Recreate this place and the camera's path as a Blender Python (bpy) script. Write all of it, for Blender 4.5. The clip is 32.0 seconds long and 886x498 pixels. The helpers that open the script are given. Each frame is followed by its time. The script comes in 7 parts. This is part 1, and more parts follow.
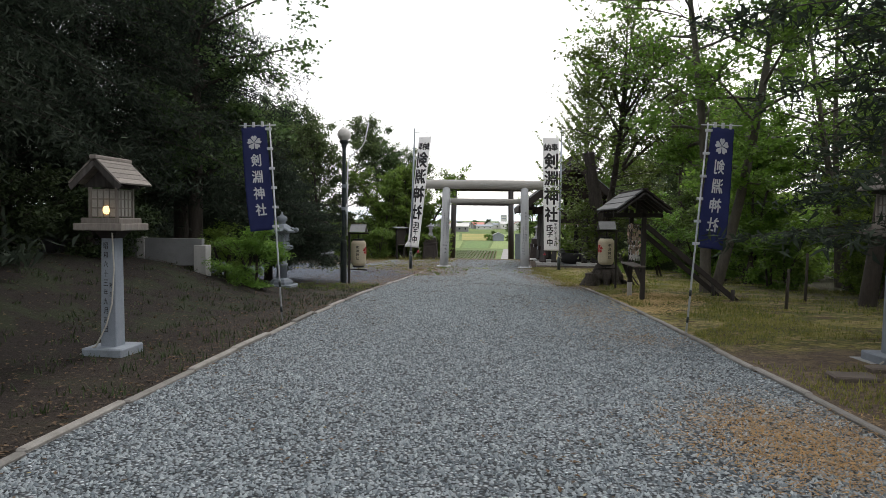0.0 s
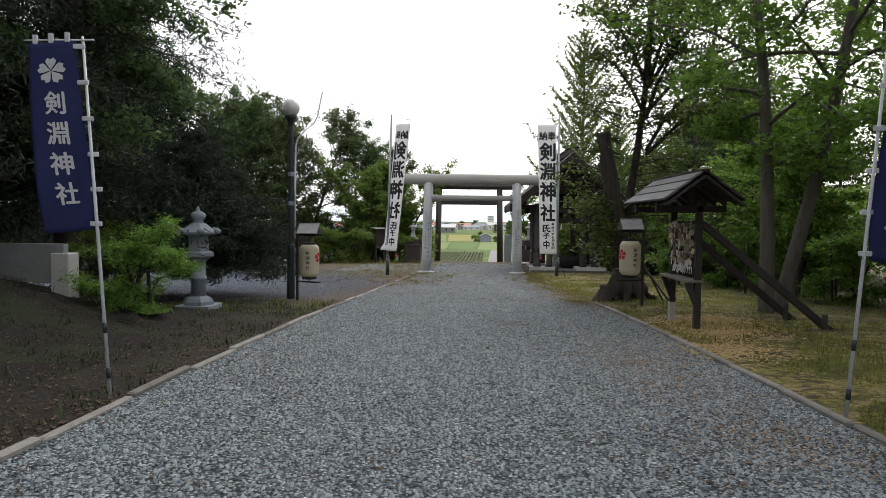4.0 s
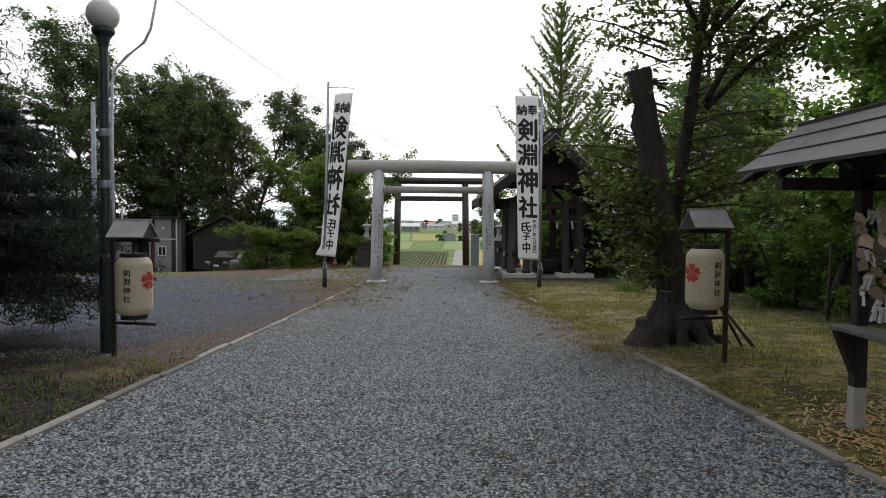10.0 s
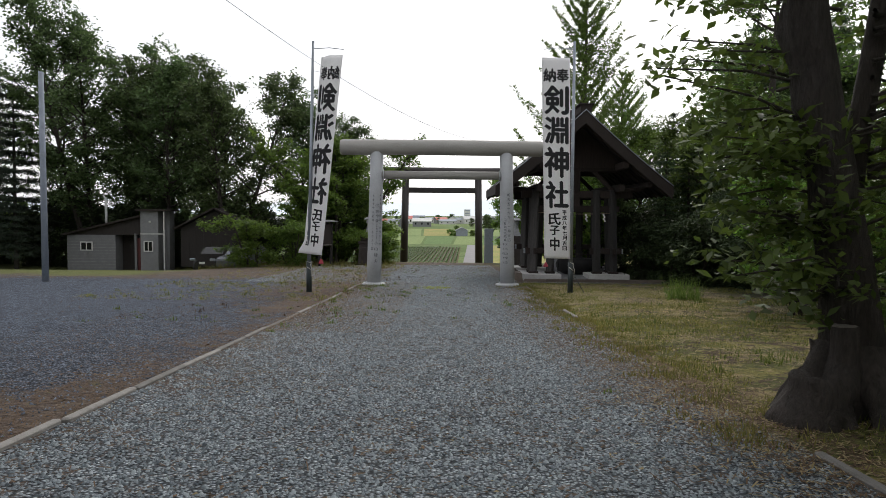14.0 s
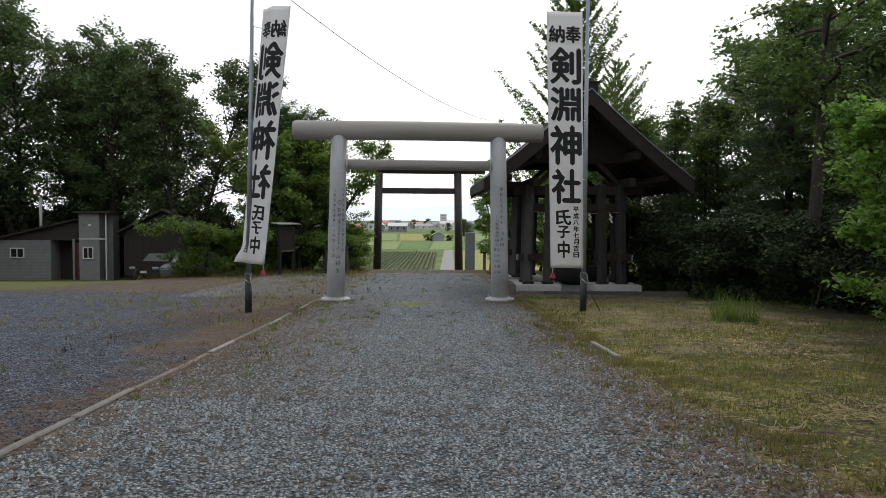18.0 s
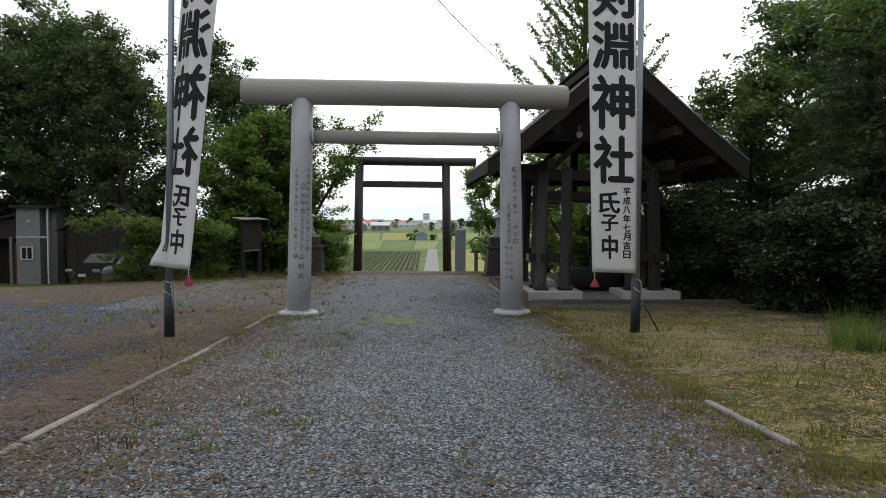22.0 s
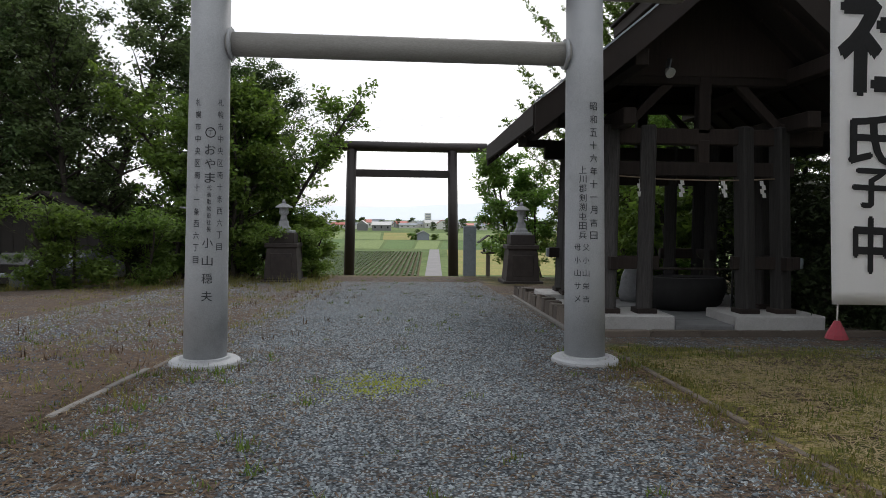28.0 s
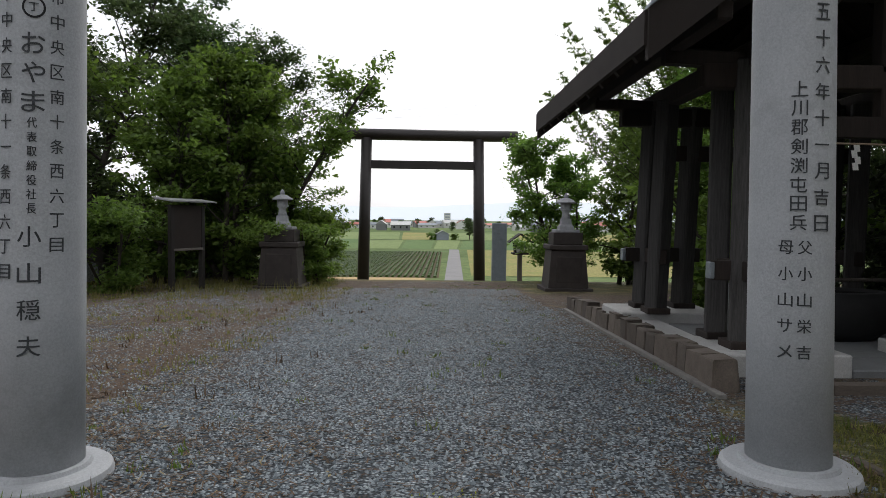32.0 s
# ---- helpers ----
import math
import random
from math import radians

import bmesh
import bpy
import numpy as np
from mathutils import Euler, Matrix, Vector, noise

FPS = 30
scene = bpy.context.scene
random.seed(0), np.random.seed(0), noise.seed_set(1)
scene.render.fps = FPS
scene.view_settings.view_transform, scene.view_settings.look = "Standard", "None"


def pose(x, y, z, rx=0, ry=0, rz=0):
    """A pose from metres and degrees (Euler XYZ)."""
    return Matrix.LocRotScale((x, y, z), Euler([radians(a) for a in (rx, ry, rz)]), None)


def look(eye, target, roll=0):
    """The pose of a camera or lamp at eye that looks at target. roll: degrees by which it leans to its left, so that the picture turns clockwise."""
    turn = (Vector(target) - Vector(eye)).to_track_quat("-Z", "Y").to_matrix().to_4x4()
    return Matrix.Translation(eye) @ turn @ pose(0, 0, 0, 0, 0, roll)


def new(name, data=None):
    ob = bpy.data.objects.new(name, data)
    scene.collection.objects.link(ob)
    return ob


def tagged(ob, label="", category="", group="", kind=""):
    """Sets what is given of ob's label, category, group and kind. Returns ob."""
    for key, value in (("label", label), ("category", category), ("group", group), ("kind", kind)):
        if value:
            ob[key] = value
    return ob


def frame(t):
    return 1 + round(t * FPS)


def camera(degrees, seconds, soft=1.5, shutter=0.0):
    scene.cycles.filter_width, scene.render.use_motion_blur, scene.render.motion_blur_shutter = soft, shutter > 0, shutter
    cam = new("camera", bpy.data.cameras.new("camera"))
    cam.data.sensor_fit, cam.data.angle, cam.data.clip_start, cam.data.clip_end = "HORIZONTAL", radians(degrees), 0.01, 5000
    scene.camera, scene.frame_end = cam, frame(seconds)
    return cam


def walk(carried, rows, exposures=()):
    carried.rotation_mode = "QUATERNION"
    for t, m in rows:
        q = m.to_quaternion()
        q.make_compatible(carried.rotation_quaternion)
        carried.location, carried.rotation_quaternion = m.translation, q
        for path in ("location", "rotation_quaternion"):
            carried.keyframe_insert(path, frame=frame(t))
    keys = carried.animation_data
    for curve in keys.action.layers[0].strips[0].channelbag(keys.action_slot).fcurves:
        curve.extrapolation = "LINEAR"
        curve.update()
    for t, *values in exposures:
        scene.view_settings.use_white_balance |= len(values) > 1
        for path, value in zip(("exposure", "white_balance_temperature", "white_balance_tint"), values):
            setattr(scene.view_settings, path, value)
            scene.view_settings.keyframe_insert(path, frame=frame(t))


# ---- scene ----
cam = camera(67.2, 32.0, soft=0.8)
METRES, EYE, TILT, LEAN, TURN = 35.7, 1.5, -4.75, 0.0, 3.57
ROWS = [
    (0.0, 0.0, 0.0, 0.0, -0.03, 2.15, -0.73),
    (0.5, 0.0007, 0.0151, 0.001, -0.19, 2.16, -0.69),
    (1.0, 0.0003, 0.0308, 0.0016, -0.04, 2.2, -0.68),
    (1.5, 0.0018, 0.0467, 0.003, -0.35, 2.18, -0.64),
    (2.0, 0.0016, 0.0624, 0.0038, -0.66, 2.23, -0.6),
    (2.5, 0.0027, 0.0788, 0.005, -0.97, 2.2, -0.58),
    (3.0, 0.0042, 0.0945, 0.0057, -0.89, 2.27, -0.51),
    (3.5, 0.0061, 0.1114, 0.0069, -1.09, 2.24, -0.5),
    (5.5, 0.0109, 0.1744, 0.0119, -1.2, 2.31, -0.55),
    (6.0, 0.0128, 0.1896, 0.0129, -1.52, 2.32, -0.45),
    (6.5, 0.0139, 0.2054, 0.0145, -1.83, 2.35, -0.45),
    (7.0, 0.0165, 0.2206, 0.015, -2.35, 2.35, -0.33),
    (7.5, 0.017, 0.2365, 0.0158, -2.66, 2.36, -0.34),
    (8.0, 0.0189, 0.2519, 0.0171, -2.97, 2.35, -0.29),
    (8.5, 0.0187, 0.2678, 0.0183, -3.27, 2.37, -0.27),
    (9.0, 0.0209, 0.2838, 0.0194, -3.58, 2.36, -0.22),
    (9.5, 0.0215, 0.3, 0.0202, -3.88, 2.38, -0.16),
    (10.0, 0.0239, 0.3161, 0.0215, -4.15, 2.18, -0.1),
    (10.5, 0.026, 0.3319, 0.022, -3.9, 2.2, -0.08),
    (11.0, 0.0296, 0.3479, 0.023, -3.73, 2.01, -0.06),
    (11.5, 0.0315, 0.3628, 0.0237, -3.13, 2.09, -0.1),
    (12.0, 0.0331, 0.3779, 0.0245, -2.96, 2.07, -0.16),
    (12.5, 0.0348, 0.3925, 0.0248, -2.75, 2.09, -0.15),
    (13.0, 0.0356, 0.4089, 0.0258, -2.8, 1.83, -0.21),
    (13.5, 0.0359, 0.4245, 0.0265, -2.98, 1.76, -0.13),
    (14.0, 0.0347, 0.4408, 0.0276, -3.14, 1.76, -0.22),
    (14.5, 0.0356, 0.4564, 0.0279, -3.0, 1.77, -0.15),
    (16.5, 0.0378, 0.5177, 0.0315, -4.24, 1.94, -0.0),
    (17.0, 0.0379, 0.5342, 0.0321, -4.56, 2.02, 0.02),
    (17.5, 0.04, 0.5501, 0.0326, -4.86, 2.04, 0.06),
    (18.0, 0.0401, 0.5659, 0.033, -5.18, 2.18, 0.04),
    (18.5, 0.042, 0.5812, 0.0331, -5.48, 2.21, 0.05),
    (19.0, 0.0415, 0.5959, 0.0335, -5.77, 2.25, 0.08),
    (19.5, 0.0423, 0.6127, 0.0335, -6.07, 2.2, 0.08),
    (20.0, 0.0426, 0.6286, 0.0342, -6.17, 2.07, 0.15),
    (20.5, 0.042, 0.6449, 0.0346, -6.48, 2.09, 0.1),
    (21.0, 0.0413, 0.6611, 0.0355, -6.58, 2.1, 0.16),
    (21.5, 0.0416, 0.6771, 0.0362, -6.59, 2.1, 0.11),
    (22.0, 0.0432, 0.6919, 0.037, -6.66, 2.13, 0.2),
    (22.5, 0.0437, 0.7079, 0.0378, -6.9, 2.11, 0.15),
    (23.0, 0.045, 0.7228, 0.0382, -6.82, 2.14, 0.17),
    (23.5, 0.046, 0.7397, 0.0386, -6.4, 2.12, 0.07),
    (24.0, 0.0491, 0.7541, 0.039, -5.88, 2.15, 0.11),
    (24.5, 0.0504, 0.7689, 0.0397, -5.73, 2.15, 0.06),
    (25.0, 0.0531, 0.7841, 0.0399, -5.9, 2.13, 0.05),
    (25.5, 0.0535, 0.7998, 0.0407, -6.12, 2.14, 0.07),
    (27.5, 0.0563, 0.8616, 0.0432, -6.35, 2.15, -0.09),
    (28.0, 0.0577, 0.8767, 0.0436, -6.55, 2.15, -0.08),
    (28.5, 0.0584, 0.8916, 0.0439, -6.12, 2.16, -0.11),
    (29.0, 0.0596, 0.9068, 0.0441, -5.89, 2.14, -0.15),
    (29.5, 0.0597, 0.9214, 0.045, -5.51, 2.16, -0.18),
    (30.0, 0.0602, 0.9367, 0.0452, -5.37, 2.14, -0.24),
    (30.5, 0.0609, 0.9508, 0.0459, -5.11, 2.17, -0.21),
    (31.0, 0.0617, 0.9658, 0.0469, -5.22, 2.14, -0.23),
    (31.5, 0.0624, 0.9799, 0.0474, -5.12, 2.16, -0.16),
    (32.0, 0.0624, 0.9949, 0.0482, -4.92, 2.15, -0.28),
]
walk(cam, [(t, pose(0, 0, EYE, TILT, LEAN, TURN) @ pose(METRES * x, METRES * y, METRES * z, 90 + pitch, roll, yaw)) for t, x, y, z, yaw, pitch, roll in ROWS],
     exposures=[(0.0, 0.33, 6500, 12), (6.0, 0.2, 6450, 12), (13.0, -0.03, 6400, 12), (25.0, -0.1, 6280, 12), (32.0, -0.14, 6300, 12)])
# ---- world, sun, exposure ----
world = bpy.data.worlds.new("overcast_sky")
scene.world = world
world.use_nodes = True
wn, wl = world.node_tree.nodes, world.node_tree.links
sky = wn.new("ShaderNodeTexSky")
sky.sky_type, sky.sun_disc = "NISHITA", False
sky.sun_elevation, sky.sun_rotation = radians(38), radians(20)
sky.air_density, sky.dust_density, sky.ozone_density = 1.0, 3.0, 1.0
wash = wn.new("ShaderNodeHueSaturation")
wash.inputs["Saturation"].default_value = 0.42
wl.new(sky.outputs["Color"], wash.inputs["Color"])
coord = wn.new("ShaderNodeTexCoord")
cloud = wn.new("ShaderNodeTexNoise")
cloud.inputs["Scale"].default_value, cloud.inputs["Detail"].default_value = 3.0, 5.0
wl.new(coord.outputs["Generated"], cloud.inputs["Vector"])
veil = wn.new("ShaderNodeMix")
veil.data_type = "RGBA"
veil.inputs["Factor"].default_value = 0.7
wl.new(wash.outputs["Color"], veil.inputs["A"])
lift = wn.new("ShaderNodeMapRange")
lift.inputs["To Min"].default_value, lift.inputs["To Max"].default_value = 7.0, 12.0
wl.new(cloud.outputs["Fac"], lift.inputs["Value"])
wl.new(lift.outputs["Result"], veil.inputs["B"])
back = wn["Background"]
back.inputs["Strength"].default_value = 0.13
wl.new(veil.outputs["Result"], back.inputs["Color"])
sun = new("sun", bpy.data.lights.new("sun", "SUN"))
sun.data.energy, sun.data.angle, sun.data.color = 1.0, radians(15), (1.0, 0.965, 0.91)
sun.matrix_world = look((0, 0, 30), (-9, -26, 0))
sun.location = (0, 0, 40)
# ---- materials ----
def graph(name):
    m = bpy.data.materials.new(name)
    m.use_nodes = True
    return m, m.node_tree.nodes, m.node_tree.links, m.node_tree.nodes["Principled BSDF"]


def noise_node(n, l, scale, detail=6.0, rough=0.6, vec=None, stretch=None):
    t = n.new("ShaderNodeTexNoise")
    t.inputs["Scale"].default_value, t.inputs["Detail"].default_value, t.inputs["Roughness"].default_value = scale, detail, rough
    if stretch:
        mp = n.new("ShaderNodeMapping")
        mp.inputs["Scale"].default_value = stretch
        l.new(vec, mp.inputs["Vector"])
        vec = mp.outputs["Vector"]
    if vec is not None:
        l.new(vec, t.inputs["Vector"])
    return t.outputs["Fac"]


def ramp_node(n, l, fac, stops):
    r = n.new("ShaderNodeValToRGB")
    while len(r.color_ramp.elements) < len(stops):
        r.color_ramp.elements.new(0.5)
    for e, (p, c) in zip(r.color_ramp.elements, stops):
        e.position, e.color = p, (*c, 1)
    l.new(fac, r.inputs["Fac"])
    return r.outputs["Color"]


def mix_node(n, l, fac, a, b, mode="MIX"):
    m = n.new("ShaderNodeMix")
    m.data_type, m.blend_type = "RGBA", mode
    for socket, value in (("Factor", fac), ("A", a), ("B", b)):
        if isinstance(value, (int, float)):
            m.inputs[socket].default_value = value
        elif isinstance(value, tuple):
            m.inputs[socket].default_value = (*value, 1)
        else:
            l.new(value, m.inputs[socket])
    return m.outputs["Result"]


def bump_node(n, l, height, strength, distance, b, under=None):
    k = n.new("ShaderNodeBump")
    k.inputs["Strength"].default_value, k.inputs["Distance"].default_value = strength, distance
    l.new(height, k.inputs["Height"])
    if under is not None:
        l.new(under, k.inputs["Normal"])
    l.new(k.outputs["Normal"], b.inputs["Normal"])
    return k.outputs["Normal"]


def math_node(n, l, op, a, b=None, clamp=False):
    m = n.new("ShaderNodeMath")
    m.operation, m.use_clamp = op, clamp
    for i, v in enumerate((a, b)):
        if v is None:
            continue
        if isinstance(v, (int, float)):
            m.inputs[i].default_value = v
        else:
            l.new(v, m.inputs[i])
    return m.outputs[0]


def step_node(n, l, value, lo, hi, out=(0.0, 1.0)):
    m = n.new("ShaderNodeMapRange")
    m.interpolation_type = "SMOOTHSTEP"
    for k, v in (("From Min", lo), ("From Max", hi), ("To Min", out[0]), ("To Max", out[1])):
        m.inputs[k].default_value = v
    l.new(value, m.inputs["Value"])
    return m.outputs["Result"]


def surface(name, dark, light, scale=6.0, rough=0.8, metal=0.0, grain=60.0, bump=0.3, dist=0.004, stretch=None, stain=None, spread=0.25, vary=0.12):
    """A weathered surface: large blotches, fine grain, a little difference from piece to piece."""
    m, n, l, b = graph(name)
    c = n.new("ShaderNodeTexCoord").outputs["Object"]
    big = noise_node(n, l, scale, 6, 0.65, c, stretch)
    col = ramp_node(n, l, big, [(0.5 - spread, dark), (0.5 + spread, light)])
    fine = noise_node(n, l, grain, 4, 0.7, c, stretch)
    col = mix_node(n, l, 0.35, col, ramp_node(n, l, fine, [(0.3, tuple(v * 0.55 for v in dark)), (0.7, tuple(min(1, v * 1.15) for v in light))]))
    if stain:
        blot = noise_node(n, l, scale * 0.35 + 0.4, 8, 0.7, c, stretch)
        col = mix_node(n, l, step_node(n, l, blot, 0.55, 0.75, (0.0, 0.75)), col, stain)
    if vary:
        info = n.new("ShaderNodeObjectInfo")
        hs = n.new("ShaderNodeHueSaturation")
        l.new(step_node(n, l, info.outputs["Random"], 0, 1, (1 - vary, 1 + vary)), hs.inputs["Value"])
        l.new(col, hs.inputs["Color"])
        col = hs.outputs["Color"]
    l.new(col, b.inputs["Base Color"])
    b.inputs["Metallic"].default_value = metal
    l.new(step_node(n, l, fine, 0.2, 0.8, (max(0.05, rough - 0.12), min(1, rough + 0.1))), b.inputs["Roughness"])
    bump_node(n, l, fine, bump, dist, b, bump_node(n, l, big, bump * 0.5, dist * 4, b))
    return m


def leaf_material(name, dark, light, gloss=0.55, thin=0.48):
    m, n, l, b = graph(name)
    geo = n.new("ShaderNodeNewGeometry")
    info = n.new("ShaderNodeObjectInfo")
    c = n.new("ShaderNodeTexCoord").outputs["Object"]
    patch = noise_node(n, l, 0.7, 3, 0.6, c)
    mixv = math_node(n, l, "ADD", math_node(n, l, "MULTIPLY", geo.outputs["Random Per Island"], 0.55), math_node(n, l, "MULTIPLY", patch, 0.6))
    col = ramp_node(n, l, mixv, [(0.15, dark), (0.85, light)])
    hs = n.new("ShaderNodeHueSaturation")
    l.new(step_node(n, l, info.outputs["Random"], 0, 1, (0.85, 1.15)), hs.inputs["Value"])
    l.new(step_node(n, l, info.outputs["Random"], 0, 1, (0.485, 0.51)), hs.inputs["Hue"])
    l.new(col, hs.inputs["Color"])
    l.new(hs.outputs["Color"], b.inputs["Base Color"])
    b.inputs["Roughness"].default_value = gloss
    b.inputs["Specular IOR Level"].default_value = 0.3 if gloss < 0.8 else 0.08
    tr = n.new("ShaderNodeBsdfTranslucent")
    glow = n.new("ShaderNodeHueSaturation")
    glow.inputs["Value"].default_value, glow.inputs["Saturation"].default_value = 1.4, 1.1
    l.new(hs.outputs["Color"], glow.inputs["Color"])
    l.new(glow.outputs["Color"], tr.inputs["Color"])
    mx = n.new("ShaderNodeMixShader")
    mx.inputs["Fac"].default_value = thin
    l.new(b.outputs["BSDF"], mx.inputs[1])
    l.new(tr.outputs["BSDF"], mx.inputs[2])
    l.new(mx.outputs["Shader"], n["Material Output"].inputs["Surface"])
    return m


def stones_cells(n, l, c, scale):
    v = n.new("ShaderNodeTexVoronoi")
    v.inputs["Scale"].default_value = scale
    l.new(c, v.inputs["Vector"])
    return v


def ground_material():
    """The whole approach: crushed stone, soil and needles working through it, bank darkened for tree shade, mossy lawn
    and rough verge.
    """
    m, n, l, b = graph("approach_ground")
    c = n.new("ShaderNodeTexCoord").outputs["Object"]
    xyz = n.new("ShaderNodeSeparateXYZ")
    l.new(c, xyz.inputs["Vector"])
    x, y = xyz.outputs["X"], xyz.outputs["Y"]

    def noisy(scale, detail=6, rough=0.65):
        return noise_node(n, l, scale, detail, rough, c)

    def step(v, lo, hi, a=0.0, z=1.0):
        return step_node(n, l, v, lo, hi, (a, z))

    def chain(op, vs):
        out = vs[0]
        for v in vs[1:]:
            out = math_node(n, l, op, out, v)
        return out

    def add(*vs):
        return chain("ADD", vs)

    def mul(*vs):
        return chain("MULTIPLY", vs)

    def top(*vs):
        return chain("MAXIMUM", vs)

    def swing(v, amount):
        return math_node(n, l, "MULTIPLY", math_node(n, l, "SUBTRACT", v, 0.5), amount)

    def tone(colour, fac, low=0.4, high=1.35):
        return ramp_node(n, l, fac, [(0.28, tuple(k * low for k in colour)), (0.72, tuple(min(1.0, k * high) for k in colour))])

    broad, mid, small, fine, grit = noisy(0.4, 4), noisy(1.1, 8, 0.7), noisy(4.0, 7, 0.75), noisy(16, 5, 0.75), noisy(60, 5, 0.75)
    mid_b, small_b = noise_node(n, l, 1.7, 8, 0.72, c, (1, 1, 3)), noise_node(n, l, 7.0, 7, 0.78, c, (1, 1.6, 1))
    xw, yw = add(x, swing(broad, 3.0), swing(mid, 1.6)), add(y, swing(broad, 7.0), swing(mid, 3.0))
    # crushed stone
    v = stones_cells(n, l, c, 34)
    sep = n.new("ShaderNodeSeparateColor")
    l.new(v.outputs["Color"], sep.inputs["Color"])
    col = ramp_node(n, l, sep.outputs["Red"], [(0.0, (0.13, 0.162, 0.186)), (0.5, (0.37, 0.418, 0.448)), (0.86, (0.485, 0.54, 0.565)), (1.0, (0.56, 0.605, 0.625))])
    # gaps between stones are darkened in the colour, standing for crevice shade
    col = mix_node(n, l, 1.0, col, step(v.outputs["Distance"], 0.2, 0.62, 1.0, 0.2), "MULTIPLY")
    col = mix_node(n, l, 0.75, col, ramp_node(n, l, small, [(0.36, (0.52, 0.52, 0.53)), (0.64, (1.4, 1.4, 1.4))]), "MULTIPLY")
    col = mix_node(n, l, 0.7, col, ramp_node(n, l, fine, [(0.34, (0.58, 0.58, 0.59)), (0.66, (1.3, 1.3, 1.3))]), "MULTIPLY")
    col = mix_node(n, l, 0.5, col, ramp_node(n, l, mid, [(0.3, (0.72, 0.72, 0.74)), (0.7, (1.15, 1.15, 1.13))]), "MULTIPLY")
    west = step(x, -2.97, -2.93, 1.0, 0.0)
    lot = mul(west, step(y, 42.0, 46.0, 1.0, 0.25))
    col = mix_node(n, l, lot, col, mix_node(n, l, 1.0, col, (0.57, 0.6, 0.71), "MULTIPLY"))
    # soil and brown needles
    path_soil = add(step(y, 8.0, 28.0, 0.05, 0.36), step(y, 35.0, 41.0, 0.0, -0.14), mul(step(x, 1.5, 2.9), step(yw, 18.0, 26.0, 0.0, 0.36)), mul(step(x, -2.9, -1.4, 1.0, 0.0), step(yw, 12.0, 30.0, 0.1, 0.28)), step(yw, 50.0, 57.0, 0.0, 0.5))
    patch = mul(step(xw, -3.4, -2.4), step(xw, -1.4, -0.4, 1.0, 0.0), step(y, 29.5, 31.5), step(y, 36.0, 37.5, 1.0, 0.0), 0.55)
    beyond = mul(step(xw, -6.5, -0.8, 0.75, 0.0), step(y, 39.5, 44.0))
    lot_soil = mul(west, add(0.02, step(xw, -4.4, -3.4, 0.0, 0.48), step(yw, 20.0, 24.5, 0.62, 0.0), mul(step(yw, 30.0, 34.0), step(xw, -7.0, -5.0, 0.0, 0.65))))
    path_soil = mul(path_soil, math_node(n, l, "SUBTRACT", 1.0, mul(west, step(y, 41.0, 42.0, 1.0, 0.0))))
    soil = top(path_soil, patch, beyond, lot_soil)
    soil_mask = step(add(soil, swing(mid_b, 1.4), swing(small_b, 1.6), swing(fine, 1.9)), 0.44, 0.64, 0.0, 0.92)
    earth = tone((0.135, 0.097, 0.068), fine)
    earth = mix_node(n, l, step(small_b, 0.48, 0.62, 0.0, 0.85), earth, tone((0.07, 0.045, 0.032), grit))
    earth = mix_node(n, l, step(mid, 0.54, 0.66, 0.0, 0.8), earth, tone((0.2, 0.145, 0.085), grit))
    col = mix_node(n, l, soil_mask, col, earth)
    weedy = mul(step(add(small, swing(mid_b, 0.6)), 0.6, 0.7, 0.0, 0.75), step(add(soil, mul(patch, 0.7)), 0.2, 0.6))
    col = mix_node(n, l, weedy, col, tone((0.105, 0.1, 0.036), grit))
    dry = mul(step(add(small_b, swing(mid, 0.8)), 0.68, 0.76, 0.0, 0.8), step(add(x, swing(mid, 2.0)), -0.5, 2.6, 0.25, 1.0))
    col = mix_node(n, l, dry, col, tone((0.3, 0.195, 0.085), grit))
    # lawn
    inner = mul(step(add(x, swing(mid, 1.5), swing(small, 0.5)), 2.5, 2.95), step(y, 20.4, 21.6))
    lawn = mul(top(step(x, 2.93, 2.97), inner), step(yw, 40.2, 41.4, 1.0, 0.0))
    turf = tone((0.1, 0.104, 0.028), fine, 0.3, 1.5)
    turf = mix_node(n, l, step(mid, 0.47, 0.54, 0.0, 0.95), turf, tone((0.215, 0.19, 0.055), fine, 0.35, 1.5))
    turf = mix_node(n, l, step(small_b, 0.52, 0.6, 0.0, 0.8), turf, tone((0.045, 0.056, 0.014), grit, 0.3, 1.4))
    raked = step(add(mid_b, swing(small_b, 0.7)), 0.53, 0.57, 0.0, 0.95)
    turf = mix_node(n, l, raked, turf, tone((0.075, 0.05, 0.032), fine, 0.25, 1.6))
    straw = step(add(noise_node(n, l, 1.3, 8, 0.75, c, (1, 2.4, 1)), swing(small, 0.7)), 0.55, 0.6, 0.0, 0.9)
    turf = mix_node(n, l, straw, turf, tone((0.29, 0.225, 0.11), fine, 0.25, 1.5))
    # towards the woods one dark colour carries tree shade and dark soil
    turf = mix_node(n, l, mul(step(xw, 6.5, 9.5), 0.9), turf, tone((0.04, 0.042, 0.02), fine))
    dirt = mul(step(add(y, swing(mid, 3.0)), 8.2, 9.0, 1.0, 0.0), step(xw, 8.0, 9.5, 1.0, 0.0))
    ground = mix_node(n, l, step(small, 0.45, 0.62, 0.0, 0.8), tone((0.11, 0.083, 0.06), fine), tone((0.2, 0.15, 0.085), grit))
    turf = mix_node(n, l, dirt, turf, ground)
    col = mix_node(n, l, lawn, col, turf)
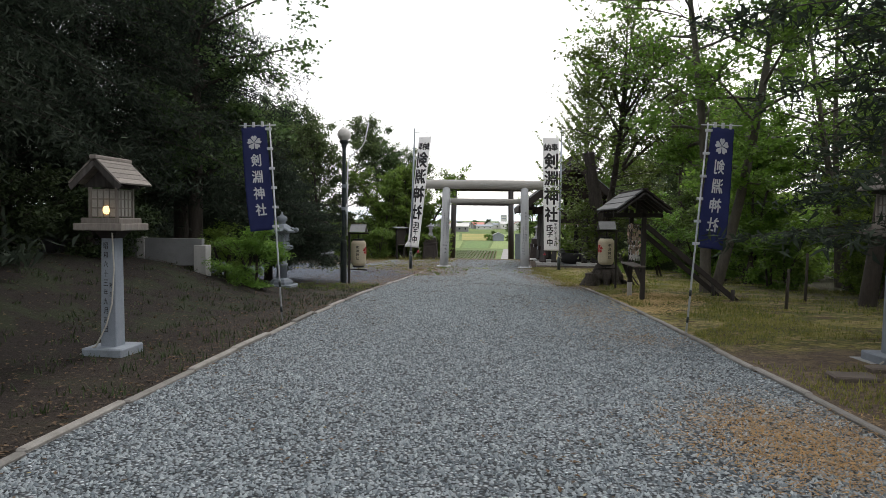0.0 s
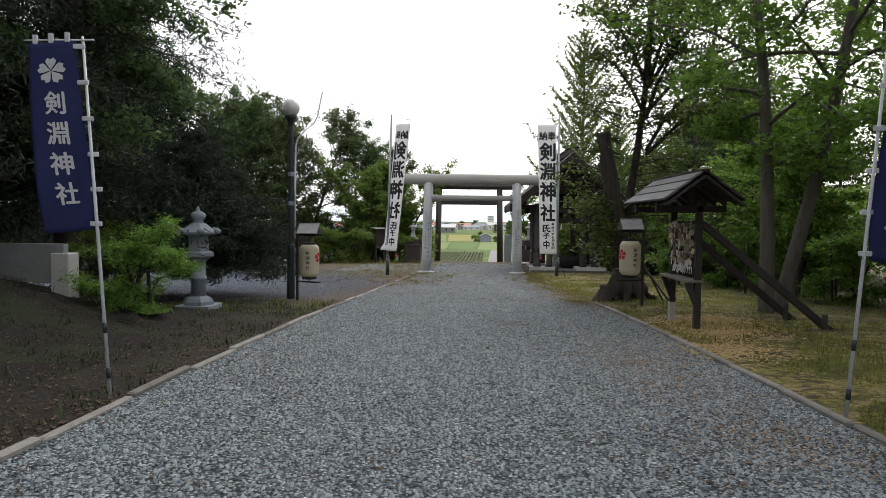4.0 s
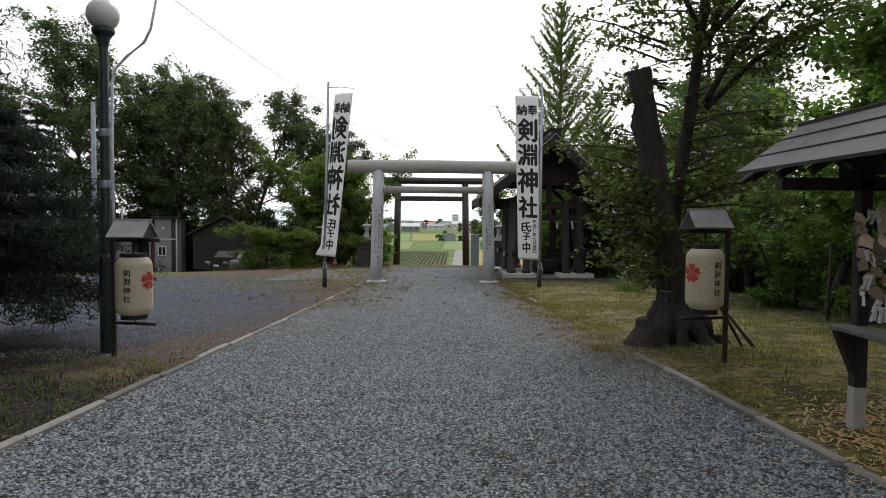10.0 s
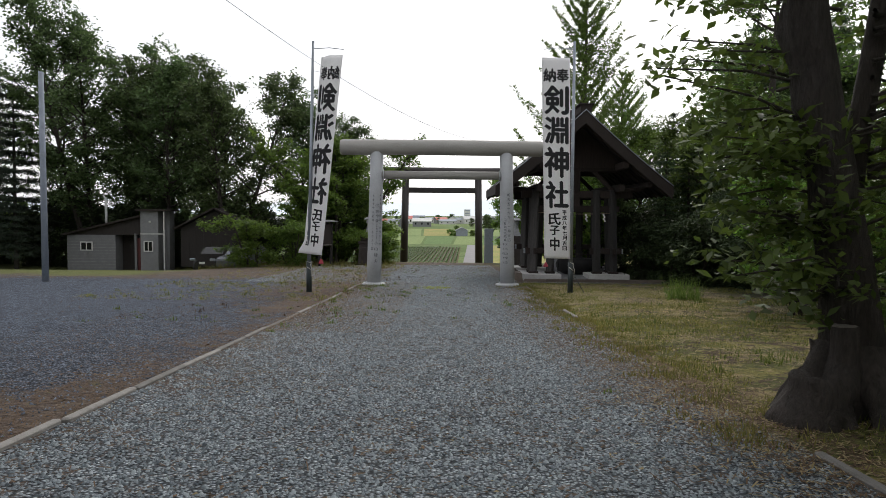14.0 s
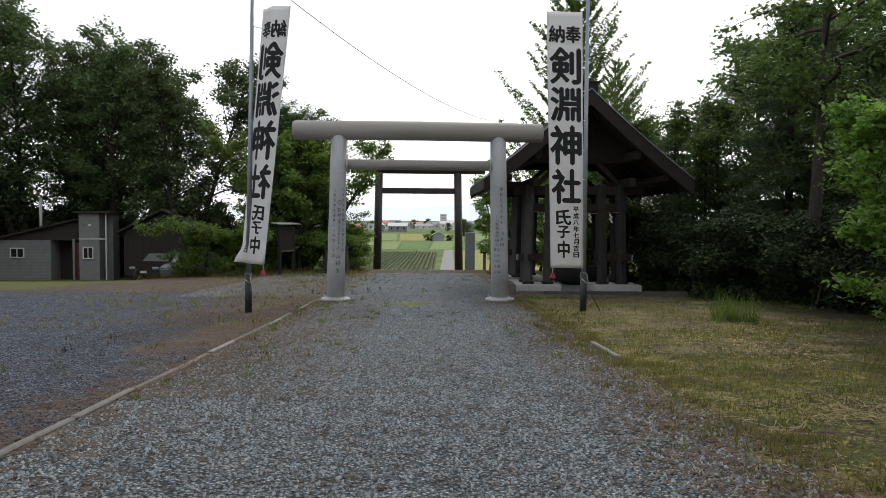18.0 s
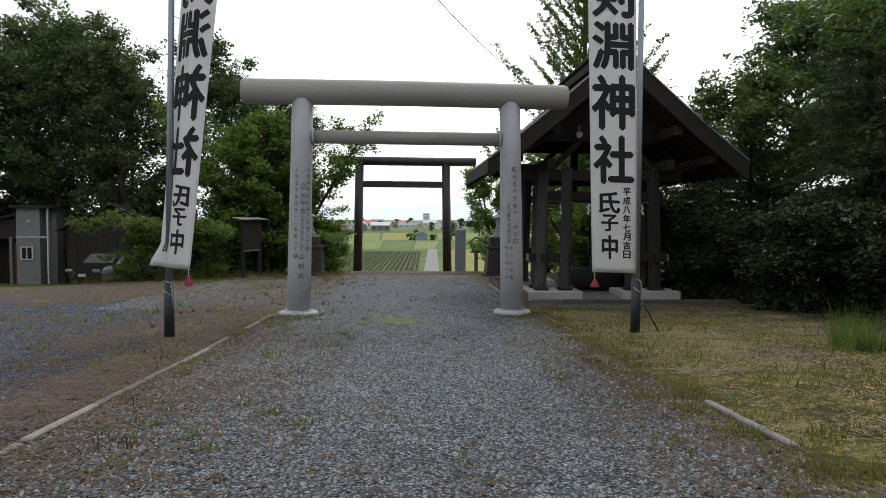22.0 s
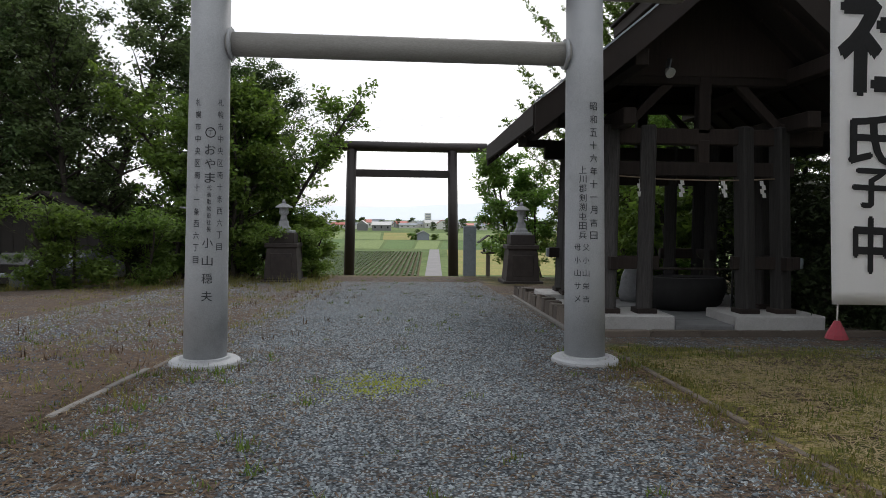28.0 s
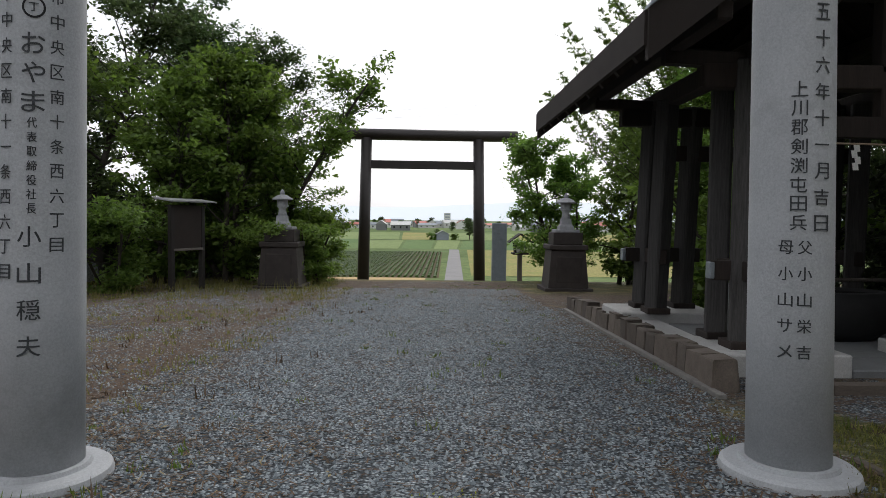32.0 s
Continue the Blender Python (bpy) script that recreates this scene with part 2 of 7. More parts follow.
    # bank of bare earth and moss, spruce shade painted into its dark colours
    # the second step paints the low spruce's shadow on past the bank
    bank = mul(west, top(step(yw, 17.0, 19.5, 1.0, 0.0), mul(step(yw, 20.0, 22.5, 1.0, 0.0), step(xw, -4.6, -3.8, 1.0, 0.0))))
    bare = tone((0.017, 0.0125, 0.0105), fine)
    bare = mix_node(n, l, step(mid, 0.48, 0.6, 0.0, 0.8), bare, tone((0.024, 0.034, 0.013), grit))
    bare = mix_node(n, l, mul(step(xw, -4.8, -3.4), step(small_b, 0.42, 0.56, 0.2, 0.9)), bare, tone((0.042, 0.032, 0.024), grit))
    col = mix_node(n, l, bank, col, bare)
    # rough grass round the edges
    rough = top(mul(step(xw, -14.0, -12.0, 1.0, 0.0), step(yw, 43.0, 45.0)), step(xw, -30.0, -28.0, 1.0, 0.0), mul(step(yw, 54.5, 57.0), step(add(x, swing(mid, 1.0)), -3.4, -2.8, 1.0, 0.0)), mul(step(yw, 54.5, 57.0), step(x, 2.8, 3.4)), mul(step(xw, 8.0, 9.5), step(yw, 40.0, 42.0)), step(y, 60.6, 61.4))
    wild = tone((0.1, 0.095, 0.04), fine)
    wild = mix_node(n, l, step(mid, 0.46, 0.6, 0.0, 0.9), wild, tone((0.2, 0.165, 0.075), grit))
    wild = mix_node(n, l, step(xw, -14.0, -12.0, 0.8, 0.0), wild, tone((0.13, 0.15, 0.045), grit))
    col = mix_node(n, l, rough, col, wild)
    l.new(col, b.inputs["Base Color"])
    b.inputs["Roughness"].default_value = 0.9
    b.inputs["Specular IOR Level"].default_value = 0.25
    cover = top(lawn, bank, rough, mul(soil_mask, 0.7))
    rise = add(mul(math_node(n, l, "SUBTRACT", 1.0, v.outputs["Distance"]), math_node(n, l, "SUBTRACT", 1.0, cover)), mul(fine, cover))
    first = bump_node(n, l, rise, 1.0, 0.035, b)
    bump_node(n, l, grit, 0.5, 0.008, b, first)
    return m


def earth_material(name, base, patches, grain=40.0):
    """Soil, moss and short grass in blotches of several colours (patches: low, high, colour, scale)."""
    m, n, l, b = graph(name)
    c = n.new("ShaderNodeTexCoord").outputs["Object"]
    fine = noise_node(n, l, grain, 6, 0.75, c)
    col = ramp_node(n, l, fine, [(0.25, tuple(v * 0.4 for v in base)), (0.75, tuple(v * 1.3 for v in base))])
    for lo, hi, tint, sc in patches:
        mask = step_node(n, l, noise_node(n, l, sc, 8, 0.7, c), lo, hi, (0.0, 0.9))
        tex = ramp_node(n, l, noise_node(n, l, grain * 1.7, 5, 0.75, c), [(0.25, tuple(v * 0.45 for v in tint)), (0.75, tuple(v * 1.3 for v in tint))])
        col = mix_node(n, l, mask, col, tex)
    l.new(col, b.inputs["Base Color"])
    b.inputs["Roughness"].default_value = 0.95
    b.inputs["Specular IOR Level"].default_value = 0.15
    bump_node(n, l, fine, 0.8, 0.02, b)
    return m


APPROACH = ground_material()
FIELDSOIL = earth_material("tilled_soil", (0.13, 0.105, 0.06), [(0.48, 0.62, (0.12, 0.13, 0.04), 0.8)])
WHEAT = earth_material("ripening_grain", (0.34, 0.31, 0.11), [(0.5, 0.6, (0.27, 0.29, 0.09), 0.05)], 1.5)
FIELD = earth_material("green_plot", (0.15, 0.23, 0.08), [(0.5, 0.6, (0.12, 0.2, 0.07), 0.04)], 1.2)
FIELDPALE = earth_material("pale_green_plot", (0.24, 0.31, 0.12), [(0.5, 0.6, (0.2, 0.27, 0.1), 0.04)], 1.2)
PLAIN = earth_material("far_farmland", (0.13, 0.19, 0.06), [(0.45, 0.55, (0.17, 0.23, 0.08), 0.01), (0.55, 0.62, (0.09, 0.15, 0.05), 0.02)], 0.4)
CONCRETE = surface("grey_concrete", (0.3, 0.3, 0.29), (0.46, 0.46, 0.44), 3.0, 0.85, grain=90, stain=(0.16, 0.15, 0.13))
KERB = surface("kerb_concrete", (0.12, 0.112, 0.1), (0.3, 0.29, 0.27), 5.0, 0.9, grain=70, stain=(0.085, 0.07, 0.052), vary=0.3)
OLDKERB = surface("soil_stained_kerb", (0.075, 0.058, 0.044), (0.19, 0.16, 0.13), 6.0, 0.9, grain=60, stain=(0.06, 0.045, 0.03), vary=0.2)
TORII = surface("torii_painted_concrete", (0.37, 0.385, 0.4), (0.52, 0.535, 0.55), 2.2, 0.6, grain=70, bump=0.2, stain=(0.27, 0.275, 0.28), vary=0.0)
BEAM = surface("torii_weathered_beam", (0.27, 0.26, 0.235), (0.4, 0.39, 0.36), 1.6, 0.7, grain=90, bump=0.15, stain=(0.17, 0.16, 0.14), stretch=(0.3, 1, 1), vary=0.0)
BLACK = surface("dark_painted_torii", (0.016, 0.012, 0.011), (0.035, 0.027, 0.025), 3.0, 0.5, grain=80, bump=0.15, vary=0.05)
TIMBER = surface("dark_weathered_timber", (0.011, 0.0085, 0.0075), (0.034, 0.028, 0.025), 4.0, 0.8, grain=30, stretch=(6, 6, 0.6), stain=(0.02, 0.016, 0.013), vary=0.2)
GREYWOOD = surface("silvered_timber", (0.12, 0.105, 0.09), (0.26, 0.235, 0.21), 4.0, 0.85, grain=30, stretch=(6, 6, 0.6), vary=0.2)
ROOFDARK = surface("dark_roof_sheet", (0.014, 0.0105, 0.009), (0.034, 0.025, 0.021), 2.0, 0.9, grain=60, bump=0.1, vary=0.1)
ROOFSLATE = surface("dark_grey_roof_board", (0.075, 0.078, 0.082), (0.16, 0.165, 0.17), 4.0, 0.6, grain=50, bump=0.2, stain=(0.06, 0.058, 0.054), vary=0.2)
PALEWOOD = surface("pale_renewed_wood", (0.34, 0.33, 0.31), (0.5, 0.49, 0.47), 4.0, 0.8, grain=30, stretch=(6, 6, 0.6), vary=0.1)
ROOFGREY = surface("grey_roof_board", (0.18, 0.185, 0.19), (0.34, 0.345, 0.35), 4.0, 0.55, grain=50, bump=0.2, stain=(0.12, 0.11, 0.1), vary=0.15)
STONE = surface("grey_granite", (0.2, 0.205, 0.215), (0.4, 0.41, 0.42), 5.0, 0.85, grain=140, stain=(0.1, 0.1, 0.095), vary=0.1)
PALECONC = surface("pale_plinth_concrete", (0.36, 0.355, 0.345), (0.56, 0.555, 0.545), 2.5, 0.85, grain=80, stain=(0.22, 0.21, 0.19), vary=0.06)
BLUESTONE = surface("blue_grey_stone_shaft", (0.17, 0.2, 0.24), (0.3, 0.335, 0.38), 5.0, 0.85, grain=130, stain=(0.1, 0.11, 0.12), vary=0.05)
DARKSTONE = surface("dark_pedestal_stone", (0.018, 0.0145, 0.0135), (0.06, 0.048, 0.043), 3.0, 0.8, grain=90, stain=(0.025, 0.022, 0.02), vary=0.1)
BASINSTONE = surface("black_basin_stone", (0.007, 0.007, 0.0075), (0.025, 0.025, 0.026), 3.0, 0.8, grain=90, vary=0.0)
BLOCK = surface("brown_kerb_stone", (0.075, 0.06, 0.05), (0.175, 0.145, 0.12), 4.0, 0.9, grain=60, bump=0.6, stain=(0.05, 0.042, 0.034), vary=0.3)
BARK = surface("rough_bark", (0.02, 0.016, 0.013), (0.07, 0.058, 0.048), 5.0, 0.95, grain=25, bump=0.9, dist=0.02, stretch=(3, 3, 0.6), vary=0.15)
BARKDARK = surface("old_furrowed_bark", (0.022, 0.018, 0.016), (0.105, 0.088, 0.077), 9.0, 0.95, grain=22, bump=1.0, dist=0.04, stretch=(2.2, 2.2, 0.5), stain=(0.15, 0.14, 0.128), vary=0.1)
# darker copy of the timber: shade under the pavilion roof is in the colour
PAVTIMBER = surface("shade_dark_timber", (0.0115, 0.0082, 0.007), (0.04, 0.028, 0.023), 4.0, 0.92, grain=30, stretch=(6, 6, 0.6), vary=0.25)
PAVPOST = surface("streaked_dark_post", (0.011, 0.0105, 0.0105), (0.085, 0.08, 0.077), 5.0, 0.9, grain=26, stretch=(9, 9, 0.3), vary=0.35)
POSTWOOD = surface("grey_streaked_post_timber", (0.016, 0.014, 0.013), (0.095, 0.086, 0.08), 4.0, 0.85, grain=26, stretch=(7, 7, 0.35), stain=(0.03, 0.024, 0.02), vary=0.3)
BARKPALE = surface("pale_bark", (0.05, 0.045, 0.038), (0.15, 0.135, 0.115), 5.0, 0.9, grain=25, bump=0.6, dist=0.01, stretch=(3, 3, 0.6))
CLOTH = surface("white_banner_cloth", (0.84, 0.84, 0.84), (0.9, 0.9, 0.9), 2.0, 0.9, grain=200, bump=0.05, vary=0.0)
ENGRAVE = surface("grey_engraving", (0.03, 0.032, 0.036), (0.075, 0.08, 0.086), 9.0, 0.8, bump=0.0, vary=0.0)
INK = surface("black_ink", (0.008, 0.008, 0.009), (0.018, 0.018, 0.02), 5.0, 0.8, bump=0.0, vary=0.0)
NAVY = surface("navy_flag_cloth", (0.012, 0.018, 0.085), (0.025, 0.036, 0.15), 3.0, 0.8, grain=150, bump=0.1, vary=0.05)
DYEWHITE = surface("white_dye", (0.62, 0.64, 0.68), (0.76, 0.78, 0.8), 5.0, 0.9, bump=0.0, vary=0.0)
WHITEPOLE = surface("white_plastic_pole", (0.5, 0.52, 0.56), (0.68, 0.7, 0.74), 6.0, 0.45, bump=0.05, vary=0.05)
STEEL = surface("galvanised_pole", (0.2, 0.23, 0.26), (0.34, 0.37, 0.4), 4.0, 0.5, 0.6, bump=0.08, stain=(0.14, 0.15, 0.16))
LAMPGREEN = surface("dark_green_lamp_paint", (0.012, 0.02, 0.022), (0.03, 0.045, 0.048), 5.0, 0.45, bump=0.1)
OPAL = surface("opal_globe_glass", (0.62, 0.6, 0.57), (0.72, 0.7, 0.67), 2.0, 0.25, bump=0.0, vary=0.0)
PAPER = surface("cream_lantern_skin", (0.6, 0.53, 0.38), (0.74, 0.67, 0.5), 3.0, 0.7, grain=40, bump=0.1, vary=0.04)
REDINK = surface("red_blossom_print", (0.42, 0.03, 0.03), (0.55, 0.05, 0.05), 6.0, 0.7, bump=0.0, vary=0.0)
WOODPALE = surface("pale_plaque_wood", (0.5, 0.36, 0.24), (0.78, 0.62, 0.46), 8.0, 0.8, grain=60, stretch=(1, 6, 6), vary=0.35)
WOODOLD = surface("aged_plaque_wood", (0.12, 0.085, 0.06), (0.32, 0.24, 0.165), 8.0, 0.8, grain=60, stretch=(1, 6, 6), vary=0.35)
# pane paper is dimmed in its colour so that it looks unlit
PANE = surface("unlit_lantern_paper", (0.26, 0.245, 0.22), (0.4, 0.385, 0.35), 8.0, 0.6, bump=0.02, vary=0.05)
FORTUNE = surface("white_fortune_paper", (0.72, 0.71, 0.68), (0.88, 0.87, 0.85), 20.0, 0.9, vary=0.1)
BLOCKWALL = surface("grey_block_wall", (0.16, 0.165, 0.17), (0.25, 0.255, 0.26), 3.0, 0.9, grain=60, stain=(0.13, 0.13, 0.12))
WHITEWALL = surface("pale_wall", (0.6, 0.6, 0.58), (0.75, 0.75, 0.73), 0.5, 0.8, grain=8, bump=0.05, vary=0.1)
REDROOF = surface("red_roof_sheet", (0.4, 0.1, 0.08), (0.55, 0.17, 0.13), 0.5, 0.6, grain=6, bump=0.05, vary=0.2)
BLUEROOF = surface("blue_grey_roof_sheet", (0.2, 0.23, 0.27), (0.32, 0.35, 0.39), 0.5, 0.6, grain=6, bump=0.05, vary=0.2)
CARPAINT = surface("silver_car_paint", (0.12, 0.13, 0.15), (0.2, 0.21, 0.23), 1.0, 0.3, 0.5, bump=0.0)
DARKGLASS = surface("dark_window_glass", (0.01, 0.011, 0.012), (0.02, 0.022, 0.024), 1.0, 0.12, bump=0.0, vary=0.0)
RUBBER = surface("black_rubber", (0.012, 0.012, 0.012), (0.025, 0.025, 0.025), 5.0, 0.9, vary=0.0)
ROADGREY = surface("farm_road", (0.2, 0.195, 0.19), (0.3, 0.29, 0.285), 0.3, 0.95, grain=8, vary=0.0)
REDPLASTIC = surface("red_weight_cloth", (0.22, 0.02, 0.035), (0.34, 0.035, 0.055), 6.0, 0.7)
ROPE = surface("pale_rope", (0.4, 0.38, 0.33), (0.55, 0.53, 0.48), 40.0, 0.95)
FRAMEWHITE = surface("white_window_frame", (0.55, 0.55, 0.53), (0.66, 0.66, 0.64), 5.0, 0.5)
DOORRED = surface("dark_red_door", (0.08, 0.02, 0.02), (0.13, 0.035, 0.03), 3.0, 0.7)
STRAW = surface("dry_straw_chips", (0.34, 0.23, 0.095), (0.62, 0.46, 0.21), 10.0, 0.95, vary=0.0)
RUSTLEAF = surface("rust_brown_needles", (0.07, 0.042, 0.024), (0.17, 0.11, 0.06), 10.0, 0.95, vary=0.0)
LEAF = leaf_material("broad_leaves", (0.06, 0.106, 0.024), (0.19, 0.3, 0.066))
LEAFLIGHT = leaf_material("light_green_leaves", (0.05, 0.092, 0.02), (0.165, 0.265, 0.06))
LEAFDARK = leaf_material("dark_far_leaves", (0.036, 0.06, 0.026), (0.12, 0.175, 0.066), 0.6, 0.36)
NEEDLE = leaf_material("dark_spruce_needles", (0.02, 0.027, 0.022), (0.05, 0.066, 0.046), 0.9, 0.16)
PINE = leaf_material("pine_needles", (0.026, 0.045, 0.022), (0.08, 0.115, 0.05), 0.65, 0.25)
# darker copy of the broad leaves, with crown shade in its colour
LEAFMID = leaf_material("shaded_broad_leaves", (0.04, 0.068, 0.018), (0.125, 0.19, 0.048), 0.5, 0.4)
# woodland shade is put into these very dark leaf colours
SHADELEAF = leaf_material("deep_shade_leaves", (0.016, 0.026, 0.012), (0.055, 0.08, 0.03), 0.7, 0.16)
GRASSBLADE = leaf_material("grass_blades", (0.08, 0.104, 0.026), (0.235, 0.222, 0.074))
MOSS = leaf_material("bright_moss", (0.26, 0.33, 0.05), (0.42, 0.5, 0.09))
DRYNEEDLE = surface("orange_dry_needles", (0.22, 0.13, 0.055), (0.42, 0.27, 0.115), 10.0, 0.95, vary=0.0)
HAY = surface("dull_mown_hay", (0.19, 0.15, 0.075), (0.4, 0.325, 0.165), 10.0, 0.95, vary=0.0)
BANKLEAF = surface("dark_bank_leaves", (0.035, 0.024, 0.015), (0.1, 0.07, 0.045), 10.0, 0.95, vary=0.0)
WEED = leaf_material("weed_leaves", (0.06, 0.1, 0.02), (0.15, 0.2, 0.05))
CROP = leaf_material("bean_rows", (0.06, 0.12, 0.025), (0.11, 0.19, 0.045))
# distance haze on the hills is put in as pale colour and emission
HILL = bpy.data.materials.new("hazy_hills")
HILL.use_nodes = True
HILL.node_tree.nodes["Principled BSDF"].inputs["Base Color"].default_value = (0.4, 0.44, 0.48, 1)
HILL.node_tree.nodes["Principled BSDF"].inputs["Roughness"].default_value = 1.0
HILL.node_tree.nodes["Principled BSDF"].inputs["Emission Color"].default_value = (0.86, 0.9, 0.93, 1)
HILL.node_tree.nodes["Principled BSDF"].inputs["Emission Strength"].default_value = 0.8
# a lit bulb behind paper in one stone lantern
BULB = bpy.data.materials.new("warm_bulb")
BULB.use_nodes = True
BULB.node_tree.nodes["Principled BSDF"].inputs["Emission Color"].default_value = (1.0, 0.6, 0.2, 1)
BULB.node_tree.nodes["Principled BSDF"].inputs["Emission Strength"].default_value = 1.7


def loose_stone_material(name="loose_crushed_stone", tint=(1.0, 1.0, 0.97)):
    m, n, l, b = graph(name)
    geo = n.new("ShaderNodeNewGeometry")
    col = ramp_node(n, l, geo.outputs["Random Per Island"], [(0.0, (0.075, 0.095, 0.115)), (0.5, (0.205, 0.24, 0.265)), (0.95, (0.3, 0.34, 0.365)), (1.0, (0.36, 0.41, 0.44))])
    col = mix_node(n, l, 1.0, col, tint, "MULTIPLY")
    l.new(col, b.inputs["Base Color"])
    b.inputs["Roughness"].default_value = 0.85
    return m


GRAVEL_LOOSE = loose_stone_material()
LOT_LOOSE = loose_stone_material("loose_lot_stone", (0.54, 0.57, 0.68))


def see_through(m, share):
    """Thin cloth: part of the light comes through from behind."""
    n, l = m.node_tree.nodes, m.node_tree.links
    b = n["Principled BSDF"]
    tr = n.new("ShaderNodeBsdfTranslucent")
    l.new(b.inputs["Base Color"].links[0].from_socket, tr.inputs["Color"])
    mx = n.new("ShaderNodeMixShader")
    mx.inputs["Fac"].default_value = share
    l.new(b.outputs["BSDF"], mx.inputs[1])
    l.new(tr.outputs["BSDF"], mx.inputs[2])
    l.new(mx.outputs["Shader"], n["Material Output"].inputs["Surface"])


see_through(CLOTH, 0.55)
see_through(NAVY, 0.3)
see_through(DYEWHITE, 0.3)
see_through(PAPER, 0.15)
see_through(FORTUNE, 0.25)
# ---- building helpers ----
def lerp_table(v, xs, ys):
    return float(np.interp(v, xs, ys))


SLOPE_Y = [-60, -5, 0, 6, 11.3, 16, 20, 22.5, 28, 35.6, 39.7, 44, 50, 59.5, 62, 66, 72, 84, 100]
SLOPE_Z = [0.4, 0.03, 0, -0.07, -0.18, -0.34, -0.52, -0.64, -0.89, -1.23, -1.38, -1.53, -1.74, -2.06, -2.16, -2.75, -4.2, -8.6, -9.5]


def smooth(a, b, v):
    k = min(1.0, max(0.0, (v - a) / (b - a)))
    return k * k * (3 - 2 * k)


def height(x, y):
    """The ground: the approach falls gently to the gate, then the hill drops to the plain."""
    z = lerp_table(y, SLOPE_Y, SLOPE_Z)
    if x < -8 and 62 <= y < 84:
        z += (-2.35 - z) * smooth(-8, -14, x) * smooth(84, 72, y) - 0.7 * smooth(-10, -16, x) * smooth(84, 72, y)
    if y < 62:
        bank = smooth(-4.3, -8.0, x) * smooth(18.5, 13.5, y) * smooth(-12, 4, y) * 0.95
        lawn = smooth(3.2, 4.2, x) * smooth(44, 36, y) * 0.05
        z -= 0.7 * smooth(-10, -16, x) * smooth(46, 61, y)
        z += bank + lawn + 0.02 * noise.noise((x * 0.5, y * 0.5, 0)) * smooth(2.6, 4.5, abs(x))
    return z


def part(name, bm, material, parent=None, label="", smoothed=False):
    me = bpy.data.meshes.new(name)
    bm.to_mesh(me)
    bm.free()
    if smoothed:
        me.polygons.foreach_set("use_smooth", [True] * len(me.polygons))
    me.materials.append(material)
    ob = new(name, me)
    ob.parent = parent
    if label:
        ob["label"] = label
    return ob


def thing(name, label, category, m, group="", kind=""):
    ob = new(name)
    ob.matrix_basis = m
    ob.empty_display_size = 0.2
    return tagged(ob, label, category, group, kind)


def box(bm, lo, hi, bevel=0.0, m=None):
    r = bmesh.ops.create_cube(bm, size=1)
    vs = r["verts"]
    size = [b - a for a, b in zip(lo, hi)]
    mid = [(a + b) / 2 for a, b in zip(lo, hi)]
    for v in vs:
        v.co = Vector([v.co[i] * size[i] + mid[i] for i in range(3)])
    if bevel:
        es = list({e for v in vs for e in v.link_edges})
        out = bmesh.ops.bevel(bm, geom=es, offset=bevel, segments=1, affect="EDGES")
        vs = list({v for f in out["faces"] for v in f.verts} | {v for v in vs if v.is_valid})
    if m is not None:
        bmesh.ops.transform(bm, matrix=m, verts=vs)
    return vs


def a_box(lo, hi, bevel=0.0, m=None):
    bm = bmesh.new()
    box(bm, lo, hi, bevel, m)
    return bm


def beam(bm, p, q, w, h, bevel=0.0, up=(0, 0, 1)):
    """A square timber from p to q, w wide and h deep."""
    p, q = Vector(p), Vector(q)
    d = q - p
    z = d.normalized()
    x = Vector(up).cross(z)
    if x.length < 1e-4:
        x = Vector((1, 0, 0))
    x.normalize()
    y = z.cross(x)
    rot = Matrix((x, y, z)).transposed().to_4x4()
    return box(bm, (-w / 2, -h / 2, 0), (w / 2, h / 2, d.length), bevel, Matrix.Translation(p) @ rot)


def a_beam(p, q, w, h, bevel=0.0, up=(0, 0, 1)):
    bm = bmesh.new()
    beam(bm, p, q, w, h, bevel, up)
    return bm


def tube(bm, points, radii, seg=12, caps=True):
    """A round bar along points with a radius at each."""
    pts = [Vector(p) for p in points]
    rings = []
    for i, p in enumerate(pts):
        d = (pts[min(i + 1, len(pts) - 1)] - pts[max(i - 1, 0)]).normalized()
        x = d.orthogonal().normalized() if abs(d.z) < 0.9 else Vector((1, 0, 0)).cross(d).cross(d).normalized() * -1
        y = d.cross(x)
        rings.append([bm.verts.new(p + (x * math.cos(a) + y * math.sin(a)) * radii[i]) for a in [2 * math.pi * k / seg for k in range(seg)]])
    for a, b in zip(rings, rings[1:]):
        for k in range(seg):
            f = bm.faces.new((a[k], a[(k + 1) % seg], b[(k + 1) % seg], b[k]))
            f.smooth = True
    if caps:
        bm.faces.new(rings[0][::-1])
        bm.faces.new(rings[-1])
    return bm


def a_tube(points, radii, seg=12):
    return tube(bmesh.new(), points, radii, seg)


def lathe(profile, seg=20, bm=None, turn=0.0):
    """Radius and height pairs spun round z."""
    bm = bm or bmesh.new()
    rings = [[bm.verts.new((r * math.cos(turn + 2 * math.pi * k / seg), r * math.sin(turn + 2 * math.pi * k / seg), z)) for k in range(seg)] for r, z in profile]
    for a, b in zip(rings, rings[1:]):
        for k in range(seg):
            bm.faces.new((a[k], a[(k + 1) % seg], b[(k + 1) % seg], b[k]))
    bm.faces.new(rings[0][::-1])
    bm.faces.new(rings[-1])
    return bm


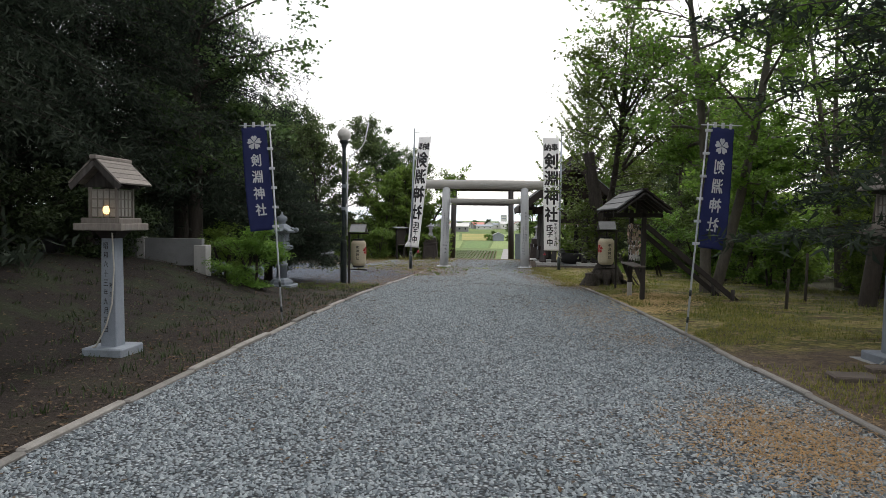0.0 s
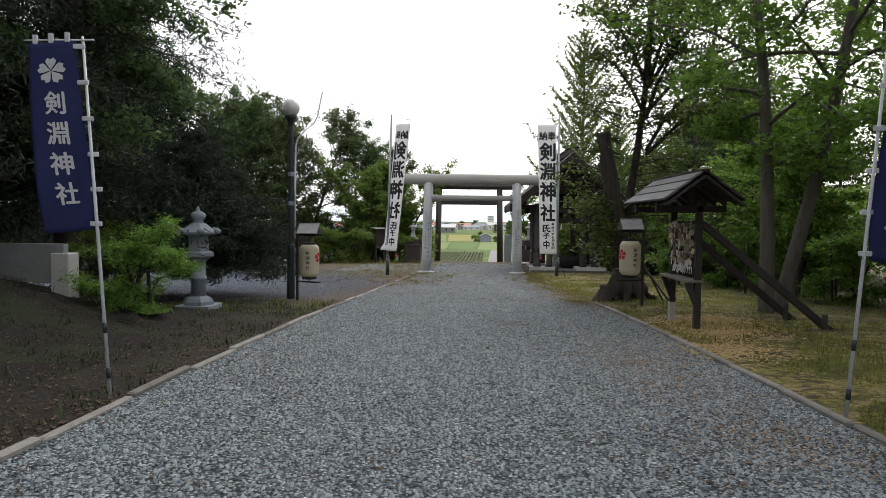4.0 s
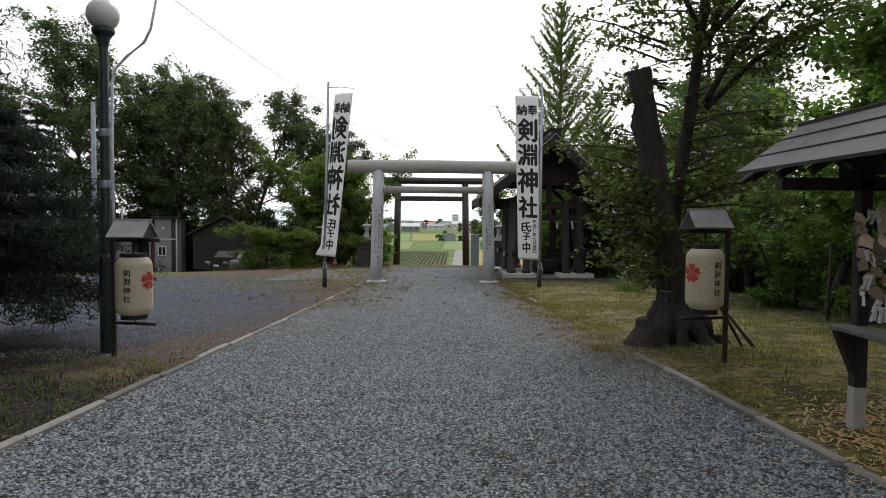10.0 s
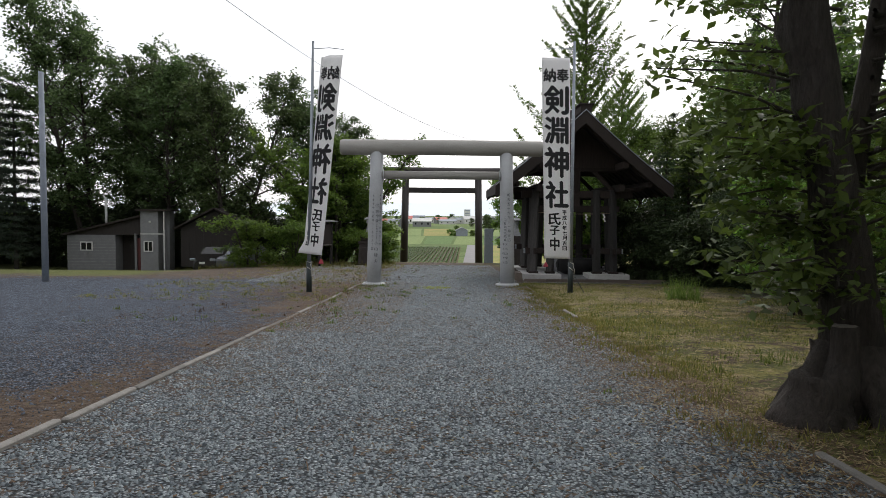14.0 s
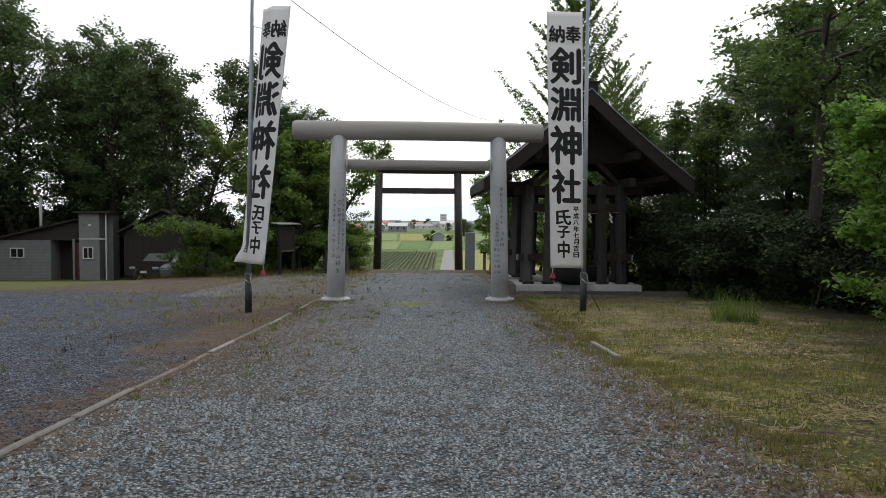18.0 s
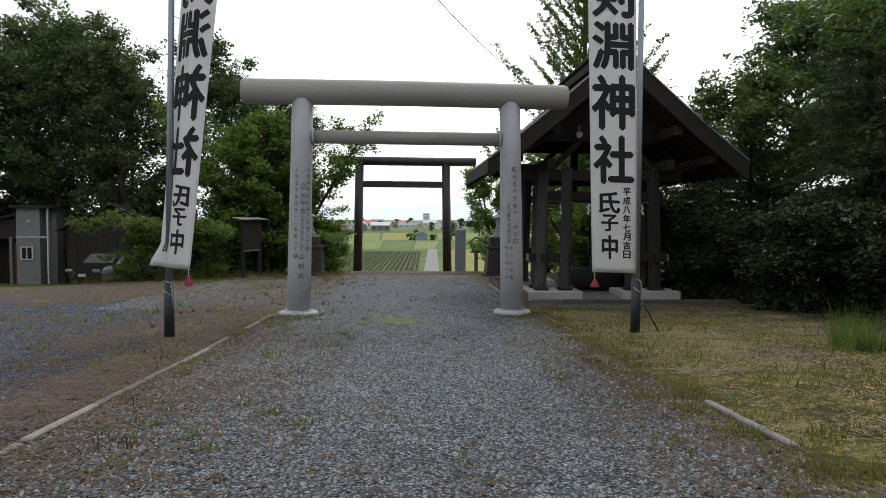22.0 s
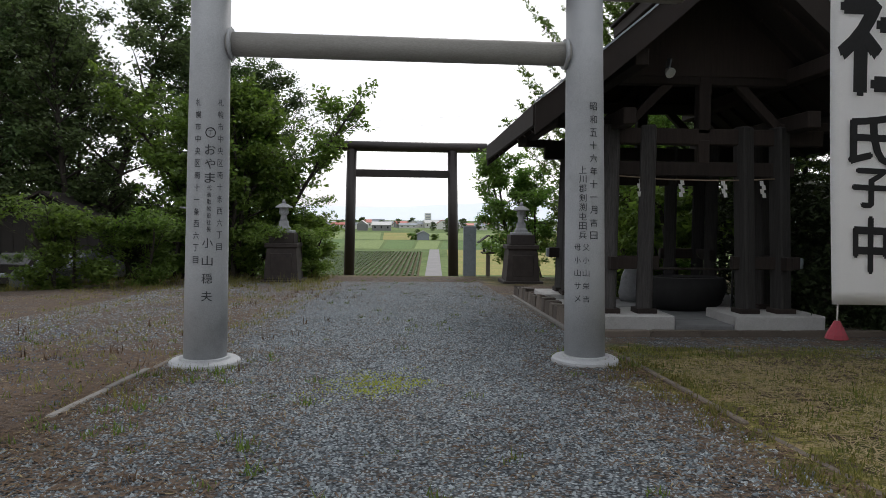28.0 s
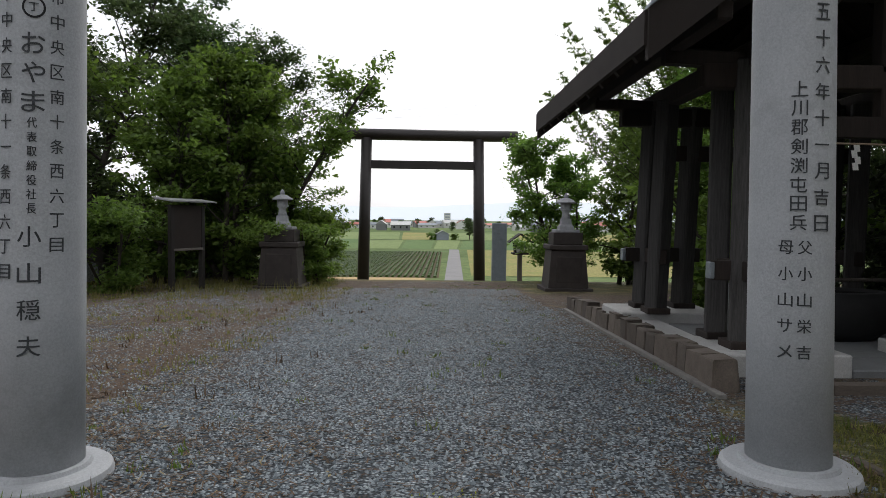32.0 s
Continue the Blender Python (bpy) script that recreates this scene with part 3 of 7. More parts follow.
def slab(bm, outline, thick):
    """A flat plate from an outline in space, thickened along its normal."""
    vs = [bm.verts.new(p) for p in outline]
    f = bm.faces.new(vs)
    bm.normal_update()
    nrm = f.normal.copy()
    r = bmesh.ops.extrude_face_region(bm, geom=[f])
    for v in r["geom"]:
        if isinstance(v, bmesh.types.BMVert):
            v.co -= nrm * thick
    bmesh.ops.recalc_face_normals(bm, faces=bm.faces[:])
    return bm


GLYPHS = {}


def glyph(ch, bold=0.02):
    """Triangles of one character, fitted to a unit square round the origin."""
    if (ch, bold) not in GLYPHS:
        cu = bpy.data.curves.new("glyph", "FONT")
        cu.body, cu.resolution_u = ch, 3
        ob = bpy.data.objects.new("glyph", cu)
        scene.collection.objects.link(ob)
        dg = bpy.context.evaluated_depsgraph_get()
        me = bpy.data.meshes.new_from_object(ob.evaluated_get(dg))
        cut = bmesh.new()
        cut.from_mesh(me)
        bmesh.ops.triangulate(cut, faces=cut.faces[:])
        for _ in range(2):
            bmesh.ops.subdivide_edges(cut, edges=[e for e in cut.edges if e.calc_length() > 0.16], cuts=1)
            bmesh.ops.triangulate(cut, faces=cut.faces[:])
        cut.to_mesh(me)
        cut.free()
        co = np.array([v.co[:] for v in me.vertices]) if len(me.vertices) else np.zeros((1, 3))
        lo, hi = co.min(0), co.max(0)
        size = np.maximum(hi - lo, 1e-6)
        big = max(size[0], size[1])
        flat = size[:2] < 0.3 * big
        co = (co - (lo + hi) / 2) / np.where([flat[0], flat[1], False], big, np.maximum(size, 1e-6))
        GLYPHS[(ch, bold)] = ([tuple(c) for c in co], [tuple(p.vertices) for p in me.polygons])
        bpy.data.objects.remove(ob)
        bpy.data.curves.remove(cu)
        bpy.data.meshes.remove(me)
    return GLYPHS[(ch, bold)]


def writing(cells, place, bold=0.02):
    """Characters (ch, u, v, width, height) on a surface; place(u, v) gives the point in space."""
    bm = bmesh.new()
    for ch, u, v, w, h in cells:
        co, faces = glyph(ch, 0.0)
        for k, (dx, dy) in enumerate(((0, 0), (bold, 0), (-bold, 0), (0, bold), (0, -bold))):
            vs = []
            for c in co:
                p = Vector(place(u + (c[0] + dx) * w, v + (c[1] + dy * 0.8) * h))
                p.y -= 0.0007 * k
                vs.append(bm.verts.new(p))
            for f in faces:
                if len(set(f)) > 2 and bm.faces.get([vs[i] for i in f]) is None:
                    bm.faces.new([vs[i] for i in f])
    return bm


def letters(cells, place, bold, material, parent, label):
    """Each character as a part of its own."""
    for cell in cells:
        part("character", writing([cell], place, bold), material, parent, label)


def column(text, u, top, w, h, pitch):
    return [(ch, u, top - pitch * (i + 0.5), w, h) for i, ch in enumerate(text) if ch != " "]


def grid_mesh(name, fn, us, vs, material, parent=None, back=0.0, label=""):
    """A sheet over us x vs; back gives it a second side at that thickness."""
    pts, faces = [], []
    nu, nv = len(us), len(vs)
    for v in vs:
        for u in us:
            pts.append(fn(u, v))
    for j in range(nv - 1):
        for i in range(nu - 1):
            a = j * nu + i
            faces.append((a, a + 1, a + nu + 1, a + nu))
    me = bpy.data.meshes.new(name)
    me.from_pydata([tuple(p) for p in pts], [], faces)
    me.polygons.foreach_set("use_smooth", [True] * len(faces))
    me.materials.append(material)
    ob = new(name, me)
    ob.parent = parent
    if back:
        so = ob.modifiers.new("thickness", "SOLIDIFY")
        so.thickness, so.offset = back, -1
    if label:
        ob["label"] = label
    return ob


def blossom(place, u, v, r):
    """A five-petalled cherry blossom crest, each petal notched at its tip."""
    bm = bmesh.new()
    shape = ((0.04, 0), (0.3, 27), (0.6, 31), (0.83, 28), (1.0, 12), (0.84, 0), (1.0, -12), (0.83, -28), (0.6, -31), (0.3, -27))
    for k in range(5):
        ring = []
        for d, a in shape:
            t = radians(90 + 72 * k + a)
            ring.append(bm.verts.new(place(u + r * d * math.cos(t), v + r * d * math.sin(t))))
        mid = bm.verts.new(place(u + r * 0.6 * math.cos(radians(90 + 72 * k)), v + r * 0.6 * math.sin(radians(90 + 72 * k))))
        for p, q in zip(ring, ring[1:] + ring[:1]):
            bm.faces.new((p, q, mid))
    return bm


# ---- ground ----
def build_ground():
    xs = sorted({*np.arange(-24, 24.1, 1.0), -2.95, 2.95, -3.5, -4.6, -5.5, -6.5, 3.5, 4.2, *[s * v for s in (-1, 1) for v in (30, 40, 60, 100, 200, 500, 1200, 3000)]})
    ys = sorted({*np.arange(-8, 63, 1.0), -12, -20, -40, 64, 66, 69, 72, 75, 80, 84, 90, 100, 130, 180, 260, 400, 700, 1500, 4000})
    bm = bmesh.new()
    grid = [[bm.verts.new((x, y, height(x, y))) for x in xs] for y in ys]
    for j in range(len(ys) - 1):
        for i in range(len(xs) - 1):
            f = bm.faces.new((grid[j][i], grid[j][i + 1], grid[j + 1][i + 1], grid[j + 1][i]))
            x, y = (xs[i] + xs[i + 1]) / 2, (ys[j] + ys[j + 1]) / 2
            f.smooth = True
            f.material_index = 1 if y > 83 else 0
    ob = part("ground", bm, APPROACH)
    ob.data.materials.append(PLAIN)
    return tagged(ob, "gravel approach with earth banks and lawn above flat farmland", "ground", kind="structure")


build_ground()


def kerb_run(name, x, spans, label, material=KERB):
    """Concrete kerb stones in a row, a little out of line with one another."""
    root = thing(name, label, "kerb", pose(0, 0, 0), kind="structure")
    bm = bmesh.new()
    box(bm, (-0.04, -0.5, -0.12), (0.04, 0.5, 0.0), 0.014)
    me = bpy.data.meshes.new("kerb_stone")
    bm.to_mesh(me)
    bm.free()
    me.materials.append(material)
    rng = random.Random(int(abs(x) * 100) + len(spans))
    for a, b, lift in spans:
        n = max(1, round((b - a) / 1.2))
        step = (b - a) / n
        for k in range(n):
            y = a + step * (k + 0.5)
            z = height(x, y) + lift + rng.uniform(-0.012, 0.012)
            tilt = math.degrees(math.atan2(height(x, y + 0.5) - height(x, y - 0.5), 1.0))
            ob = new("kerb_stone", me)
            ob.parent = root
            ob.matrix_basis = pose(x + rng.uniform(-0.02, 0.02), y, z, tilt, rng.uniform(-2, 2), rng.uniform(-0.8, 0.8)) @ Matrix.Diagonal((1, step - 0.012, 1, 1))
    return root


kerb_run("kerb_west", -2.95, [(-7, 20, 0.036), (20, 30, 0.028), (30, 36, 0.03), (37.2, 40.5, 0.03)], "worn grey concrete kerb along the gravel")
kerb_run("kerb_east", 2.95, [(-7, 20.6, 0.04), (28.5, 28.8, 0.012), (29.6, 31.1, 0.035)], "worn grey concrete kerb half sunk in the lawn")
kerb_run("kerb_far", 3.04, [(34.2, 36.8, 0.012), (36.9, 40.2, 0.02)], "soil-stained low kerb overgrown by the lawn", OLDKERB)


# ---- gates ----
def torii_near():
    y = 39.85
    z = height(0, y)
    root = thing("stone_torii", "pale grey concrete torii gate over the gravel path", "torii gate", pose(0, y, z, 0, 0, 1.5))
    top, spread = 4.72, 0.105
    for s in (-1, 1):
        pts = [(s * (2.42 - spread * k), 0, -0.1 + (top + 0.15) * k) for k in (0, 0.25, 0.5, 0.75, 1)]
        part("pillar", a_tube(pts, [0.262, 0.256, 0.248, 0.238, 0.228], 40), TORII, root)
        base = lathe([(0.42, -0.1), (0.435, 0.02), (0.425, 0.055), (0.4, 0.075), (0.31, 0.08), (0.3, 0.105), (0.2, 0.11)], 40)
        ring = part("footing", base, TORII, root, "flat round concrete footing")
        ring.location = (s * 2.42, 0, 0)
        collar = a_tube([(s * 2.1, 0, 3.96), (s * 2.06, 0, 3.96)], [0.19, 0.19], 24)
        part("collar", collar, TORII, root)

        def on_pillar(u, v, s=s):
            k = v / (top + 0.15)
            r = 0.262 - 0.034 * k + 0.005
            a = u / 0.25
            return (s * (2.42 - spread * k) + r * math.sin(a), -r * math.cos(a), v)

        if s > 0:
            cells = column("昭和五十六年十一月吉日", 0.045, 3.35, 0.1, 0.1, 0.161)
            cells += column("上川郡剣渕屯田兵", -0.095, 2.54, 0.092, 0.095, 0.117)
            cells += column("父小山栄吉", -0.055, 1.59, 0.08, 0.085, 0.163) + column("母小山サメ", -0.16, 1.59, 0.08, 0.085, 0.163)
        else:
            cells = column("札幌市中央区南十条西六丁目", 0.21, 3.29, 0.075, 0.085, 0.145)
            cells += column("札幌市中央区南十一条西六丁目", -0.065, 3.28, 0.07, 0.085, 0.145)
            cells += column("おやま", 0.085, 2.73, 0.12, 0.12, 0.168) + column("小山穏夫", 0.07, 1.635, 0.12, 0.12, 0.215)
            rim = bmesh.new()
            for a in range(24):
                p, q = [2 * math.pi * k / 24 for k in (a, a + 1)]
                rim.faces.new([rim.verts.new(on_pillar(0.085 + r * math.cos(t), 2.85 + r * math.sin(t))) for r, t in ((0.062, p), (0.062, q), (0.05, q), (0.05, p))])
            part("crest", rim, INK, root, "small round crest on the pillar")
            cells += column("代表取締役社長", 0.08, 2.23, 0.05, 0.06, 0.083)
            cells += column("丁", 0.085, 2.91, 0.05, 0.05, 0.12)
        letters(cells, on_pillar, 0.004, ENGRAVE, root, "dark engraved character")
    part("top_beam", a_tube([(-3.62, 0, 4.93), (-3.55, 0, 4.93), (0, 0, 4.95), (3.55, 0, 4.93), (3.62, 0, 4.93)], [0.25, 0.275, 0.275, 0.275, 0.25], 40), BEAM, root)
    part("tie_beam", a_tube([(-2.13, 0, 3.96), (2.13, 0, 3.96)], [0.148, 0.148], 32), BEAM, root)
    return root


def torii_far():
    y = 72.0
    z = height(0, y)
    root = thing("dark_torii", "dark brown painted torii gate at the top of the slope", "torii gate", pose(-0.3, y, z, 0, 0, 1.5))
    for s in (-1, 1):
        part("pillar", a_tube([(s * 3.2, 0, -0.2), (s * 3.03, 0, 8.8)], [0.32, 0.29], 28), BLACK, root)
    part("top_beam", a_tube([(-5.15, 0, 9.0), (0, 0, 8.99), (5.15, 0, 9.0)], [0.3, 0.3, 0.3], 28), BLACK, root)
    part("tie_beam", a_beam((-3.05, 0, 7.38), (3.05, 0, 7.38), 0.22, 0.44, 0.03), BLACK, root)
    return root


torii_near()
torii_far()
# ---- banners and flags ----
def tall_banner(s):
    """A white votive banner on a steel pole; s = -1 shows its back, so the writing runs mirrored."""
    x, y = 4.02 * s, 36.25
    z = height(x, y)
    root = thing("votive_banner", "tall white votive banner with black writing on steel pole", "banner", pose(x, y, z), "votive banners")
    lean = 0.14 if s < 0 else 0.0
    part("pole", a_tube([(0, 0, 0.75), (lean * 0.4, 0, 3.5), (lean, 0, 7.62)], [0.062, 0.056, 0.04], 14), STEEL, root)
    part("stake", a_tube([(0, 0, -0.2), (0, 0, 0.95)], [0.088, 0.08], 14), LAMPGREEN, root, "dark square-cut stake holding the pole")
    part("yoke", a_tube([(lean, 0, 7.4), (lean - s * 0.5, -0.05, 7.42), (lean - s * 0.95, -0.1, 7.36)], [0.012, 0.012, 0.01], 8), STEEL, root)
    if s > 0:
        c = [(-1.0, -0.1, 7.12), (-0.15, -0.1, 7.12), (-0.84, -0.2, 1.08), (-0.03, -0.1, 1.05)]
    else:
        c = [(0.24, -0.1, 7.18), (1.07, -0.2, 7.18), (-0.24, -0.12, 1.2), (0.46, -0.35, 1.16)]
    tl, tr, bl, br = [Vector(p) for p in c]

    def at(u, v, off=0.0):
        """u, v from 0 to 1 over the cloth, v upwards."""
        p = (bl * (1 - v) + tl * v) * (1 - u) + (br * (1 - v) + tr * v) * u
        wave = 0.03 * math.sin(v * 7 + u * 2) * (1 - 0.5 * v) + 0.015 * math.sin(u * 4 + v * 4)
        if s < 0:
            curl = smooth(0.55, 0.0, u)
            p = p + Vector((0.12 * curl * (0.3 + 0.7 * v) - 0.16 * smooth(0.07, 0.0, v) * (1 - u) ** 3, 0.24 * curl, 0))
        return p + Vector((0.25 * wave * s, wave - off, 0))

    us, vs = [k / 10 for k in range(11)], [k / 60 for k in range(61)]
    grid_mesh("cloth", at, us, vs, CLOTH, root, 0.003)
    flip = (lambda u: u) if s > 0 else (lambda u: 1 - u)
    cells = []
    cells += [("剣", 0.5, 0.79, 0.84, 0.135), ("淵", 0.5, 0.64, 0.82, 0.128), ("神", 0.5, 0.482, 0.86, 0.146), ("社", 0.5, 0.321, 0.82, 0.13)]
    cells += [("納", 0.27, 0.9125, 0.42, 0.064), ("奉", 0.73, 0.9125, 0.42, 0.064)]
    cells += [("氏", 0.4, 0.2, 0.44, 0.058), ("子", 0.4, 0.142, 0.36, 0.046), ("中", 0.4, 0.073, 0.34, 0.066)]
    cells += column("平成八年七月吉日", 0.78, 0.245, 0.16, 0.022, 0.0255)
    letters(cells, lambda u, v: at(flip(u), v, 0.012), 0.04, INK, root, "bold black brush character")
    for k in range(8):
        v = 0.12 + k * 0.115
        p = at(1 if s > 0 else 0, v)
        part("tie_loop", a_tube([p, (lean * v, 0, p.z + 0.02)], [0.008, 0.008], 6), CLOTH, root)
    p = at(0.06 if s > 0 else 0.97, 0)
    part("weight_cord", a_tube([p, p - Vector((0, 0, 0.16))], [0.006, 0.006], 6), ROPE, root)
    wt = lathe([(0.02, 0.0), (0.07, -0.1), (0.08, -0.13), (0.05, -0.14)], 8)
    part("weight", wt, REDPLASTIC, root, "small red cloth weight").location = p - Vector((0, 0, 0.12))
    part("rope_knot", a_tube([(0.07, -0.07, 0.7), (-0.04, -0.1, 0.78), (-0.08, 0.02, 0.84), (0.06, 0.08, 0.8), (0.08, -0.06, 0.9), (-0.03, -0.1, 0.95)], [0.012] * 6, 6), ROPE, root)
    part("rope_tail", a_tube([(0.06, -0.08, 0.88), (0.1, -0.1, 0.7), (0.085, -0.09, 0.5)], [0.01] * 3, 6), ROPE, root)
    if s > 0:
        part("prop_rod", a_tube([(0.08, -0.02, 0.45), (0.14, -0.02, 0.5), (0.42, 0, 0.02)], [0.012] * 3, 6), LAMPGREEN, root)
    return root


tall_banner(1)
tall_banner(-1)


def blue_flag(s):
    """A navy shop-style flag on a leaning white pole; s = 1 shows the mirrored back."""
    x, y = (2.99 if s > 0 else -3.14), (10.0 if s > 0 else 10.2)
    z = height(x, y) - 0.05
    root = thing("shrine_flag", "navy blue flag with white crest on a white pole", "flag", pose(x, y, z), "blue flags")
    top = Vector((0.23 if s > 0 else -0.21, 0, 3.15))
    part("pole", a_tube([(0, 0, 0), top * 0.5, top], [0.016, 0.014, 0.011], 10), WHITEPOLE, root)
    for h in (0.22, 0.62):
        part("pole_joint", a_tube([top * (h / 3.2), top * ((h + 0.09) / 3.2)], [0.019, 0.019], 10), LAMPGREEN, root)
    d = 1 if s > 0 else -1
    part("cross_rod", a_tube([top + Vector((-0.1 * d, 0, -0.03)), top + Vector((0.62 * d * 0.72, -0.1, -0.06))], [0.008, 0.007], 8), WHITEPOLE, root)
    w = 0.3 if s > 0 else 0.37

    def at(u, v, off=0.0):
        edge = top * ((0.43 + 0.555 * v) if s > 0 else (0.485 + 0.505 * v)) + Vector((0.035 * d, -0.01, -0.02))
        bend = 0.05 * math.sin(u * 3 + v * 5) + 0.012 * math.sin(v * 9 + u * 4)
        swing = 0.1 * (1 - v) * u * (-0.2 if s > 0 else 0.6)
        return edge + Vector((d * u * w + swing * d * -1, -0.16 * u + bend - off, -0.04 * u))

    grid_mesh("cloth", at, [k / 12 for k in range(13)], [k / 36 for k in range(37)], NAVY, root, 0.003)
    spot = lambda u, v: at(1 - u, v, 0.012)
    cells = column("剣淵神社", 0.52, 0.755, 0.38, 0.115, 0.158)
    letters(cells, spot, 0.03, DYEWHITE, root, "white dyed character")
    part("crest", blossom(lambda u, v: spot(0.5 + (u - 0.5) * 1.0, 0.845 + (v - 0.5) * 0.235), 0.5, 0.5, 0.3), DYEWHITE, root, "white cherry blossom crest")
    for k in range(6):
        p = at(0, 0.03 + k * 0.188)
        part("pole_tab", a_box((-0.05, -0.012, -0.02), (0.05, 0.012, 0.02), 0.004, Matrix.Translation(p + Vector((-0.03 * d, 0, 0)))), DYEWHITE, root)
    for k in range(3):
        p = at(0.15 + k * 0.35, 1)
        part("rod_tab", a_box((-0.02, -0.01, -0.01), (0.02, 0.01, 0.07), 0.003, Matrix.Translation(p)), DYEWHITE, root)
    return root


blue_flag(-1)
blue_flag(1)


# ---- lamps and lanterns ----
def globe_lamp():
    x, y = -4.39, 20.55
    root = thing("street_lamp", "dark green lamp post with a white globe", "lamp post", pose(x, y, height(x, y) - 0.1) @ Matrix.Diagonal((1.13, 1.13, 1.13, 1)))
    part("lower_post", lathe([(0.088, -0.1), (0.085, 1.2), (0.08, 1.26), (0.058, 1.3)], 16), LAMPGREEN, root)
    part("post", lathe([(0.056, 1.26), (0.052, 3.84), (0.052, 3.88)], 14), LAMPGREEN, root)
    part("collar", lathe([(0.054, 3.78), (0.08, 3.9), (0.13, 3.96), (0.13, 4.0), (0.08, 4.02)], 20), LAMPGREEN, root)
    bm = bmesh.new()
    bmesh.ops.create_uvsphere(bm, u_segments=32, v_segments=20, radius=0.188)
    for v in bm.verts:
        v.co.z = max(v.co.z, -0.165) + 4.17
    part("globe", bm, OPAL, root, "white opal glass globe", True)
    for h in (2.1, 2.72):
        part("band", lathe([(0.062, h), (0.066, h + 0.02), (0.066, h + 0.07), (0.062, h + 0.09)], 14), STEEL, root)
    part("conduit", a_tube([(0.1, -0.02, 1.4), (0.1, -0.03, 2.7), (0.11, -0.03, 3.35), (0.15, -0.03, 3.52), (0.3, -0.03, 3.68), (0.5, -0.03, 3.84), (0.58, -0.03, 4.0), (0.68, -0.03, 4.5)], [0.02, 0.02, 0.019, 0.018, 0.018, 0.017, 0.016, 0.014], 8), WHITEPOLE, root, "pale bent conduit beside the post")
    part("door_plate", a_box((-0.04, -0.094, 0.45), (0.04, -0.082, 0.78), 0.004), LAMPGREEN, root)
    return root


globe_lamp()


def paper_lantern(x, y, face, hang, low=0.0):
    """A cream ribbed lantern under its own small roof, on a slim post. face: degrees that the crest is turned; hang: side of the post it hangs on."""
    root = thing("festival_lantern", "cream ribbed festival lantern with black characters under a small roof", "lantern", pose(x, y, height(x, y) - 0.02 - low), "festival lanterns")
    post_x = -0.3 * hang
    part("post", a_beam((post_x, 0.06, -0.1), (post_x, 0.06, 1.75), 0.055, 0.055, 0.006), TIMBER, root)
    part("roof_arm", a_beam((post_x - 0.03, 0.06, 1.72), (post_x + hang * 0.62, 0.06, 1.72), 0.05, 0.045, 0.005), TIMBER, root)
    part("foot_arm", a_beam((post_x, 0.06, 0.62), (post_x + hang * 0.56, 0.06, 0.6), 0.05, 0.035, 0.005), TIMBER, root)
    for s in (-1, 1):
        bm = bmesh.new()
        slab(bm, [(-0.235, 0, 1.98), (0.235, 0, 1.98), (0.235, s * 0.26, 1.76), (-0.235, s * 0.26, 1.76)], 0.014)
        part("roof_slope", bm, ROOFGREY, root, "grey sheet roof slope")
        for k in (-0.12, 0.0, 0.12):
            part("seam", a_beam((k, s * 0.005, 1.992), (k, s * 0.26, 1.767), 0.012, 0.012), ROOFGREY, root)
    part("ridge_cap", a_beam((-0.245, 0, 1.99), (0.245, 0, 1.99), 0.05, 0.025, 0.006), ROOFGREY, root)
    for k in (-0.215, 0.215):
        bm = bmesh.new()
        slab(bm, [(k, -0.24, 1.76), (k, 0.24, 1.76), (k, 0, 1.95)], 0.012)
        part("gable", bm, TIMBER, root)
    lo, hi, r = 0.74, 1.5, 0.225
    prof = []
    n = 26
    for k in range(n * 2 + 1):
        t = k / (n * 2)
        e = min(t, 1 - t)
        rr = r * (0.72 + 0.28 * math.sin(min(1, e / 0.14) * math.pi / 2)) + (0.01 if k % 2 else 0.0)
        prof.append((rr, lo + (hi - lo) * t))
    part("skin", lathe(prof, 40), PAPER, root, "cream ribbed lantern skin", True)
    part("top_ring", lathe([(0.15, hi - 0.01), (0.165, hi), (0.165, hi + 0.05), (0.14, hi + 0.05)], 24), INK, root)
    part("bottom_ring", lathe([(0.14, lo - 0.055), (0.165, lo - 0.055), (0.165, lo), (0.15, lo + 0.01)], 24), INK, root)
    part("hanger", a_tube([(0, 0, hi + 0.05), (0, 0.03, 1.72)], [0.012, 0.012], 6), INK, root)
    part("tether", a_tube([(0, 0, lo - 0.05), (0, 0.04, 0.63)], [0.01, 0.01], 6), INK, root)

    def on_skin(turn):
        def at(u, v):
            t = (v - lo) / (hi - lo)
            e = min(t, 1 - t)
            rr = r * (0.72 + 0.28 * math.sin(min(1, max(e, 0) / 0.14) * math.pi / 2)) + 0.013
            a = radians(turn) + u / r
            return (rr * math.sin(a), -rr * math.cos(a), v)
        return at

    letters(column("剣淵神社", 0, 1.36, 0.085, 0.085, 0.112), on_skin(face[0]), 0.02, INK, root, "black painted character")
    part("crest", blossom(lambda u, v: on_skin(face[1])((u - 0.5) * 0.62, 1.2 + (v - 0.5) * 0.62), 0.5, 0.5, 0.2), REDINK, root, "red cherry blossom crest")
    return root


paper_lantern(-3.84, 20.15, (3, 75), 1, 0.15)
paper_lantern(3.54, 19.7, (15, -64), -1)


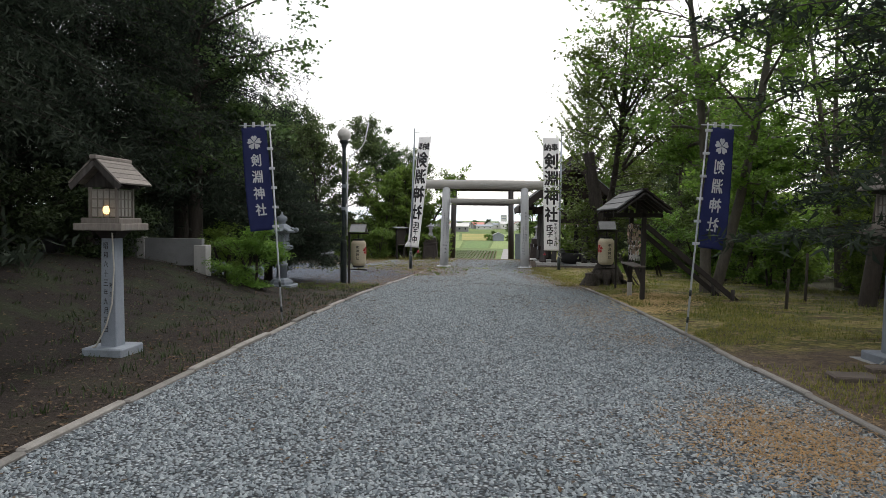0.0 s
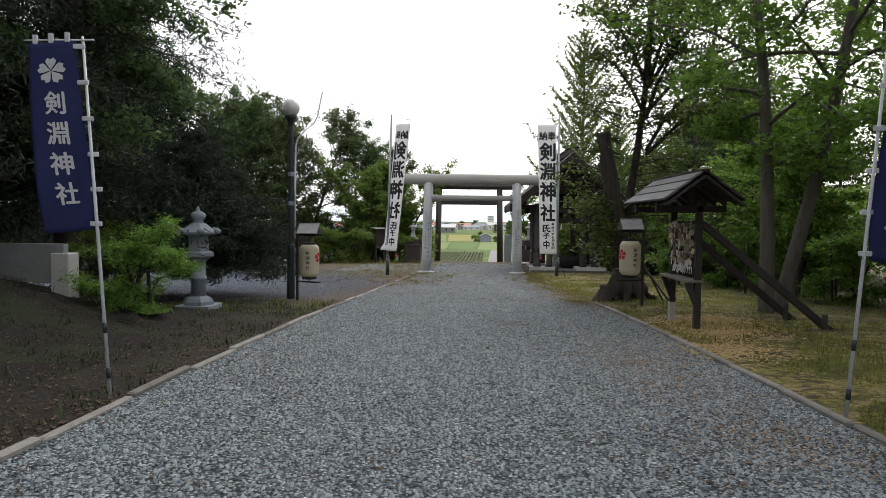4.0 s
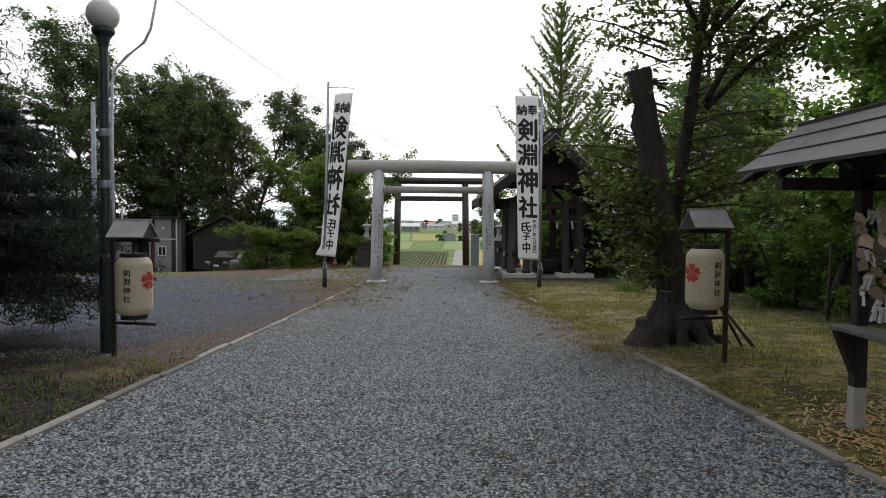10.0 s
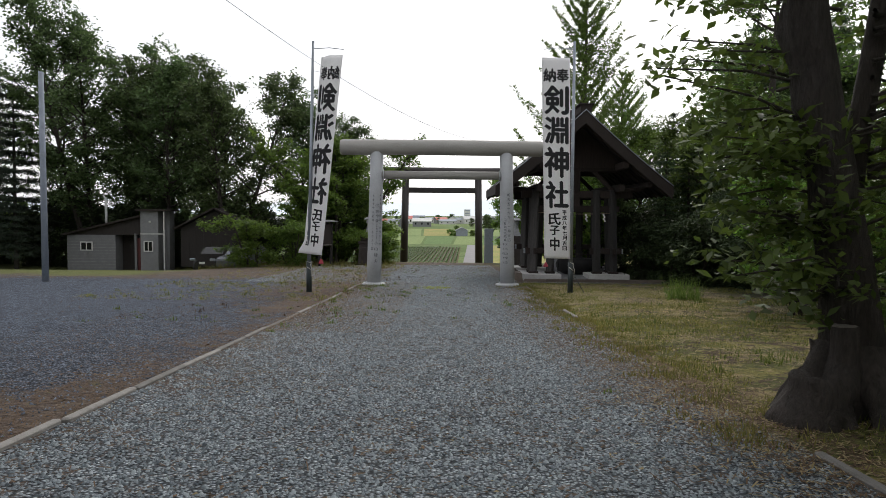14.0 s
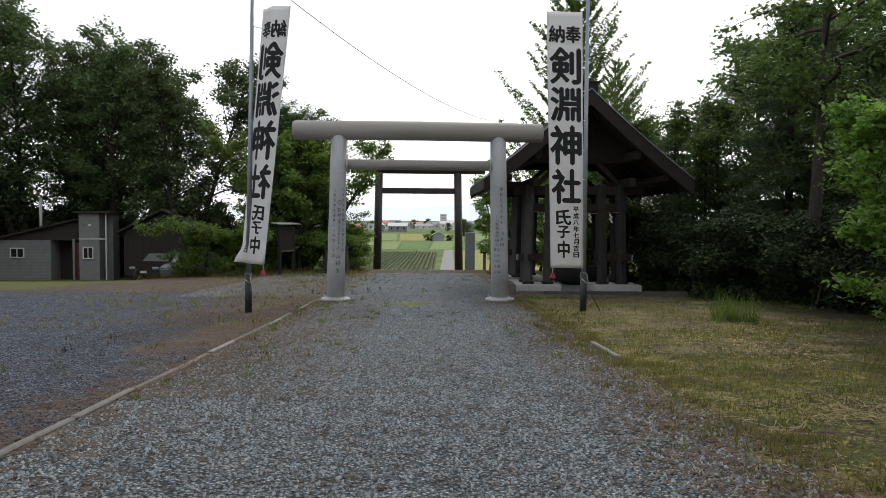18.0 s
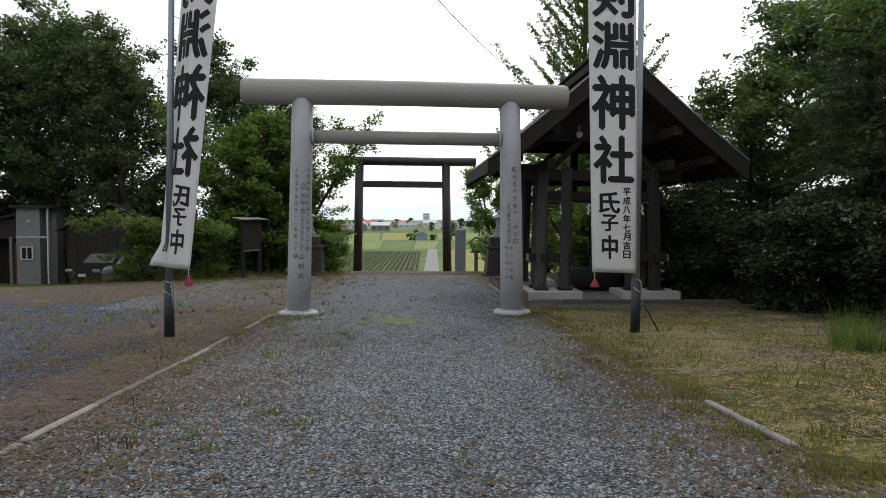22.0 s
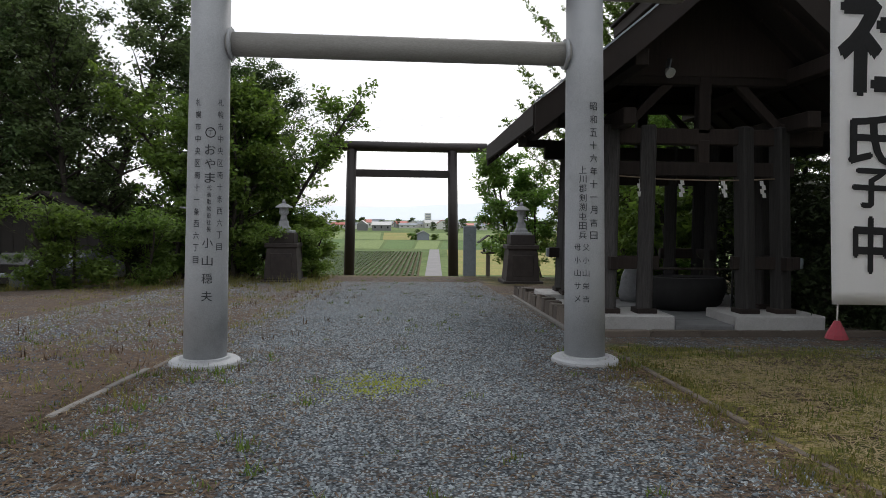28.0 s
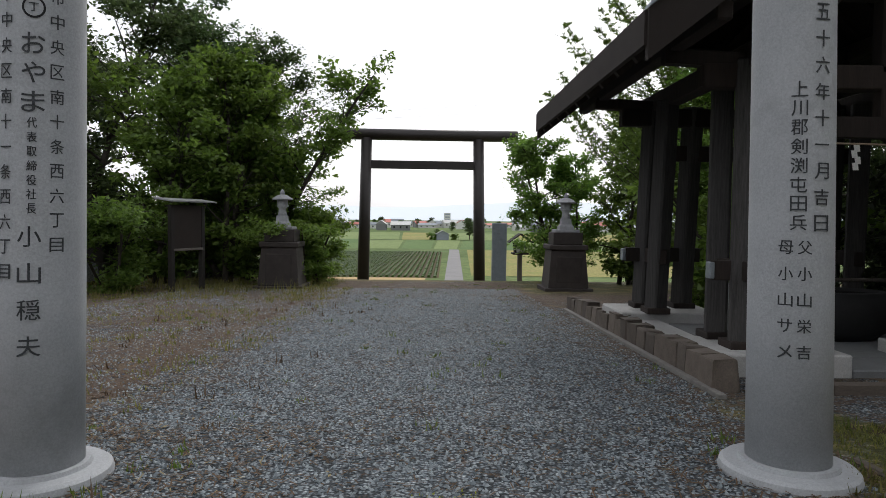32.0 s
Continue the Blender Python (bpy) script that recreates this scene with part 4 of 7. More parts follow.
def shrine_lantern(x, y, turn, lit):
    """A post lantern: stone shaft on a plinth, wooden light house with lattice windows and a gabled board roof."""
    root = thing("post_lantern", "granite post lantern with wooden light house" + (" and lit bulb" if lit else " under a pine"), "lantern", pose(x, y, height(x, y), 0, 0, turn) @ Matrix.Diagonal((0.78, 0.78, 1, 1)), "post lanterns by the path")
    part("plinth", a_box((-0.3, -0.3, -0.1), (0.3, 0.3, 0.1), 0.015), BLUESTONE, root)
    if x > 0:
        part("lower_plinth", a_box((-0.42, -0.42, -0.15), (0.42, 0.42, 0.0), 0.02), STONE, root)
    bm = bmesh.new()
    vs = box(bm, (-0.108, -0.108, 0.09), (0.108, 0.108, 1.34), 0.01)
    for v in vs:
        k = 1.12 - 0.16 * (v.co.z / 1.34)
        v.co.x *= k
        v.co.y *= k
    part("shaft", bm, BLUESTONE, root)
    letters(column("昭和六十三年九月吉日", -0.035, 1.3, 0.07, 0.07, 0.105) + column("阿部", 0.055, 0.85, 0.05, 0.055, 0.1), lambda u, v: (u * 0.9, -0.108 * (1.12 - 0.16 * v / 1.34) - 0.004, v), 0.012, INK, root, "dark engraved character")
    part("bracket", lathe([(0.16, 1.33), (0.2, 1.38), (0.3, 1.42), (0.3, 1.43)], 4, turn=math.pi / 4), TIMBER, root)
    part("lower_tray", a_box((-0.36, -0.36, 1.42), (0.36, 0.36, 1.5), 0.008), GREYWOOD, root)
    part("upper_tray", a_box((-0.29, -0.29, 1.5), (0.29, 0.29, 1.56), 0.006), GREYWOOD, root)
    for sx in (-1, 1):
        for sy in (-1, 1):
            part("corner_post", a_beam((sx * 0.2, sy * 0.2, 1.56), (sx * 0.2, sy * 0.2, 1.9), 0.04, 0.04, 0.004), GREYWOOD, root)
    for a in range(4):
        rot = pose(0, 0, 0, 0, 0, 90 * a)
        win = part("window", a_box((-0.18, -0.192, 1.57), (0.18, -0.186, 1.88), 0, rot), PANE, root, "dim paper pane")
        for k in (-0.09, 0.0, 0.09):
            part("lattice_bar", a_box((k - 0.006, -0.206, 1.57), (k + 0.006, -0.193, 1.88), 0, rot), GREYWOOD, win)
        for h in (1.575, 1.67, 1.77, 1.87):
            part("lattice_bar", a_box((-0.18, -0.204, h - 0.007), (0.18, -0.193, h + 0.007), 0, rot), GREYWOOD, win)
    if lit:
        part("bulb", lathe([(0.001, 1.6), (0.03, 1.605), (0.045, 1.63), (0.045, 1.66), (0.03, 1.69), (0.001, 1.695)], 14), BULB, root, "warm lit bulb behind the paper").location = (0.05, -0.215, 0)
    ridge, eave, half, w = 2.2, 1.92, 0.37, 0.42
    for s in (-1, 1):
        for k in range(5):
            a, b = k / 5, (k + 1.08) / 5
            bm = bmesh.new()
            pts = []
            for t, dz in ((a, 0.012), (b, -0.004 + 0.022)):
                pts.append((s * half * t, ridge - (ridge - eave) * t + dz))
            (x0, z0), (x1, z1) = pts
            slab(bm, [(x0, -w, z0), (x0, w, z0), (x1, w, z1), (x1, -w, z1)][::s], 0.018)
            part("roof_board", bm, GREYWOOD, root)
        # darker wood on verge boards and gables puts their shade into the colour
        part("verge_board", a_beam((0, -w + 0.02, ridge - 0.03), (s * half, -w + 0.02, eave - 0.03), 0.02, 0.07), POSTWOOD, root)
    part("ridge_board", a_box((-0.05, -w - 0.03, ridge + 0.0), (0.05, w + 0.03, ridge + 0.045), 0.008), GREYWOOD, root)
    for s in (-1, 1):
        bm = bmesh.new()
        slab(bm, [(-0.31, s * 0.2, 1.9), (0.31, s * 0.2, 1.9), (0, s * 0.2, 2.14)], 0.02)
        part("gable", bm, POSTWOOD, root)
    part("cable", a_tube([(0.1, -0.16, 1.4), (0.13, -0.17, 1.0), (0.1, -0.18, 0.6), (0.02, -0.2, 0.35), (-0.12, -0.22, 0.12), (-0.35, -0.25, 0.02)], [0.012] * 6, 6), ROPE, root, "loose pale cable")
    return root


shrine_lantern(-4.24, 7.35, -2, True)
shrine_lantern(4.62, 7.75, 2, False)
for x, y, w, d, turn in ((4.25, 6.75, 0.5, 0.3, 8), (3.72, 6.9, 0.42, 0.3, -6), (4.8, 6.65, 0.46, 0.34, 3), (4.3, 7.25, 0.5, 0.2, 5)):
    root = thing("stone_slab", "flat worn grey stone slab laid before the lantern", "stone slab", pose(x, y, height(x, y), 0, 0, turn), "slabs before the lantern")
    bm = a_box((-w / 2, -d / 2, -0.06), (w / 2, d / 2, 0.05), 0.015)
    for v in bm.verts:
        v.co += Vector((0.02 * noise.noise(v.co * 7 + Vector((x, y, 0))), 0.02 * noise.noise(v.co * 7 + Vector((y, x, 3))), 0))
    part("slab", bm, BLOCK, root)


def stone_lantern(x, y, s=1.0):
    root = thing("stone_lantern", "grey granite garden lantern with curled roof corners on a square plinth", "stone lantern", pose(x, y, height(x, y) - 0.03) @ Matrix.Diagonal((0.86, 0.86, 0.8, 1)))
    part("plinth", a_box((-0.4, -0.4, -0.1), (0.4, 0.4, 0.14), 0.015), BLUESTONE, root)
    part("base", lathe([(0.36, 0.14), (0.36, 0.22), (0.3, 0.3), (0.2, 0.34), (0.17, 0.38)], 6), BLUESTONE, root)
    part("shaft", lathe([(0.17, 0.36), (0.155, 0.74), (0.185, 0.76), (0.185, 0.83), (0.155, 0.85), (0.155, 1.2), (0.19, 1.23)], 20), BLUESTONE, root, smoothed=True)
    part("platform", lathe([(0.16, 1.2), (0.22, 1.26), (0.36, 1.34), (0.36, 1.43), (0.3, 1.46)], 6), BLUESTONE, root)
    fire = part("fire_box", lathe([(0.2, 1.45), (0.25, 1.47), (0.23, 1.82), (0.2, 1.84)], 6), BLUESTONE, root)
    for k in range(6):
        a = 60 * k + 30
        # fire box is solid; black plates stand for the shade inside its openings
        part("fire_opening", a_box((-0.055, -0.215, 1.54), (0.055, -0.2, 1.72), 0.0, pose(0, 0, 0, 0, 0, a)), RUBBER, fire, "black plate standing for the shade of an opening")
    part("roof", lathe([(0.22, 1.83), (0.44, 1.88), (0.46, 1.93), (0.33, 2.02), (0.2, 2.13), (0.11, 2.17)], 6), BLUESTONE, root)
    for k in range(6):
        a = radians(60 * k)
        bm = bmesh.new()
        bmesh.ops.create_uvsphere(bm, u_segments=10, v_segments=8, radius=0.085)
        bmesh.ops.transform(bm, matrix=Matrix.Translation((0.45 * math.cos(a), 0.45 * math.sin(a), 1.96)), verts=bm.verts[:])
        part("roof_curl", bm, BLUESTONE, root, smoothed=True)
    part("finial", lathe([(0.1, 2.16), (0.12, 2.2), (0.1, 2.22), (0.16, 2.27), (0.17, 2.36), (0.13, 2.41), (0.05, 2.45), (0.018, 2.57)], 16), BLUESTONE, root, smoothed=True)
    return root


stone_lantern(-5.42, 17.55)


def pedestal_lantern(s):
    """A pale stone lantern high on a dark stepped pedestal, one each side of the way."""
    x, y = 4.45, 57.0
    if s < 0:
        x, y = -4.62, 57.0
    z = height(x, y)
    ped = thing("pedestal", "dark stepped stone pedestal beside the path", "pedestal", pose(x, y, z) @ Matrix.Diagonal((0.8, 0.8, 0.92, 1)), "pedestals")
    part("foot", a_box((-0.95, -0.95, -0.15), (0.95, 0.95, 0.12), 0.02), DARKSTONE, ped)
    bm = bmesh.new()
    for v in box(bm, (-0.8, -0.8, 0.12), (0.8, 0.8, 1.42), 0.02):
        k = 1 - 0.12 * (v.co.z - 0.12)
        v.co.x, v.co.y = v.co.x * k, v.co.y * k
    part("body", bm, DARKSTONE, ped)
    part("cornice", a_box((-0.76, -0.76, 1.42), (0.76, 0.76, 1.6), 0.03), DARKSTONE, ped)
    part("upper_block", a_box((-0.58, -0.58, 1.6), (0.58, 0.58, 2.02), 0.02), DARKSTONE, ped)
    part("panel", a_box((-0.5, -0.79, 0.3), (0.5, -0.74, 1.2), 0.02), DARKSTONE, ped)
    lan = thing("stone_lantern", "small pale stone lantern on a dark pedestal", "stone lantern", pose(x, y, z + 1.858) @ Matrix.Diagonal((0.9, 0.9, 0.88, 1)), "pedestal lanterns")
    part("plinth", a_box((-0.42, -0.42, 0), (0.42, 0.42, 0.1), 0.015), STONE, lan)
    part("base", lathe([(0.36, 0.1), (0.34, 0.22), (0.26, 0.3), (0.24, 0.5)], 4, turn=math.pi / 4), STONE, lan)
    part("shaft", lathe([(0.17, 0.48), (0.14, 0.6), (0.13, 0.75), (0.22, 0.85)], 12), STONE, lan, smoothed=True)
    part("fire_box", lathe([(0.2, 0.84), (0.19, 1.06)], 6), STONE, lan)
    part("roof", lathe([(0.36, 1.06), (0.37, 1.1), (0.2, 1.22), (0.08, 1.26)], 8), STONE, lan)
    part("finial", lathe([(0.07, 1.25), (0.1, 1.31), (0.06, 1.38), (0.01, 1.45)], 10), STONE, lan, smoothed=True)


pedestal_lantern(-1)
pedestal_lantern(1)


def wood_lantern():
    x, y = 4.45, 67.5
    z = height(x, y)
    root = thing("wooden_lantern", "dark wooden post lantern by the top of the slope", "lantern", pose(x, y, z) @ Matrix.Diagonal((1.35, 1.35, 1.3, 1)))
    part("post", a_beam((0, 0, -0.1), (0, 0, 1.35), 0.16, 0.16, 0.01), GREYWOOD, root)
    part("tray", a_box((-0.28, -0.28, 1.33), (0.28, 0.28, 1.4), 0.01), TIMBER, root)
    for sx in (-1, 1):
        for sy in (-1, 1):
            part("corner_post", a_beam((sx * 0.17, sy * 0.17, 1.4), (sx * 0.2, sy * 0.2, 1.78), 0.04, 0.04), TIMBER, root)
    part("paper_box", a_box((-0.15, -0.15, 1.41), (0.15, 0.15, 1.76)), FORTUNE, root, "pale paper panes")
    for s in (-1, 1):
        bm = bmesh.new()
        slab(bm, [(0, -0.36, 2.08), (0, 0.36, 2.08), (s * 0.42, 0.36, 1.76), (s * 0.42, -0.36, 1.76)][::s], 0.03)
        part("roof_slope", bm, ROOFDARK, root)
    stone = thing("monument_stone", "tall plain grey stone marker", "monument", pose(3.35, 66.6, height(3.35, 66.6)))
    part("slab", a_box((-0.33, -0.2, -0.1), (0.33, 0.2, 3.0), 0.02), BLUESTONE, stone)
    part("footing", a_box((-0.42, -0.3, -0.2), (0.42, 0.3, 0.12), 0.02), BLUESTONE, stone)


wood_lantern()


def notice_board():
    root = thing("notice_board", "dark roofed notice board on two weathered posts", "notice board", pose(-7.0, 55.2, height(-7.0, 55.2), 0, 0, 68))
    for k in (-0.62, 0.62):
        part("post", a_beam((k, 0, -0.2), (k, 0, 2.5), 0.14, 0.14, 0.01), TIMBER, root)
    part("board", a_box((-0.56, -0.05, 1.25), (0.56, 0.05, 2.5), 0.01), ROOFDARK, root)
    part("ledge", a_box((-0.6, -0.09, 1.18), (0.6, 0.09, 1.25), 0.01), GREYWOOD, root)
    bm = bmesh.new()
    slab(bm, [(-0.95, -0.3, 2.62), (0.95, -0.3, 2.62), (0.95, 0.3, 2.7), (-0.95, 0.3, 2.7)], 0.04)
    part("roof", bm, ROOFGREY, root, "thin pale roof board")


notice_board()


# ---- ema stand ----
def ema_stand():
    x, y = 3.6, 16.05
    z = height(x, y)
    root = thing("ema_stand", "roofed timber stand for wooden prayer plaques with long rear stays", "plaque stand", pose(x, y, z))
    ya, yb = -0.66, 0.66
    half, ridge, eave, off = 0.58, 2.5, 2.06, -0.14
    for k in (ya, yb):
        part("post", a_beam((0, k, 0.3 if k > 0 else -0.2), (0, k, 2.1), 0.1, 0.1, 0.008), TIMBER, root)
        if k > 0:
            part("post_foot", a_beam((0, k, -0.2), (0, k, 0.32), 0.104, 0.104, 0.008), PALEWOOD, root, "pale renewed post foot")
        part("cross_arm", a_beam((off - 0.55, k, 1.96), (off + 0.55, k, 1.96), 0.1, 0.1, 0.006), TIMBER, root)
        part("king_post", a_beam((off, k, 2.0), (off, k, 2.36), 0.09, 0.09), TIMBER, root)
        part("strut", a_beam((0.02, k, 0.36), (-0.16, k, 0.78), 0.09, 0.09, 0.005, (0, 1, 0)), TIMBER, root)
        part("rear_stay", a_beam((0.06, k, 1.72), (2.3, k + 0.1, -0.1), 0.11, 0.11, 0.006, (0, 1, 0)), TIMBER, root)
        part("stay_peg", a_tube([(2.02, k + 0.02, -0.3), (2.02, k + 0.02, 0.3)], [0.05, 0.045], 8), TIMBER, root)
    for h in (1.74, 1.5, 1.26, 1.02):
        part("rail", a_beam((0, ya, h), (0, yb, h), 0.04, 0.05), TIMBER, root)
    part("ridge_beam", a_beam((off, -1.2, 2.36), (off, 1.2, 2.36), 0.1, 0.12, 0.006), TIMBER, root)
    part("shelf", a_box((-0.22, ya - 0.06, 0.78), (0.05, yb + 0.06, 0.82), 0.006), GREYWOOD, root)
    for s in (-1, 1):
        for k in range(3):
            a, b = k / 3, (k + 1.1) / 3
            za, zb = ridge - (ridge - eave) * a + 0.01, ridge - (ridge - eave) * b + 0.03
            bm = bmesh.new()
            slab(bm, [(off + s * half * a, -1.3, za), (off + s * half * a, 1.3, za), (off + s * half * b, 1.3, zb), (off + s * half * b, -1.3, zb)][::s], 0.03)
            # left slope takes paler boards: the sky's reflection is put into the colour
            part("roof_board", bm, ROOFSLATE if s < 0 else ROOFDARK, root)
        for e in (-1.28, 1.28):
            part("barge_board", a_beam((off, e, ridge - 0.06), (off + s * half, e, eave - 0.06), 0.03, 0.13, 0.0, (0, 1, 0)), TIMBER, root)
        for k in range(6):
            yy = -1.15 + k * 0.46
            part("rafter", a_beam((off, yy, ridge - 0.07), (off + s * (half - 0.04), yy, eave - 0.03), 0.05, 0.06), TIMBER, root)
    part("ridge_cap", a_box((off - 0.06, -1.33, ridge), (off + 0.06, 1.33, ridge + 0.045), 0.01), ROOFDARK, root)
    rng = random.Random(4)
    shape = bmesh.new()
    slab(shape, [(0, -0.07, -0.045), (0, 0.07, -0.045), (0, 0.07, 0.035), (0, 0.0, 0.065), (0, -0.07, 0.035)], 0.008)
    plate = bpy.data.meshes.new("plaque")
    shape.to_mesh(plate)
    shape.free()
    plate.materials.append(WOODPALE)
    aged = plate.copy()
    aged.materials.clear()
    aged.materials.append(WOODOLD)
    for row, h in enumerate((1.76, 1.66, 1.56, 1.46, 1.36, 1.26, 1.16)):
        for k in range(15):
            yy = ya + 0.1 + k * (yb - ya - 0.2) / 14 + rng.uniform(-0.04, 0.04)
            if rng.random() < (0.12 if row < 4 else 0.35):
                continue
            ob = tagged(new("prayer_plaque", plate if rng.random() < 0.45 else aged), "small wooden prayer plaque hanging on the stand", "plaque", "prayer plaques")
            ob.matrix_basis = pose(x - 0.035 - rng.uniform(0, 0.075), y + yy, z + h - 0.06 + rng.uniform(-0.03, 0.02), rng.uniform(-28, 28), rng.uniform(-14, 4), rng.uniform(-16, 16)) @ Matrix.Diagonal((1, rng.uniform(0.7, 1.0), rng.uniform(0.7, 1.0), 1))
    for row, h in enumerate((1.72, 1.42, 1.24, 1.1, 0.99)):
        bm = bmesh.new()
        for k in range(26 if row > 2 else 18):
            yy = ya + 0.1 + rng.uniform(0, 1) * (yb - ya - 0.2)
            ln, sw, w, o = rng.uniform(0.05, 0.12), rng.uniform(-0.05, 0.05), rng.uniform(0.01, 0.018), rng.uniform(0.03, 0.09)
            zt = h + rng.uniform(-0.01, 0.02)
            p = [(-o, yy - w, zt), (-o, yy + w, zt), (-o - 0.015, yy + sw + w * 1.3, zt - ln), (-o - 0.015, yy + sw - w * 1.3, zt - ln)]
            slab(bm, p, 0.004)
            slab(bm, [(-o - 0.006, yy - 0.028, zt + 0.012), (-o - 0.006, yy + 0.028, zt + 0.008), (-o - 0.012, yy + 0.024, zt - 0.02), (-o - 0.012, yy - 0.024, zt - 0.016)], 0.01)
        ob = part("fortune_papers", bm, FORTUNE)
        ob.matrix_basis = pose(x, y, z)
        tagged(ob, "row of knotted white fortune paper strips on a rail", "paper strips", "fortune papers", "stuff")


ema_stand()


# ---- water pavilion ----
def pavilion():
    cx = 5.6
    z = height(cx, 45.0) + 0.05
    root = thing("water_pavilion", "dark timber water pavilion with steep gabled roof", "pavilion", pose(cx, 45.4, z))
    ox = -0.13
    # plinth blocks under each corner, slabs between
    for sx in (-1, 1):
        for sy in (-1, 1):
            part("plinth_block", a_box((ox + sx * 1.4 - 0.84, sy * 1.7 - 0.62, -0.25), (ox + sx * 1.4 + 0.84, sy * 1.7 + 0.62, 0.27), 0.02), PALECONC, root)
    part("paving", a_box((-1.6, -1.6, -0.25), (1.6, 1.6, 0.1), 0.02), BLOCKWALL, root)
    part("front_step", a_box((ox - 0.55, -2.3, -0.25), (ox + 0.55, -1.62, 0.1), 0.02), BLOCKWALL, root)
    part("left_step", a_box((ox - 2.2, -1.07, -0.25), (ox - 1.62, 1.07, 0.16), 0.02), PALECONC, root)
    for sx in (-1, 1):
        for sy in (-1, 1):
            for dx, dy in ((0, 0), (0.69, 0), (0, 0.69)):
                px, py = ox + sx * (1.66 - dx), sy * (1.85 - dy)
                tx, ty = ox + sx * (1.59 - dx), sy * (1.7 - dy)
                part("post", a_beam((px, py, 0.27), (tx, ty, 3.75), 0.28, 0.28, 0.03), PAVPOST, root)
                part("post_shoe", a_box((px - 0.19, py - 0.19, 0.26), (px + 0.19, py + 0.19, 0.36), 0.01), PAVTIMBER, root)
            part("corner_tie", a_beam((ox + sx * 2.0, sy * 1.8, 1.2), (ox + sx * 0.7, sy * 1.8, 1.2), 0.24, 0.14, 0.01, (0, 1, 0)), PAVTIMBER, root)
            part("corner_tie", a_beam((ox + sx * 1.63, sy * 2.15, 1.2), (ox + sx * 1.63, sy * 0.95, 1.2), 0.14, 0.24, 0.01), PAVTIMBER, root)
            part("tie_wedge", a_box((ox + sx * 2.03 - 0.03, sy * 1.8 - 0.07, 1.1), (ox + sx * 2.03 + 0.03, sy * 1.8 + 0.07, 1.3), 0.01), STEEL, root, "pale metal end plate")
    for s in (-1, 1):
        part("cross_beam", a_beam((-2.3, s * 1.66, 3.55), (2.3, s * 1.66, 3.55), 0.3, 0.22, 0.02, (0, 1, 0)), PAVTIMBER, root)
        part("side_beam", a_beam((s * 1.66, -2.5, 3.8), (s * 1.66, 2.5, 3.8), 0.24, 0.3, 0.02), PAVTIMBER, root)
        part("lower_beam", a_beam((-1.75, s * 1.7, 2.95), (1.75, s * 1.7, 2.95), 0.26, 0.14, 0.01, (0, 1, 0)), PAVTIMBER, root)
        part("king_post", a_beam((0, s * 1.66, 3.6), (0, s * 1.66, 5.9), 0.24, 0.22, 0.02), PAVTIMBER, root)
        part("short_post", a_beam((0, s * 1.68, 3.05), (0, s * 1.68, 3.5), 0.22, 0.2, 0.02), PAVTIMBER, root)
        part("collar_beam", a_beam((-1.6, s * 1.66, 4.62), (1.6, s * 1.66, 4.62), 0.24, 0.2, 0.02, (0, 1, 0)), PAVTIMBER, root)
        part("gable_strut", a_beam((-1.5, s * 1.66, 3.7), (0, s * 1.66, 5.2), 0.16, 0.14, 0.01, (0, 1, 0)), PAVTIMBER, root)
        part("gable_strut", a_beam((1.5, s * 1.66, 3.7), (0, s * 1.66, 5.2), 0.16, 0.14, 0.01, (0, 1, 0)), PAVTIMBER, root)
    ridge, eave, half, w = ROOF
    # roof slopes with a slight sweep
    for s in (-1, 1):
        bm = bmesh.new()
        prof = [(t * half, ridge - (ridge - eave) * (t + 0.025 * math.sin(t * math.pi)), 0) for t in [k / 8 for k in range(9)]]
        rows = []
        for e in (-w, w):
            rows.append([bm.verts.new((s * px, e, pz)) for px, pz, _ in prof])
        for k in range(8):
            bm.faces.new((rows[0][k], rows[0][k + 1], rows[1][k + 1], rows[1][k])[::s])
        bm.normal_update()
        r = bmesh.ops.extrude_face_region(bm, geom=bm.faces[:])
        for v in r["geom"]:
            if isinstance(v, bmesh.types.BMVert):
                v.co.z -= 0.34
        bmesh.ops.recalc_face_normals(bm, faces=bm.faces[:])
        part("roof_slope", bm, ROOFDARK, root, "dark steep roof slope")
        for k in range(9):
            yy = -w + 0.5 + k * (2 * w - 1.0) / 8
            bm = bmesh.new()
            for a in range(4):
                t0, t1 = a / 4, (a + 1) / 4
                z0, z1 = [ridge - (ridge - eave) * (t + 0.025 * math.sin(t * math.pi)) - 0.36 for t in (t0, t1)]
                beam(bm, (s * half * t0, yy, z0), (s * (half * t1 - 0.03), yy, z1), 0.09, 0.1)
            part("rafter", bm, PAVTIMBER, root)
        for e in (-w, w):
            # the edge strip's pale steel stands in for sky reflection on the roof
            for nm, drop, wide, tall, mt, lb in (("barge_board", 0.24, 0.09, 0.5, ROOFDARK, ""), ("verge_flashing", -0.035, 0.16, 0.035, STEEL, "thin metal roof edge, paled for the sky's sheen")):
                bm = bmesh.new()
                ring = []
                for a in range(7):
                    t = a / 6
                    zc = ridge - (ridge - eave) * (t + 0.025 * math.sin(t * math.pi)) - drop
                    ring.append([bm.verts.new((s * half * t, e + dy * wide / 2, zc + dz * tall / 2)) for dy, dz in ((-1, -1), (1, -1), (1, 1), (-1, 1))])
                for p, q in zip(ring, ring[1:]):
                    for k in range(4):
                        bm.faces.new((p[k], p[(k + 1) % 4], q[(k + 1) % 4], q[k]))
                bm.faces.new(ring[0][::-1])
                bm.faces.new(ring[-1])
                bmesh.ops.recalc_face_normals(bm, faces=bm.faces[:])
